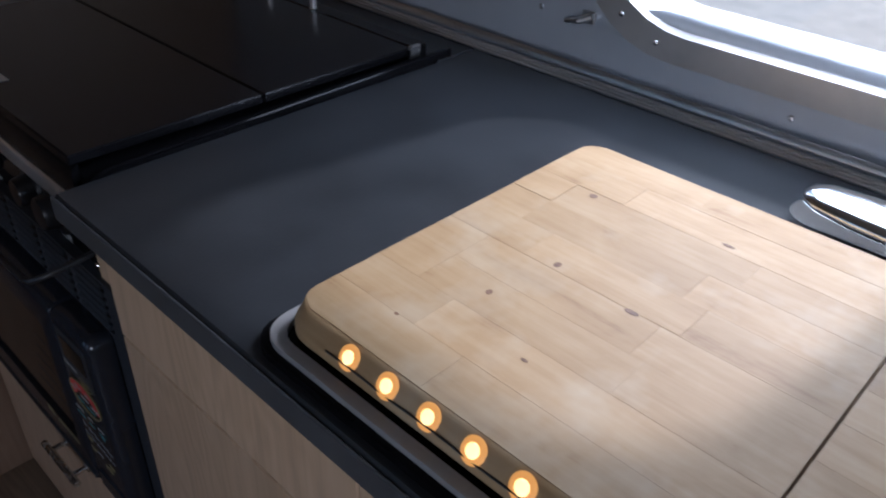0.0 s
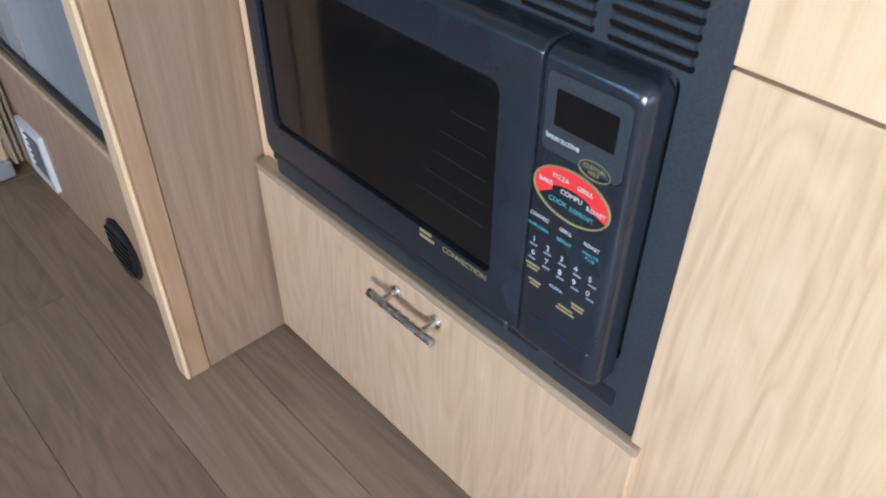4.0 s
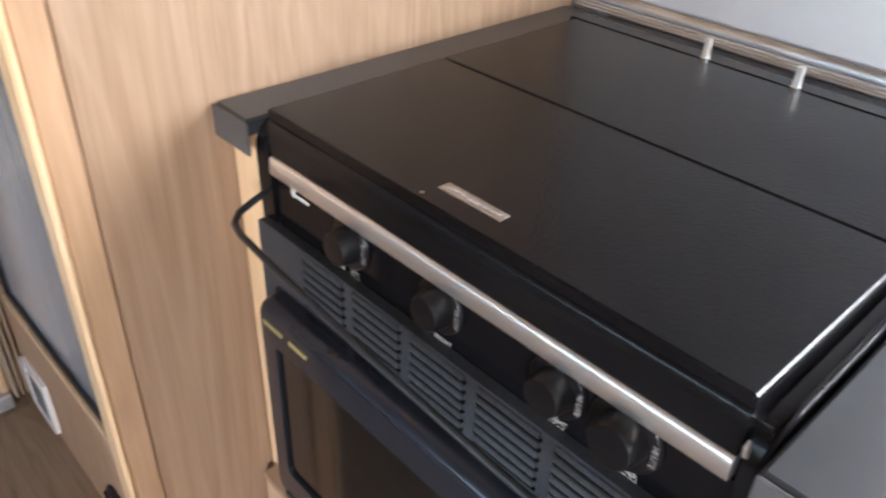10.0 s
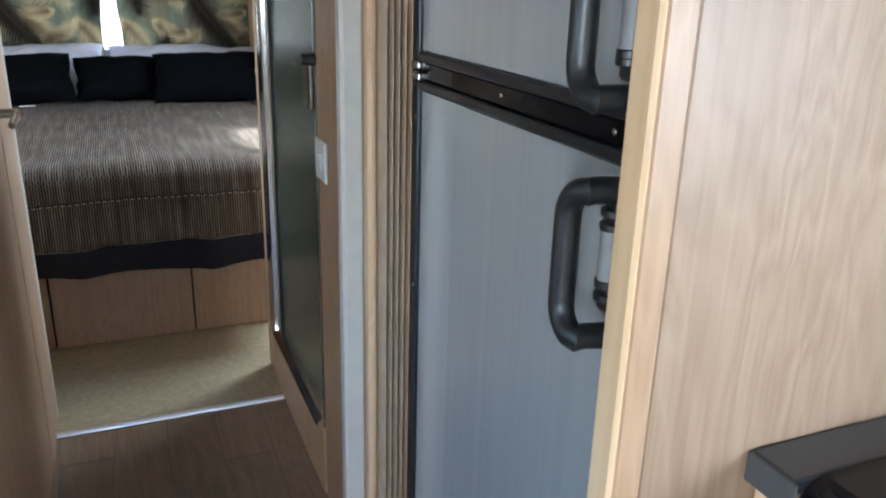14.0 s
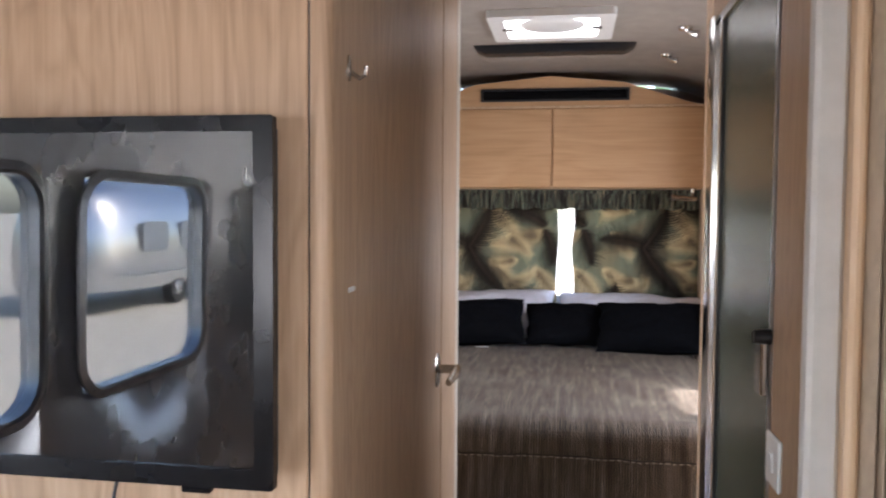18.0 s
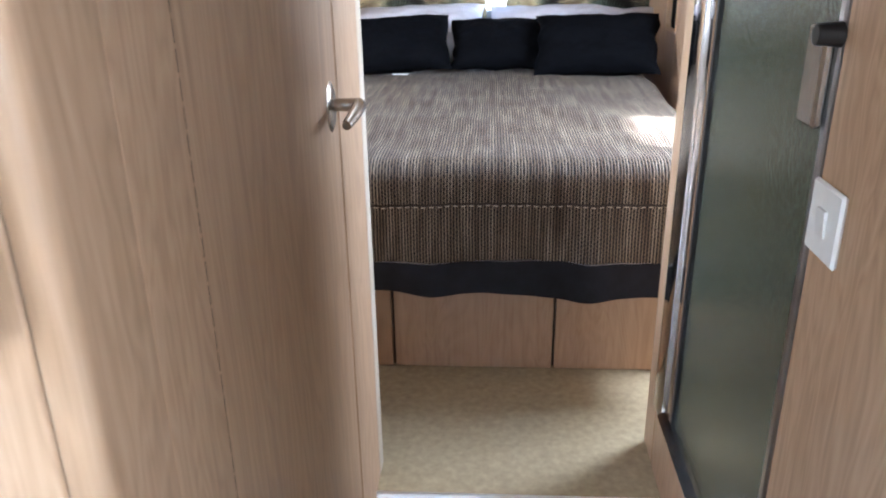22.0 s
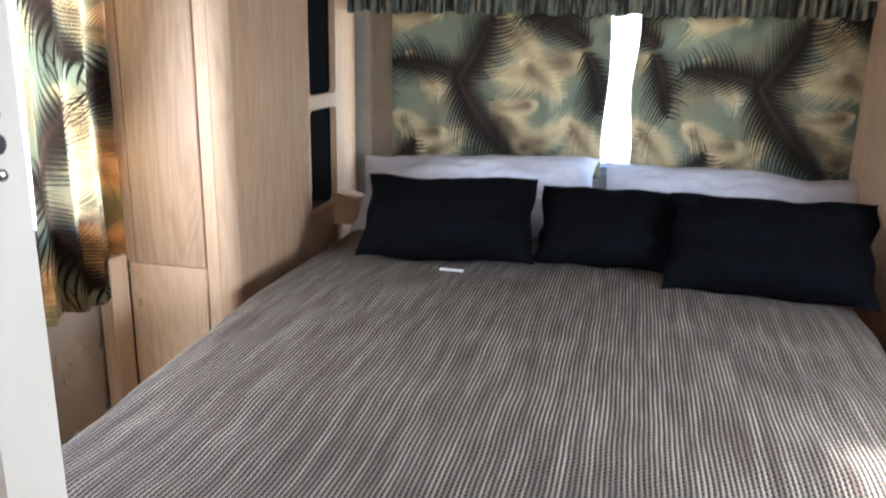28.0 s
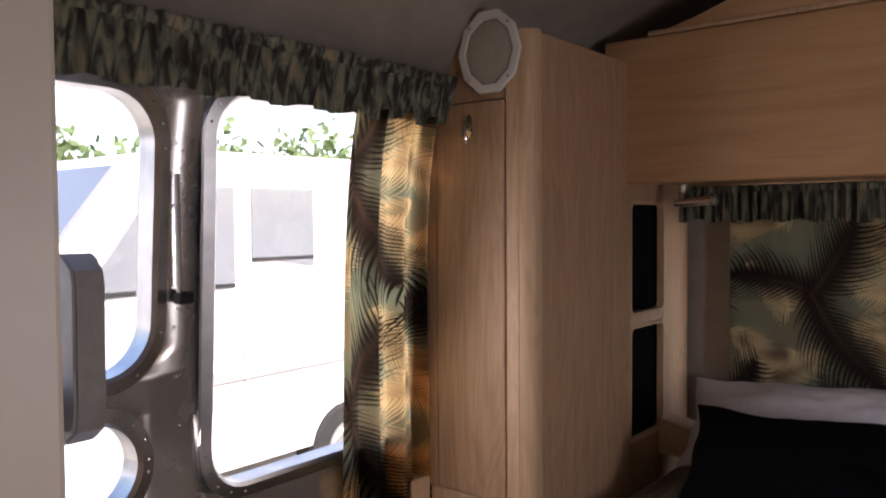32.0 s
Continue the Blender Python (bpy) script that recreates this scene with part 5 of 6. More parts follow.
def television():
    t = thing("television", (-0.85, 2.16, 1.07), "black flat-screen television on a wall bracket", "television")
    x0, x1, z0, z1 = -1.262, -0.449, 1.072, 1.546
    yf, yb = 2.108, 2.148
    part("back_shell", Mesh().box(x0 + 0.004, x1 - 0.004, yf + 0.012, yb, z0 + 0.004, z1 - 0.004, 0.012), BLACK_P, t)
    part("bezel", Mesh().ring(rrect(x0, x1, z0, z1, 0.004, 3), rrect(x0 + 0.020, x1 - 0.026, z0 + 0.026, z1 - 0.020, 0.002, 3), 1, yf, yf + 0.014), BLACK, t)
    part("screen", Mesh().box(x0 + 0.0195, x1 - 0.0255, yf + 0.004, yf + 0.011, z0 + 0.0255, z1 - 0.0195, 0.0005), SCREEN, t, "glossy dark screen")
    part("maker_plate", Mesh().box(-0.872, -0.836, yf - 0.0008, yf, z0 + 0.009, z0 + 0.015, 0.0002), PRINT_W, t)
    part("sensor", Mesh().box(-0.575, -0.535, yf + 0.001, yf + 0.014, z0 - 0.009, z0 - 0.0005, 0.002), BLACK_G, t)
    part("bracket", Mesh().box(-1.0, -0.70, yb + 0.0005, 2.1895, 1.2, 1.42, 0.004), BLACK_P, t)
    part("speaker_bulge", Mesh().prism(rrect(x0 + 0.2, x1 - 0.03, z0 + 0.10, z1 - 0.16, 0.05, 6), 1, yb, yb + 0.025), BLACK_P, t)
    for k, x in enumerate((-0.955, -0.718)):
        c = thing("tv_cable", (x, 2.18, 0.9), "thin black cable hanging below the television", "cable", "tv cables")
        pts = [(x + 0.012 + 0.004 * math.sin(9 * i / 14 + k), 2.176 + 0.004 * math.cos(5 * i / 14), 1.085 - 0.155 * i / 14) for i in range(15)]
        part("cord", Mesh().tube(pts, 0.0026, 8), BLACK_P, c)
        p = pts[-1]
        part("plug", Mesh().box(p[0] - 0.008, p[0] + 0.012, p[1] - 0.006, p[1] + 0.006, p[2] - 0.022, p[2] + 0.002, 0.003), BLACK_P, c)


def bench():
    b = thing("dinette_bench", (-0.9, 2.0, 0), "dinette bench with grey flecked cushions and beige piping", "bench")
    part("base", Mesh().box(-1.40, -0.46, 1.72, 2.186, 0, 0.36, 0.004), OAK, b)
    part("seat_cushion", Mesh().box(-1.40, -0.47, 1.66, 2.10, 0.361, 0.46, 0.03), SEAT, b)
    back = Mesh()
    prof = [(2.02, 0.461), (1.995, 0.50), (2.00, 0.70), (2.035, 0.775), (2.07, 0.800), (2.115, 0.805), (2.118, 0.461)]
    back.prism(prof, 0, -1.40, -0.475)
    part("backrest", back, SEAT, b, "grey flecked backrest", 60)
    part("piping", Mesh().tube([(-1.40, 2.146, 0.802), (-1.0, 2.147, 0.805), (-0.6, 2.147, 0.803), (-0.43, 2.146, 0.80)], 0.034, 14), LEDGE, b, "beige piping roll along the backrest")
    part("back_board", Mesh().box(-1.40, -0.436, 2.119, 2.1885, 0.361, 0.775, 0.004), OAK, b)


fridge()
folding_door()
switch_plate()
shower_door()
bath_door()
hook_and_catch()
television()
bench()

# ---- bedroom ----
BX0, BX1, BY0, BZ = -0.965, 0.520, 3.785, 0.735


def bed():
    b = thing("platform_bed", (-0.2, 4.8, 0.012), "oak platform bed with flush cupboard fronts", "bed")
    part("carcass", Mesh().box(-0.93, 0.50, 3.962, 5.90, 0.0125, 0.40, 0.003), DARKGAP, b)
    for xa, xb in ((-0.925, -0.433), (-0.425, 0.072), (0.080, 0.50)):
        part("front_panel", Mesh().box(xa, xb, 3.942, 3.9615, 0.016, 0.385, 0.002), OAK_DARK, b)
    m = thing("mattress", (-0.2, 4.9, 0.40), "mattress under the woven coverlet", "mattress")
    part("core", Mesh().box(-0.93, 0.485, 3.84, 5.90, 0.4005, 0.70, 0.03), SHEET, m)


def coverlet():
    """One cloth: flat over the bed with soft swells, rounded over the foot and both sides, then hanging."""
    c = thing("coverlet", (-0.2, 4.6, 0.45), "ribbed brown and beige woven coverlet with a black hem", "bedspread")
    R, side, drop, head = 0.075, 0.36, 0.325, 5.78
    w = BX1 - BX0
    q = R * math.pi / 2

    def roll(d):
        """How far out and how far down a cloth goes over a rounded edge after a run d."""
        if d <= 0:
            return 0.0, 0.0
        if d < q:
            return R * math.sin(d / R), R * (1 - math.cos(d / R))
        return R, R + d - q

    def at(u, v, lower=0.0):
        d = u * (w - 2 * R + 2 * side)
        x, dx, sgn = BX0 + R + d - side, 0.0, 0.0
        if d < side:
            x, dx, sgn = BX0 + R, side - d, -1.0
        elif d > side + w - 2 * R:
            x, dx, sgn = BX1 - R, d - side - (w - 2 * R), 1.0
        run = v * (head - BY0 - R + drop)
        y, dy = head - run, 0.0
        if y < BY0 + R:
            y, dy = BY0 + R, BY0 + R - y
        dy += lower
        # soft swells, puckers along the ribs, a sag towards the sides and the pillows
        z = BZ + 0.010 * noise.noise(Vector((2.3 * x, 2.6 * y, 0.3))) + 0.006 * noise.noise(Vector((3.0 * x, 7.5 * y, 1.7)))
        z += 0.0035 * noise.noise(Vector((16 * x, 9.0 * y, 4.0))) - 0.012 * max(0.0, (y - 5.0) / 0.4)
        (ox, ddx), (oy, ddy) = roll(dx), roll(dy)
        px, py = x + sgn * ox, y - oy
        hang = max(0.0, min(1.0, (ddy - 0.06) / 0.25))
        py += hang * (0.012 * math.sin(13 * x + 2.0) + 0.007 * math.sin(29 * x + 0.5))
        py -= 0.012 * hang
        if dx > 0 and dy > 0:
            # the corner falls in one soft cone
            fall = max(ddx, ddy) + 0.30 * min(ddx, ddy)
            px -= sgn * 0.045 * min(1.0, min(ddx, ddy) / 0.12)
            py += 0.030 * min(1.0, min(ddx, ddy) / 0.12)
            return (px, py, z - fall)
        if dx > 0:
            px += 0.010 * math.sin(14 * y) * min(1.0, ddx / 0.25)
        spread = 1 + 0.07 * max(0.0, min(1.0, (y - 3.95) / 1.1))
        return (-0.217 + (px + 0.217) * spread, py, z - ddx - ddy)

    part("cloth", Mesh().grid(190, 190, at), COVERLET, c, "ribbed woven cloth", 80)

    def hemline(u, t):
        x = at(u, 1.0)[0]
        p = at(u, 1.0, t * (0.100 + 0.010 * math.sin(6.0 * x + 0.8) + 0.005 * math.sin(17 * x)))
        return (p[0], p[1] - 0.003 - 0.006 * t + 0.003 * math.sin(23 * x), p[2])

    part("hem_band", Mesh().grid(190, 6, hemline), NAVY, c, "black satin hem band", 80)
    total = head - BY0 - R + drop
    vs = (head - BY0 - R + 0.158) / total
    pts = [Vector(at(0.175 + 0.645 * k / 120, vs)) + Vector((0, -0.0020, 0.001 * math.sin(k * 1.3))) for k in range(121)]
    part("seam", Mesh().tube(pts, 0.0030, 6), DARKGAP, c, "sunken dark seam")
    pts = [p + Vector((0, -0.001, -0.0055)) for p in pts]
    st = Mesh()
    for k in range(0, 120, 2):
        st.tube([pts[k], (pts[k] + pts[k + 1]) / 2, pts[k + 1]], 0.0016, 6)
    part("stitching", st, THREAD, c, "row of pale stitches along the seam")


def cushion(name, at, w, h, t, lean, turn, material, label, category, seed, group="", tilt=0, slack=1.0):
    """A stuffed cushion standing on its long edge and leaning back."""
    ob = thing(name, at, label, category, group)
    m = Mesh()
    n = 40
    rot = Matrix.Rotation(radians(turn), 3, "Z") @ Matrix.Rotation(radians(lean), 3, "X") @ Matrix.Rotation(radians(-tilt), 3, "Y")
    base = Vector(at)

    def side(s):
        def fn(u, v):
            a, b = 2 * u - 1, 2 * v - 1
            e = (1 - abs(a) ** 2.2) * (1 - abs(b) ** 2.2)
            pinch = 1 - 0.05 * (b * b) * (1 - a * a) - 0.02
            px = a * w / 2 * (1 - 0.06 * (1 - b * b) * abs(a) ** 3)
            pz = b * h / 2 * (1 - 0.09 * (1 - a * a) * abs(b) ** 3) * pinch
            th = t / 2 * max(e, 0.0) ** 0.5
            th *= 1 + 0.22 * noise.noise(Vector((2.2 * a + seed, 2.2 * b, seed))) + 0.07 * slack * noise.noise(Vector((7 * a, 6 * b, seed)))
            p = Vector((px + 0.014 * noise.noise(Vector((2.5 * b, seed, 1))), -s * th, pz + h / 2 + 0.020 * slack * noise.noise(Vector((1.8 * slack * a, 2, seed)))))
            return base + rot @ p
        return fn
    m.grid(n, n, side(1))
    m.grid(n, n, side(-1))
    part("cover", m, material, ob, "", 80, recalc=True)
    return ob


def pillows():
    z = BZ + 0.012
    for x, w, y, turn, tip in ((-0.565, 0.86, 5.615, 1, 2), (0.262, 0.84, 5.60, -2, -1)):
        cushion("bed_pillow", (x, y - 0.02, z - 0.030), w, 0.345, 0.24, -46, turn, SHEET, "white bed pillow propped against the window", "pillow", x + 3, "white pillows", tilt=tip, slack=1.5)
    cushion("throw_pillow", (-0.562, 5.195, z - 0.004), 0.535, 0.315, 0.165, -47, 3, VELVET, "black velvet throw pillow on the bed", "pillow", 1.3, "black pillows", tilt=3)
    cushion("throw_pillow", (-0.100, 5.275, z - 0.004), 0.435, 0.300, 0.15, -49, -2, VELVET, "small black velvet throw pillow on the bed", "pillow", 2.7, "black pillows")
    cushion("throw_pillow", (0.312, 5.110, z - 0.006), 0.530, 0.325, 0.18, -45, -9, VELVET, "black velvet throw pillow leaning over its neighbour", "pillow", 4.1, "black pillows", tilt=2)
    t = thing("pillow_tag", (-0.512, 5.10, 0.75), "small white cloth tag on the black pillow", "tag")
    part("tag", Mesh().box(-0.548, -0.480, 5.098, 5.110, 0.7515, 0.7550, 0.0008), WHITE, t)
    p = thing("tissue_box", (-1.04, 5.72, 0.70), "beige card box on the bedside ledge", "box")
    part("box", Mesh().prism([(-1.10, 0.705), (-0.985, 0.705), (-1.0, 0.80), (-1.09, 0.82)], 1, 5.70, 5.80), OAK_PALE, p)


def side_cabinet(s):
    """Tall cabinet beside the bed head; s is -1 on the window side and 1 on the other."""
    west = s < 0
    name = "bedside_cabinet"
    inner = -1.095 if west else 0.655
    outer = -1.40 if west else 1.0
    c = thing(name, ((inner + outer) / 2, 5.3, 0.012), "tall pale oak bedside cabinet with open cubbies" + (" and a wall speaker" if west else ""), "cabinet", "bedside cabinets")
    yf = 4.912
    # front in pieces, the bed-side wall with two cubby openings
    top = 1.93
    if west:
        part("front_stile", Mesh().box(-1.158, -1.118, yf, yf + 0.03, 0.0125, top, 0.003), OAK_PALE, c)
        part("round_corner", Mesh().prism([(-1.1175, yf + 0.04)] + [(-1.1175 + 0.0 + 0.04 * math.sin(t), yf + 0.04 - 0.04 * math.cos(t)) for t in [math.pi / 2 * k / 7 for k in range(8)]], 2, 0.0125, top), OAK_PALE, c)
        part("door", Mesh().box(-1.375, -1.161, yf - 0.004, yf + 0.016, 0.755, 1.765, 0.002), OAK, c, "tall oak cupboard door")
        part("lower_door", Mesh().box(-1.40, -1.161, yf - 0.004, yf + 0.016, 0.06, 0.752, 0.002), OAK_PALE, c, "lower cupboard door")
        part("top_panel", Mesh().box(-1.34, -1.161, yf + 0.001, yf + 0.016, 1.768, top, 0.002), OAK, c)
        zz = [0.7535 + 0.1004 * k for k in range(11)]
        edge = [(min(wall_x(-1, z) + 0.004, -1.380), z) for z in zz]
        part("wall_filler", Mesh().prism(edge + [(-1.377, zz[-1]), (-1.377, zz[0])], 1, yf - 0.003, yf + 0.014), OAK, c, "oak filler strip along the curved wall")
        part("left_stile", Mesh().box(-1.447, -1.402, yf - 0.082, yf - 0.0045, 0.0125, 0.78, 0.004), OAK_PALE, c, "oak filler against the wall")
        k = part("knob_plate", Mesh().prism(ellipse(-1.262, 1.705, 0.010, 0.03, 16), 1, yf - 0.010, yf - 0.0045), CHROME, c, "chrome pull with a hanging ring")
        part("pull", Mesh().tube([(-1.262, yf - 0.01, 1.70), (-1.262, yf - 0.03, 1.695), (-1.262, yf - 0.032, 1.68), (-1.262, yf - 0.018, 1.665)], 0.005, 10), CHROME, k)
        part("keyhole", Mesh().prism(ellipse(-1.372, 0.635, 0.004, 0.014, 12), 1, yf - 0.007, yf - 0.0045), EDGE_H, c)
        sp = part("speaker_ring", Mesh().ring(ellipse(-1.20, 1.885, 0.092, 0.106, 10), ellipse(-1.20, 1.885, 0.074, 0.084, 10), 1, yf - 0.012, yf - 0.0005), WHITE, c, "cream speaker rim")
        part("speaker_mesh", Mesh().dome((-1.20, yf - 0.004, 1.885), (0, -1, 0), 0.078, 0.008, 24, 4), SPEAKER, sp)
        for q in range(4):
            t = math.pi / 4 + q * math.pi / 2
            part("screw", Mesh().dome((-1.20 + 0.082 * math.cos(t), yf - 0.012, 1.885 + 0.094 * math.sin(t)), (0, -1, 0), 0.0035, 0.002, 10, 3), CHROME, sp)
    else:
        part("door", Mesh().box(0.748, 1.0, yf - 0.004, yf + 0.016, 0.795, 1.75, 0.002), OAK, c, "tall oak cupboard door")
        part("lower_door", Mesh().box(0.748, 1.0, yf - 0.004, yf + 0.016, 0.06, 0.792, 0.002), OAK, c, "lower cupboard door")
        part("front_stile", Mesh().box(0.696, 0.745, yf, yf + 0.03, 0.0125, top, 0.003), OAK_PALE, c)
        part("round_corner", Mesh().prism([(0.6955, yf + 0.04)] + [(0.6955 - 0.04 * math.sin(t), yf + 0.04 - 0.04 * math.cos(t)) for t in [math.pi / 2 * k / 7 for k in range(8)]], 2, 0.0125, top), OAK_PALE, c)
    ca, cb = (5.49, 5.735) if west else (5.24, 5.44)
    zs = ((0.785, 1.135), (1.175, 1.515)) if west else ((0.90, 1.175), (1.215, 1.50))
    w0, w1 = sorted((inner, inner + s * 0.018))
    yf2 = yf + 0.0405
    yl = 5.945
    part("side_wall", Mesh().box(w0, w1, yf2, ca, 0.0125, top, 0.002), OAK, c)
    part("side_wall", Mesh().box(w0, w1, cb, yl, 0.0125, top, 0.002), OAK_PALE if west else OAK, c)
    part("side_wall", Mesh().box(w0, w1, ca + 0.0003, cb - 0.0003, 0.0125, zs[0][0], 0.001), OAK, c)
    part("side_wall", Mesh().box(w0, w1, ca + 0.0003, cb - 0.0003, zs[0][1], zs[1][0], 0.001), OAK_PALE, c)
    part("side_wall", Mesh().box(w0, w1, ca + 0.0003, cb - 0.0003, zs[1][1], top, 0.001), OAK, c)
    for z0, z1 in zs:
        i0, i1 = sorted((inner - s * 0.003, inner + s * 0.02))
        part("cubby_rim", Mesh().ring(rrect(ca - 0.006, cb + 0.006, z0 - 0.006, z1 + 0.006, 0.024, 5), rrect(ca + 0.004, cb - 0.004, z0 + 0.004, z1 - 0.004, 0.02, 5), 0, i0, i1), OAK_PALE, c)
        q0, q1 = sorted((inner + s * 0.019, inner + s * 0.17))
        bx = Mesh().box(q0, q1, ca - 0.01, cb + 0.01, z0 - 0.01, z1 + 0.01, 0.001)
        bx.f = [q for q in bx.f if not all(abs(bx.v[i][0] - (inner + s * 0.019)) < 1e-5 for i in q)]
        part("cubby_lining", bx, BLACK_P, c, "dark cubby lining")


def bins():
    b = thing("overhead_cabinet", (-0.2, 5.6, 1.57), "maple overhead cabinet with two flap doors above the bed", "cabinet")
    ya = 5.466
    part("box", Mesh().box(-1.15, 0.75, ya + 0.02, 5.95, 1.576, 2.0, 0.002), OAK_FLAT, b)
    part("flap_door", Mesh().box(-1.170, -0.184, ya, ya + 0.0195, 1.570, 1.996, 0.005), OAK_FLAT, b)
    part("flap_door", Mesh().box(-0.179, 0.80, ya, ya + 0.0195, 1.570, 1.996, 0.005), OAK_FLAT, b)
    arch = [(-1.02, 2.0), (-0.9, 2.03), (-0.6, 2.13), (-0.195, 2.17), (0.2, 2.13), (0.5, 2.03), (0.62, 2.0)]
    part("arched_panel", Mesh().prism(arch, 1, ya + 0.006, ya + 0.03), OAK_FLAT, b, "arched maple panel below the ceiling")
    part("top_rail", Mesh().box(-1.03, 0.63, ya - 0.002, ya + 0.0055, 1.9975, 2.010, 0.002), OAK_PALE, b)
    g = part("air_grille", Mesh().ring(rrect(-0.572, 0.222, 2.034, 2.102, 0.004, 3), rrect(-0.560, 0.210, 2.044, 2.092, 0.002, 3), 1, ya - 0.006, ya + 0.0055), BLACK_P, b, "long black air grille")
    for k in range(3):
        part("grille_slat", Mesh().box(-0.56, 0.21, ya - 0.003, ya + 0.004, 2.052 + k * 0.014, 2.056 + k * 0.014, 0.0008), BLACK_G, g)
    part("grille_back", Mesh().box(-0.56, 0.21, ya + 0.0048, ya + 0.0058, 2.044, 2.092, 0.0002), BLACK_G, g)


def ceiling_parts():
    def zc(x):
        return KNEE + (TOP - KNEE) * (1 - (abs(x - MID) / HALF) ** POW) ** (1 / POW)
    v = thing("roof_vent", (-0.165, 4.4, 2.19), "white framed roof vent with a clear dome and fan cover", "roof vent")
    x0, x1, ya, yb = -0.41, 0.08, 4.18, 4.62
    z = zc(x0) - 0.001
    part("rim", Mesh().ring(rrect(x0, x1, ya, yb, 0.02), rrect(x0 + 0.06, x1 - 0.06, ya + 0.06, yb - 0.06, 0.02), 2, z - 0.028, z), WHITE, v)
    # closed ceiling above: the dome's brightness is emission, not light let in
    part("diffuser", Mesh().prism(rrect(x0 + 0.06, x1 - 0.06, ya + 0.06, yb - 0.06, 0.02), 2, z - 0.012, z - 0.004), DIFFUSE, v, "vent dome with daylight put in as a glow")
    part("fan_cover", Mesh().dome((-0.165, 4.40, z - 0.013), (0, 0, -1), 0.13, 0.012, 28, 4), WHITE, v)
    for x in (-0.34, 0.01):
        part("fastener", Mesh().box(x - 0.022, x + 0.022, 4.37, 4.40, z - 0.034, z - 0.0285, 0.003), BLACK_P, v)
    a = thing("ceiling_duct", (-0.17, 5.0, 2.17), "grey air-conditioner duct strip on the ceiling", "air duct")
    for y0, y1, drop, mt in ((4.79, 4.93, 0.03, BLACK_P), (4.945, 5.10, 0.02, LINER)):
        m = Mesh()

        def duct(u, w, y0=y0, y1=y1, drop=drop):
            x = -0.53 + 0.73 * u
            return (x, y0 + (y1 - y0) * w, zc(x) - 0.002 - drop * min(1.0, 4 * w) * (1 if 0 < u < 1 else 0.1))
        m.grid(16, 5, duct)
        part("duct", m, mt, a, "", 60)
    for x, y in ((0.37, 4.5), (0.36, 5.05)):
        s = thing("ceiling_spotlight", (x, y, zc(x)), "small chrome spotlight on the ceiling", "ceiling light", "ceiling lights")
        part("rose", Mesh().cyl((x, y, zc(x) + 0.004), (x, y, zc(x) - 0.012), 0.03, 0.028, 18), CHROME, s)
        part("lamp_head", Mesh().tube([(x, y, zc(x) - 0.012), (x + 0.02, y - 0.02, zc(x) - 0.03), (x + 0.045, y - 0.03, zc(x) - 0.036)], [0.008, 0.012, 0.017], 12), CHROME, s)


def reading_lamps():
    for x, d in ((-0.985, 1), (0.575, -1)):
        r = thing("reading_lamp", (x, 5.62, 1.57), "small chrome reading lamp under the overhead cabinet", "lamp", "reading lamps")
        part("mount", Mesh().cyl((x, 5.62, 1.572), (x, 5.62, 1.545), 0.016, 0.012, 14), CHROME, r)
        part("arm", Mesh().tube([(x, 5.62, 1.548), (x, 5.615, 1.524), (x + d * 0.012, 5.61, 1.517)], 0.006, 10), CHROME, r)
        head = part("lamp_head", Mesh().cyl((x - d * 0.020, 5.61, 1.513), (x + d * 0.115, 5.59, 1.521), 0.012, 0.015, 18), CHROME, r)
        part("collar", Mesh().cyl((x + d * 0.098, 5.593, 1.520), (x + d * 0.117, 5.590, 1.521), 0.0165, 0.0165, 18), STEEL, head)


# the repeat of the print: place across and up, direction in degrees, length, half width, tone
PLUMES = (
    (0.01, 0.20, -31, 0.21, 0.048, "cream"), (0.34, 0.57, -29, 0.23, 0.050, "brown"), (0.68, 0.42, 209, 0.25, 0.050, "brown"), (0.37, 0.245, -32, 0.18, 0.042, "cream"), (0.63, 0.20, -34, 0.20, 0.046, "cream"),
    (0.17, 0.56, 175, 0.14, 0.045, "brown"), (0.56, 0.57, 20, 0.12, 0.04, "brown"), (0.12, 0.06, 15, 0.15, 0.04, "cream"), (0.46, 0.10, 8, 0.16, 0.040, "brown"),
    (0.25, 0.345, 157, 0.21, 0.056, "dark"), (0.235, 0.31, 47, 0.23, 0.072, "dark"), (0.24, 0.33, -66, 0.29, 0.080, "dark"), (0.75, -0.01, 168, 0.23, 0.055, "dark"),
    (0.70, 0.46, 140, 0.20, 0.060, "dark"), (0.69, 0.43, -58, 0.17, 0.050, "dark"), (0.0, -0.02, 42, 0.13, 0.050, "dark"),
    (0.47, 0.395, -24, 0.15, 0.036, "brown"), (0.055, 0.415, -33, 0.15, 0.036, "brown"), (0.535, 0.255, 205, 0.13, 0.034, "cream"), (0.20, 0.145, 200, 0.13, 0.034, "brown"))


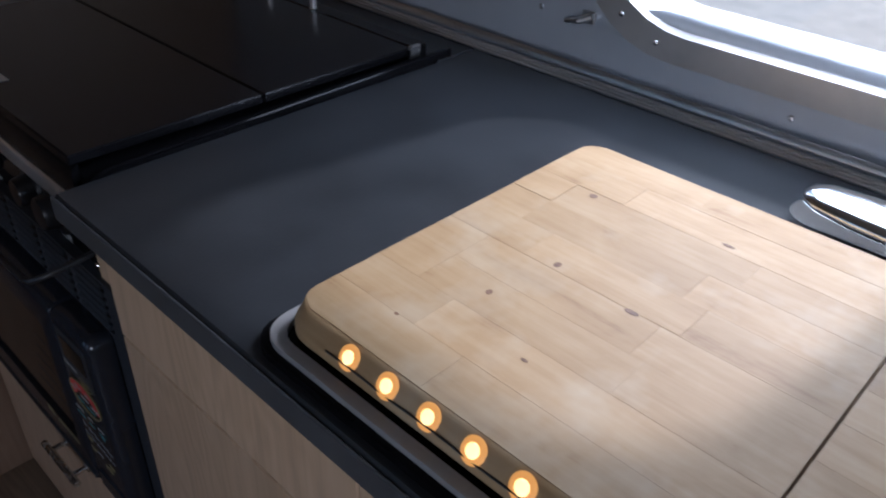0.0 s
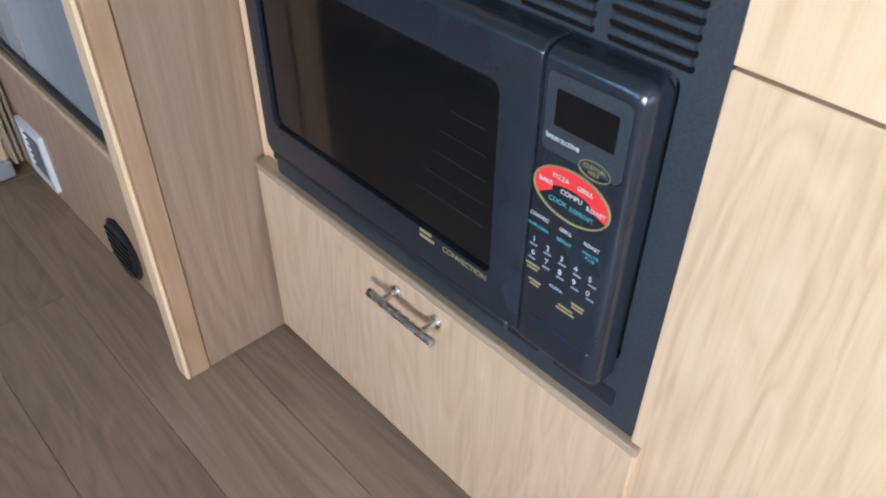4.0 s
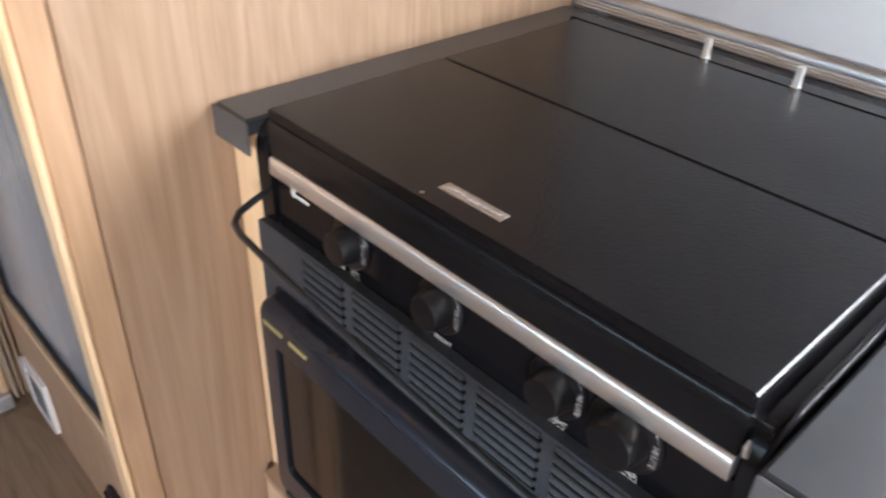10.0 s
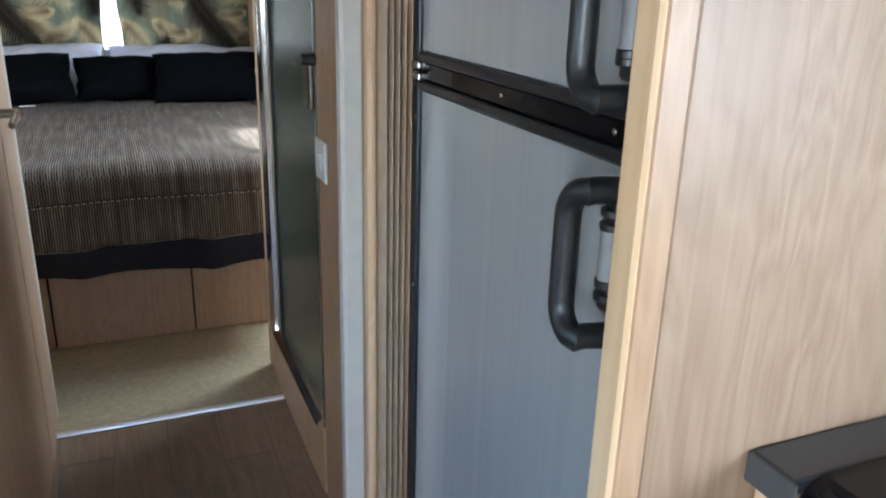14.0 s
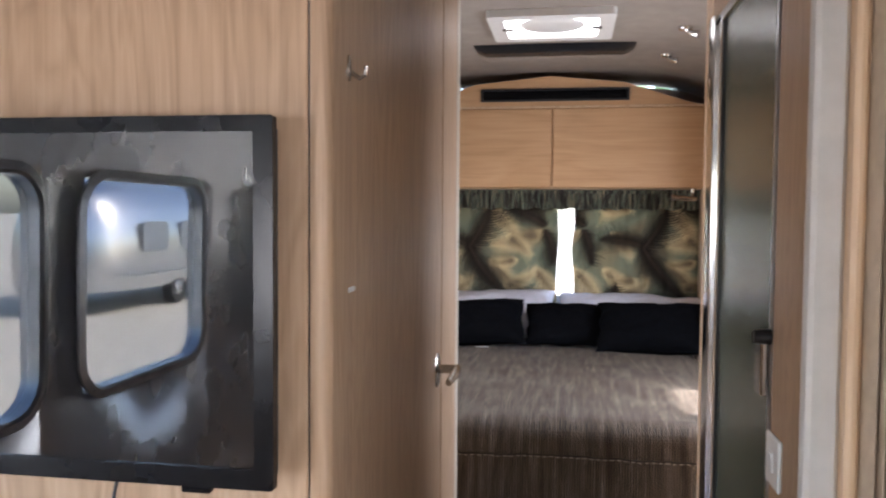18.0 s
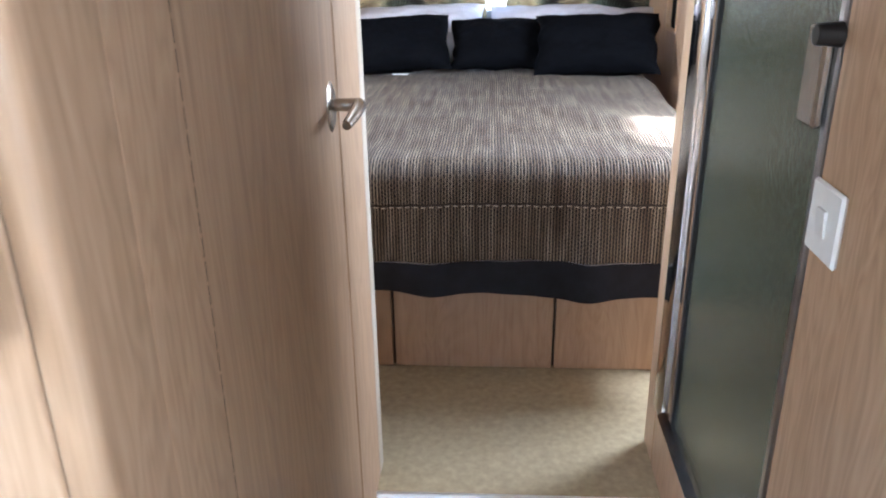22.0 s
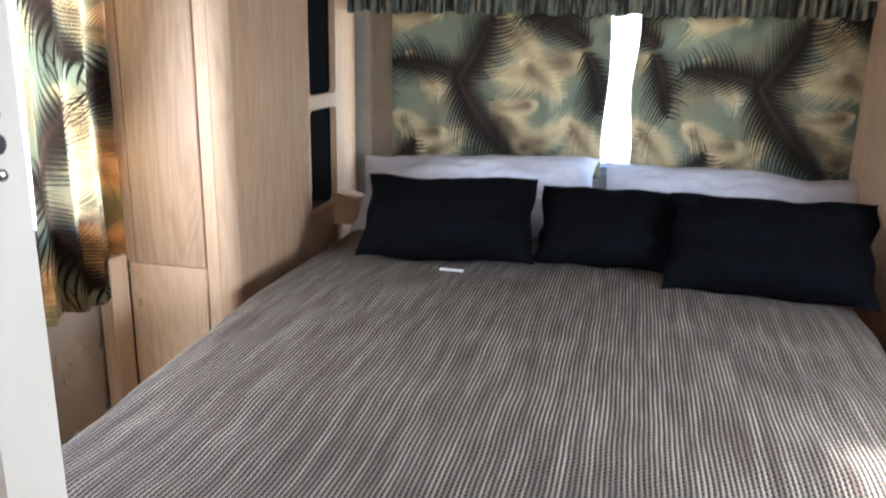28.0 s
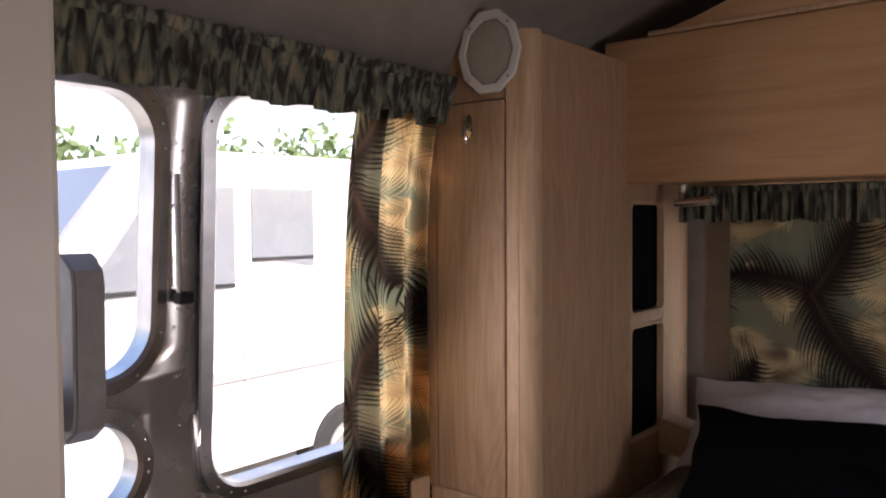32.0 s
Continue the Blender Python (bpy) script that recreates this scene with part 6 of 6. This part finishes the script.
def leaf_print(us, vs, shift):
    """Colours of a printed cloth at places us across and vs up, in metres: fringed cream plumes and dark palms on sage."""
    col = np.tile(np.array([0.118, 0.130, 0.088]), (us.size, 1))

    def lay(mask, c):
        col[:] = col * (1 - mask[:, None]) + np.array(c) * mask[:, None]
    wash = 0.5 + 0.5 * np.sin(11 * us + 3 * np.sin(7 * vs)) * np.sin(9 * vs + 2 * np.sin(8 * us))
    lay(np.clip(wash - 0.40, 0, 1) * 1.2, (0.15, 0.112, 0.060))
    lay(np.clip(0.42 - wash, 0, 1) * 1.7, (0.034, 0.034, 0.024))
    tu, tv = 0.80, 0.585

    def plume(cu, cv, a, L, W, tone):
        du, dv = us - cu, vs - cv
        near = np.flatnonzero(du * du + dv * dv < (1.15 * L + W) ** 2)
        if near.size == 0:
            return
        du, dv = du[near], dv[near]
        s, t = du * math.cos(a) + dv * math.sin(a), -du * math.sin(a) + dv * math.cos(a)
        t = t - (0.9 if math.sin(3 * a) > 0 else -0.9) * s * s / L * 0.30
        d, side = np.abs(t), np.where(t > 0, 1.0, 0.0)
        k = np.clip(s / L, 0.0, 1.0)
        inside = np.clip((s + 0.012) / 0.02, 0, 1) * np.clip((L - s) / 0.02, 0, 1)
        env = W * np.sin(math.pi * np.clip(k, 0.06, 0.97) ** 0.8) ** 0.55 + 1e-4

        def put(mask, c):
            mask = np.clip(mask, 0, 1)[:, None]
            col[near] = col[near] * (1 - mask) + np.array(c) * mask

        def barbs(pitch, thick, sweep, bend, reach):
            """Single tapered strands that leave the spine on both sides, each with its own length and gap."""
            root = s - sweep * d - bend * d * d
            n = np.floor(root / pitch + 0.37 * side)
            chance = np.modf(np.abs(np.sin(n * 12.9898 + side * 78.233 + 7.1 * a) * 43758.5453))[0]
            off = (root / pitch + 0.37 * side - n - 0.5 - 0.28 * (chance - 0.5)) * pitch
            r = np.clip(root / L, 0.0, 1.0)
            long = reach * W * (0.72 + 0.42 * chance) * np.clip(np.sin(math.pi * (0.10 + 0.84 * r)), 0, 1) ** 0.6 + 1e-4
            left = np.clip(1 - d / long, 0, 1)
            return np.clip((thick * left ** 0.55 - np.abs(off)) / 0.0014 + 0.5, 0, 1) * (left > 0) * (root > -0.01) * (root < L)
        if tone == "dark":
            put(np.exp(-(d / (0.72 * env)) ** 2.0) * inside * 0.5, (0.040, 0.026, 0.018))
            put(barbs(0.0155, 0.0043, 0.50, 3.6, 1.08) * 0.98, (0.006, 0.0055, 0.0045))
            put(np.exp(-(d / (0.43 * env)) ** 2.6) * inside * np.clip(2.0 - k, 0, 1) * 0.97, (0.0125, 0.0085, 0.0065))
            put(np.exp(-((t - 0.08 * env) / (0.07 * env)) ** 2) * inside * np.clip(1.1 - k, 0, 1) * 0.45, (0.055, 0.032, 0.022))
        else:
            put(np.exp(-(d / (0.58 * env)) ** 2.4) * inside * 0.85, (0.335, 0.235, 0.112))
            put(barbs(0.0086, 0.0029, 0.75, 5.0, 1.05) * 0.88, (0.45, 0.345, 0.190))
            heart = (0.042, 0.022, 0.014) if tone == "cream" else (0.026, 0.014, 0.010)
            wide = 0.46 if tone == "cream" else 0.62
            grain = 0.80 + 0.2 * np.sin((s - 0.8 * d) * 2 * math.pi / 0.0082)
            put(np.exp(-((t + 0.12 * env) / (wide * env * (1.15 - 0.7 * k))) ** 2) * inside * np.clip(1.3 - 1.15 * k, 0, 1) * np.clip(6 * k, 0, 1) * grain, heart)
            put(barbs(0.0165, 0.0016, 0.9, 3.0, 1.15) * np.clip(1.7 * d / env - 0.8, 0, 1) * 0.75, (0.035, 0.030, 0.020))
    for tone in ("cream", "brown", "dark"):
        for i in (-1, 0, 1):
            for j in (-1, 0, 1, 2):
                for cu, cv, deg, L, W, own in PLUMES:
                    if own == tone:
                        plume(cu + i * tu + shift, cv + j * tv, radians(deg), 1.24 * L, (1.75 if tone == "dark" else 1.62) * W, tone)
    return col


def printed_cloth(name, nu, nv, fn, width, height, seed, parent, label, cloth=None):
    m = Mesh().grid(nu, nv, fn)
    ob = part(name, m, cloth or PRINT, parent, label, 80, recalc=False)
    us = np.tile(np.linspace(0, width, nu), nv)
    vs = np.repeat(np.linspace(0, height, nv), nu)
    col = leaf_print(us, vs, seed)
    at = ob.data.color_attributes.new("print", "FLOAT_COLOR", "POINT")
    at.data.foreach_set("color", np.concatenate([col, np.ones((col.shape[0], 1))], 1).astype(np.float32).ravel())
    return ob


def curtains():
    for xa, xb, seed in ((-0.925, -0.152, 0.0), (-0.062, 0.675, 0.165)):
        c = thing("curtain", ((xa + xb) / 2, 5.86, 0.92), "leaf-print curtain drawn over the rear window", "curtain", "rear curtains")

        def fn(u, v, xa=xa, xb=xb):
            edge = 0.008 * math.sin(9 * v) if xa > -0.1 else -0.006 * math.sin(7 * v)
            x = xa + (xb - xa) * u + edge * (1 - u if xa > -0.1 else u)
            return (x, 5.868 + 0.010 * math.sin(u * 26) * (0.4 + 0.6 * (1 - v)) + 0.004 * math.sin(u * 61), 0.90 + 0.585 * v)
        printed_cloth("cloth", 500, 380, fn, xb - xa, 0.585, seed, c, "leaf print in sage, brown and cream")
    v = thing("valance", (-0.2, 5.84, 1.47), "dark gathered valance over the rear window", "valance")

    def val(u, w):
        x = -1.085 + 1.735 * u
        return (x, 5.846 + 0.009 * math.sin(x * 210) + 0.005 * math.sin(x * 97 + 1), 1.458 + 0.113 * w + (0.006 * math.sin(x * 60) if w == 0 else 0))
    part("cloth", Mesh().grid(700, 4, val), VALANCE, v, "", 80, recalc=False)
    part("rod", Mesh().tube([(-1.09, 5.858, 1.556), (0.66, 5.858, 1.556)], 0.006, 10), STEEL, v, "thin metal curtain rod")
    part("heading", Mesh().grid(500, 3, lambda u, w: (-1.085 + 1.735 * u, 5.838 + 0.003 * math.sin(u * 300), 1.548 + 0.018 * w)), VALANCE, v, "gathered heading band", 80, recalc=False)
    c = thing("curtain", (-1.40, 4.75, 0.70), "leaf-print curtain beside the side window, sun glow in its colour", "curtain")

    def side(u, w):
        z = 0.672 + 1.06 * w
        y = 4.588 + (0.345 - 0.03 * w) * u
        return (wall_x(-1, z) + 0.035 + 0.016 * math.sin(u * 21 + 2 * w) + 0.008 * math.sin(u * 44), y, z + 0.012 * math.sin(u * 9) * (1 - w))
    printed_cloth("cloth", 270, 680, side, 0.40, 1.06, -0.22, c, "leaf print in sage, brown and cream", PRINT_BACKLIT)
    part("cord", Mesh().tube([(wall_x(-1, z) + 0.058, 4.922 - 0.006 * math.sin(3 * z), z) for z in (1.12, 1.2, 1.3, 1.4, 1.5, 1.6, 1.72)], 0.0022, 6), WHITE, c, "thin white pull cord")
    part("rod", Mesh().tube([on_wall(-1, 4.95, 0.75, 0.03), on_wall(-1, 4.95, 1.2, 0.03), on_wall(-1, 4.95, 1.5, 0.03), on_wall(-1, 4.95, 1.72, 0.03)], 0.004, 6), STEEL, c)
    v2 = thing("valance", (-1.3, 4.3, 1.7), "dark gathered valance over the side windows", "valance")

    def val2(u, w):
        y = 3.56 + 1.39 * u
        z = 1.712 + 0.125 * w
        return (wall_x(-1, z) + 0.045 + 0.008 * math.sin(y * 150) + 0.004 * math.sin(y * 67), y, z + (0.005 * math.sin(y * 40) if w == 0 else 0))
    part("cloth", Mesh().grid(420, 5, val2), VALANCE, v2, "", 80, recalc=False)
    part("rod", Mesh().tube([(wall_x(-1, 1.82) + 0.035, 3.56, 1.82), (wall_x(-1, 1.82) + 0.035, 4.95, 1.82)], 0.006, 10), STEEL, v2, "thin metal curtain rod")
    part("heading", Mesh().grid(300, 3, lambda u, w: (wall_x(-1, 1.812 + 0.02 * w) + 0.054 + 0.003 * math.sin(u * 220), 3.56 + 1.39 * u, 1.812 + 0.02 * w)), VALANCE, v2, "gathered heading band", 80, recalc=False)


def west_wall_parts():
    st = thing("window_stay", (-1.38, 3.96, 1.08), "grey window stay cover beside the side window", "window stay")
    yb = 3.992
    zs = [1.078 + 0.336 * k / 12 for k in range(13)]
    inner = [(wall_x(-1, z) + 0.018, z) for z in zs]
    outer = [(wall_x(-1, z) + 0.018 + 0.048 * (1 - abs(2 * k / 12 - 1) ** 10), z) for k, z in enumerate(zs)]
    part("cover", Mesh().prism(inner + outer[::-1], 1, yb - 0.050, yb), GREYP, st)
    part("edge_lip", Mesh().prism(inner + [(x - 0.004, z) for x, z in outer[::-1]], 1, yb - 0.056, yb - 0.0505), GREYP, st)
    for z in (1.10, 1.39):
        part("bracket", Mesh().box(wall_x(-1, z) + 0.0005, wall_x(-1, z) + 0.019, yb - 0.036, yb - 0.014, z - 0.012, z + 0.012, 0.002), ALU, st)
    a = thing("stay_arm", (-1.36, 4.165, 1.35), "black sliding window stay with an aluminium arm", "window stay")
    part("arm", Mesh().tube([on_wall(-1, 4.15, 1.56, 0.03), on_wall(-1, 4.155, 1.45, 0.034), on_wall(-1, 4.16, 1.33, 0.034)], 0.006, 8), ALU, a)
    part("clamp", Mesh().box(wall_x(-1, 1.32) + 0.02, wall_x(-1, 1.32) + 0.05, 4.152, 4.185, 1.308, 1.332, 0.004), BLACK_P, a)
    for y, z in ((4.178, 1.06), (4.172, 1.16), (4.168, 1.26), (4.165, 1.38), (4.165, 1.50), (4.165, 1.62), (4.206, 0.90), (4.316, 0.837), (4.16, 0.80), (4.06, 0.80), (3.9, 0.80)):
        r = thing("wall_rivet", on_wall(-1, y, z), "small aluminium rivet in the wall", "rivet", "bedroom wall rivets")
        part("head", Mesh().dome(on_wall(-1, y, z, 0.0003), (1, 0, 0), 0.0042, 0.0022, 10, 3), CHROME, r)
    for y, z in ((4.135, 0.765), (4.18, 0.785)):
        r = thing("patch_plate", on_wall(-1, y, z), "small dull metal plate riveted to the wall", "plate", "wall plates")
        part("plate", Mesh().box(-1.4402, -1.4365, y - 0.016, y + 0.014, z - 0.016, z + 0.016, 0.001), ALU, r)


# vent dome: emission stands in for daylight from above
DIFFUSE = bpy.data.materials.new("daylight_glow_dome")
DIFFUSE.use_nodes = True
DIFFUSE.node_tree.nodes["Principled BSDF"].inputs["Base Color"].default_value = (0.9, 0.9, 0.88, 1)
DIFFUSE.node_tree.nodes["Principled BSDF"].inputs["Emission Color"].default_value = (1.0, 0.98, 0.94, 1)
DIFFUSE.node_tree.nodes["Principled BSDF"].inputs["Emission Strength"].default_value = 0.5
bed()
coverlet()
pillows()
side_cabinet(-1)
side_cabinet(1)
bins()
ceiling_parts()
reading_lamps()
curtains()
west_wall_parts()

# ---- outside ----
GRAVEL = plain("pale_dusty_gravel", (0.54, 0.49, 0.40), 0.95, var=0.12, scale=6.0, bumps=0.6, bscale=30)
SKIN = plain("polished_aluminium_skin", (0.66, 0.67, 0.69), 0.22, 1.0, var=0.08, scale=4)
LEAF = plain("hedge_leaf", (0.10, 0.16, 0.055), 0.7, var=0.4, scale=8)
CARBODY = plain("white_van_paint", (0.72, 0.72, 0.70), 0.35, 0.0, var=0.05)
CARGLASS = plain("tinted_vehicle_glass", (0.16, 0.18, 0.20), 0.08, 0.0, var=0.1, spec=1.0)
TYRE = plain("tyre_rubber", (0.02, 0.02, 0.02), 0.85, var=0.2)


def ground():
    m = Mesh()
    m.add([(-400, -400, -0.55), (400, -400, -0.55), (400, 400, -0.55), (-400, 400, -0.55)], [(0, 1, 2, 3)])
    setting("ground", m, GRAVEL, "pale dusty gravel yard", "ground")


def parked_trailer(at, length, label):
    """A rounded aluminium travel trailer: swept body with domed ends, windows, wheels and belt trim."""
    t = thing("travel_trailer", at, label, "trailer", "parked trailers")
    ax, ay, az = at
    prof = [(-1.15, 0.45), (-1.2, 0.6), (-1.22, 1.1)]
    prof += [(-1.22 * math.cos(k * math.pi / 2 / 8) ** 0.75 if k < 8 else 0.0, 1.1 + 1.55 * math.sin(k * math.pi / 2 / 8) ** 0.85) for k in range(1, 9)]
    prof = prof + [(-x, z) for x, z in reversed(prof[:-1])]
    n = len(prof)
    m = Mesh()
    secs = []
    for k in range(21):
        u = -1 + 2 * k / 20
        sc = (1 - abs(u) ** 5) ** 0.4 if abs(u) < 1 else 0.02
        secs.append((ay + u * length / 2, sc))
    for y, sc in secs:
        m.v += [(ax + x * (0.25 + 0.75 * sc), y, az + 0.45 + (z - 0.45) * (0.55 + 0.45 * sc) if z > 0.45 else az + z) for x, z in prof]
    m.f += [(a * n + i, a * n + i + 1, (a + 1) * n + i + 1, (a + 1) * n + i) for a in range(20) for i in range(n - 1)]
    m.f += [tuple(range(n)), tuple(range(20 * n, 21 * n))]
    part("body", m, SKIN, t, "rounded aluminium body", 50)
    for y in (-0.3 * length, -0.08 * length, 0.16 * length):
        w = part("window", Mesh().prism(rrect(ay + y, ay + y + 0.9, az + 1.2, az + 1.75, 0.12, 6), 0, ax + 1.20, ax + 1.235), CARGLASS, t, "dark side window")
        part("window_rim", Mesh().ring(rrect(ay + y - 0.03, ay + y + 0.93, az + 1.17, az + 1.78, 0.14, 6), rrect(ay + y, ay + y + 0.9, az + 1.2, az + 1.75, 0.12, 6), 0, ax + 1.20, ax + 1.245), ALU, w)
    part("belt_trim", Mesh().box(ax + 1.20, ax + 1.24, ay - length * 0.42, ay + length * 0.42, az + 0.72, az + 0.76, 0.005), ALU, t)
    for dy in (-0.45, 0.45):
        wh = part("wheel", Mesh().cyl((ax + 0.95, ay + dy, az + 0.33), (ax + 1.18, ay + dy, az + 0.33), 0.33, seg=24), TYRE, t)
        part("hub", Mesh().cyl((ax + 1.17, ay + dy, az + 0.33), (ax + 1.20, ay + dy, az + 0.33), 0.17, 0.13, 18), ALU, wh)


def parked_car():
    t = thing("parked_van", (-5.2, 6.4, -0.55), "white parked van seen through the side window", "van")
    side = [(4.0, 0.40), (3.95, 1.10), (4.30, 1.36), (5.05, 1.52), (5.70, 2.36), (6.0, 2.46), (7.9, 2.48), (8.22, 2.3), (8.28, 1.5), (8.25, 0.40)]
    part("body", Mesh().prism([(y, z - 0.55) for y, z in side], 0, -6.1, -4.3), CARBODY, t)
    part("windscreen", Mesh().prism([(5.13, 1.06), (5.70, 1.78), (5.66, 1.80), (5.09, 1.08)], 0, -6.0, -4.4), CARGLASS, t)
    for w in (((5.42, 1.62), (5.86, 2.22), (6.42, 2.24), (6.42, 1.62)), ((6.56, 1.78), (6.56, 2.24), (7.10, 2.24), (7.10, 1.70))):
        g = part("side_window", Mesh().prism([(y, z - 0.55) for y, z in w], 0, -4.31, -4.285), CARGLASS, t)
        yb, zb = w[0][0], w[0][1] - 0.58
        part("window_trim", Mesh().box(-4.30, -4.28, yb, w[3][0], zb, zb + 0.025, 0.004), BLACK_P, g)
    part("belt_trim", Mesh().box(-4.305, -4.28, 4.1, 8.2, 0.42, 0.50, 0.01), GREYP, t)
    part("door_gap", Mesh().box(-4.302, -4.296, 6.48, 6.50, -0.05, 1.72, 0.001), GREYP, t)
    for y in (4.75, 7.4):
        w = part("wheel", Mesh().cyl((-4.5, y, -0.22), (-4.27, y, -0.22), 0.33, seg=24), TYRE, t)
        part("rim", Mesh().cyl((-4.28, y, -0.22), (-4.25, y, -0.22), 0.19, 0.16, 16), ALU, w)
    part("mirror", Mesh().box(-4.28, -4.10, 5.30, 5.42, 1.05, 1.30, 0.03), BLACK_P, t)


def trees():
    rng = random.Random(9)
    for cx, cy, s, up in [(*q, 0.0) if len(q) == 3 else q for q in ((-17, 10.5, 0.95), (-18.5, 15.5, 1.05), (-16.5, 5.2, 0.9), (-19, 20.5, 1.1), (-14, 0.5, 1.1), (-15, -4, 1.2), (-2.5, 14, 0.9), (1.8, 15, 1.0))]:
        t = thing("tree", (cx, cy, -0.55), "leafy green tree beyond the yard", "tree", "yard trees")
        part("trunk", Mesh().tube([(cx, cy, -0.55), (cx + 0.1, cy, 1.0 * s + up), (cx + 0.05, cy + 0.1, 2.2 * s + up)], [0.22 * s, 0.16 * s, 0.08 * s], 9), EDGE_H, t)
        for k in range(5):
            a = 1.256 * k + rng.random()
            part("limb", Mesh().tube([(cx + 0.08, cy, 1.2 * s + up), (cx + 0.6 * math.cos(a) * s, cy + 0.6 * math.sin(a) * s, 2.0 * s + up), (cx + 1.1 * math.cos(a) * s, cy + 1.1 * math.sin(a) * s, 2.7 * s + up)], [0.09 * s, 0.05 * s, 0.02 * s], 6), EDGE_H, t)
        m = Mesh()
        for k in range(900):
            d = Vector((rng.gauss(0, 1), rng.gauss(0, 1), rng.gauss(0, 0.8)))
            d = d.normalized() * (0.5 + 0.9 * rng.random()) * s * (1 + 0.25 * math.sin(5 * d.x) * math.cos(4 * d.y))
            c = Vector((cx, cy, 2.6 * s + up)) + Vector((d.x * 1.35, d.y * 1.35, d.z * 1.1))
            e, g = Vector((rng.gauss(0, 1), rng.gauss(0, 1), rng.gauss(0, 1))).normalized() * 0.17 * s, Vector((rng.gauss(0, 1), rng.gauss(0, 1), rng.gauss(0, 1))).normalized() * 0.11 * s
            m.add([c - e, c + g, c + e, c - g], [(0, 1, 2, 3)])
        part("crown", m, LEAF, t, "", 30, recalc=False)


ground()
parked_trailer((-9.6, -13.2, -0.55), 6.4, "silver rounded travel trailer at the yard's end")
parked_trailer((-8.0, -1.35, -0.55), 6.6, "silver rounded travel trailer parked alongside")
parked_trailer((-8.6, 9.2, -0.55), 5.6, "second silver travel trailer parked further off")
parked_car()
trees()

# ---- vinyl planks ----
floor_ob = bpy.data.objects["floor"]
rng = random.Random(3)
shared = {}
for k in range(17):
    xa = -1.44 + 0.150 * k
    xb = min(xa + 0.1492, 1.06)
    if xb - xa < 0.02:
        continue
    y = Y0 + 0.02 - rng.uniform(0, 0.8)
    while y < 3.305:
        ya, yb = max(y, Y0 + 0.01), min(y + 1.219, 3.307)
        if yb - ya > 0.05:
            part("plank", Mesh().box(xa, xb, ya, yb - 0.0008, -0.0038, 0.0, 0.0006), FLOOR_W, floor_ob)
        y += 1.22
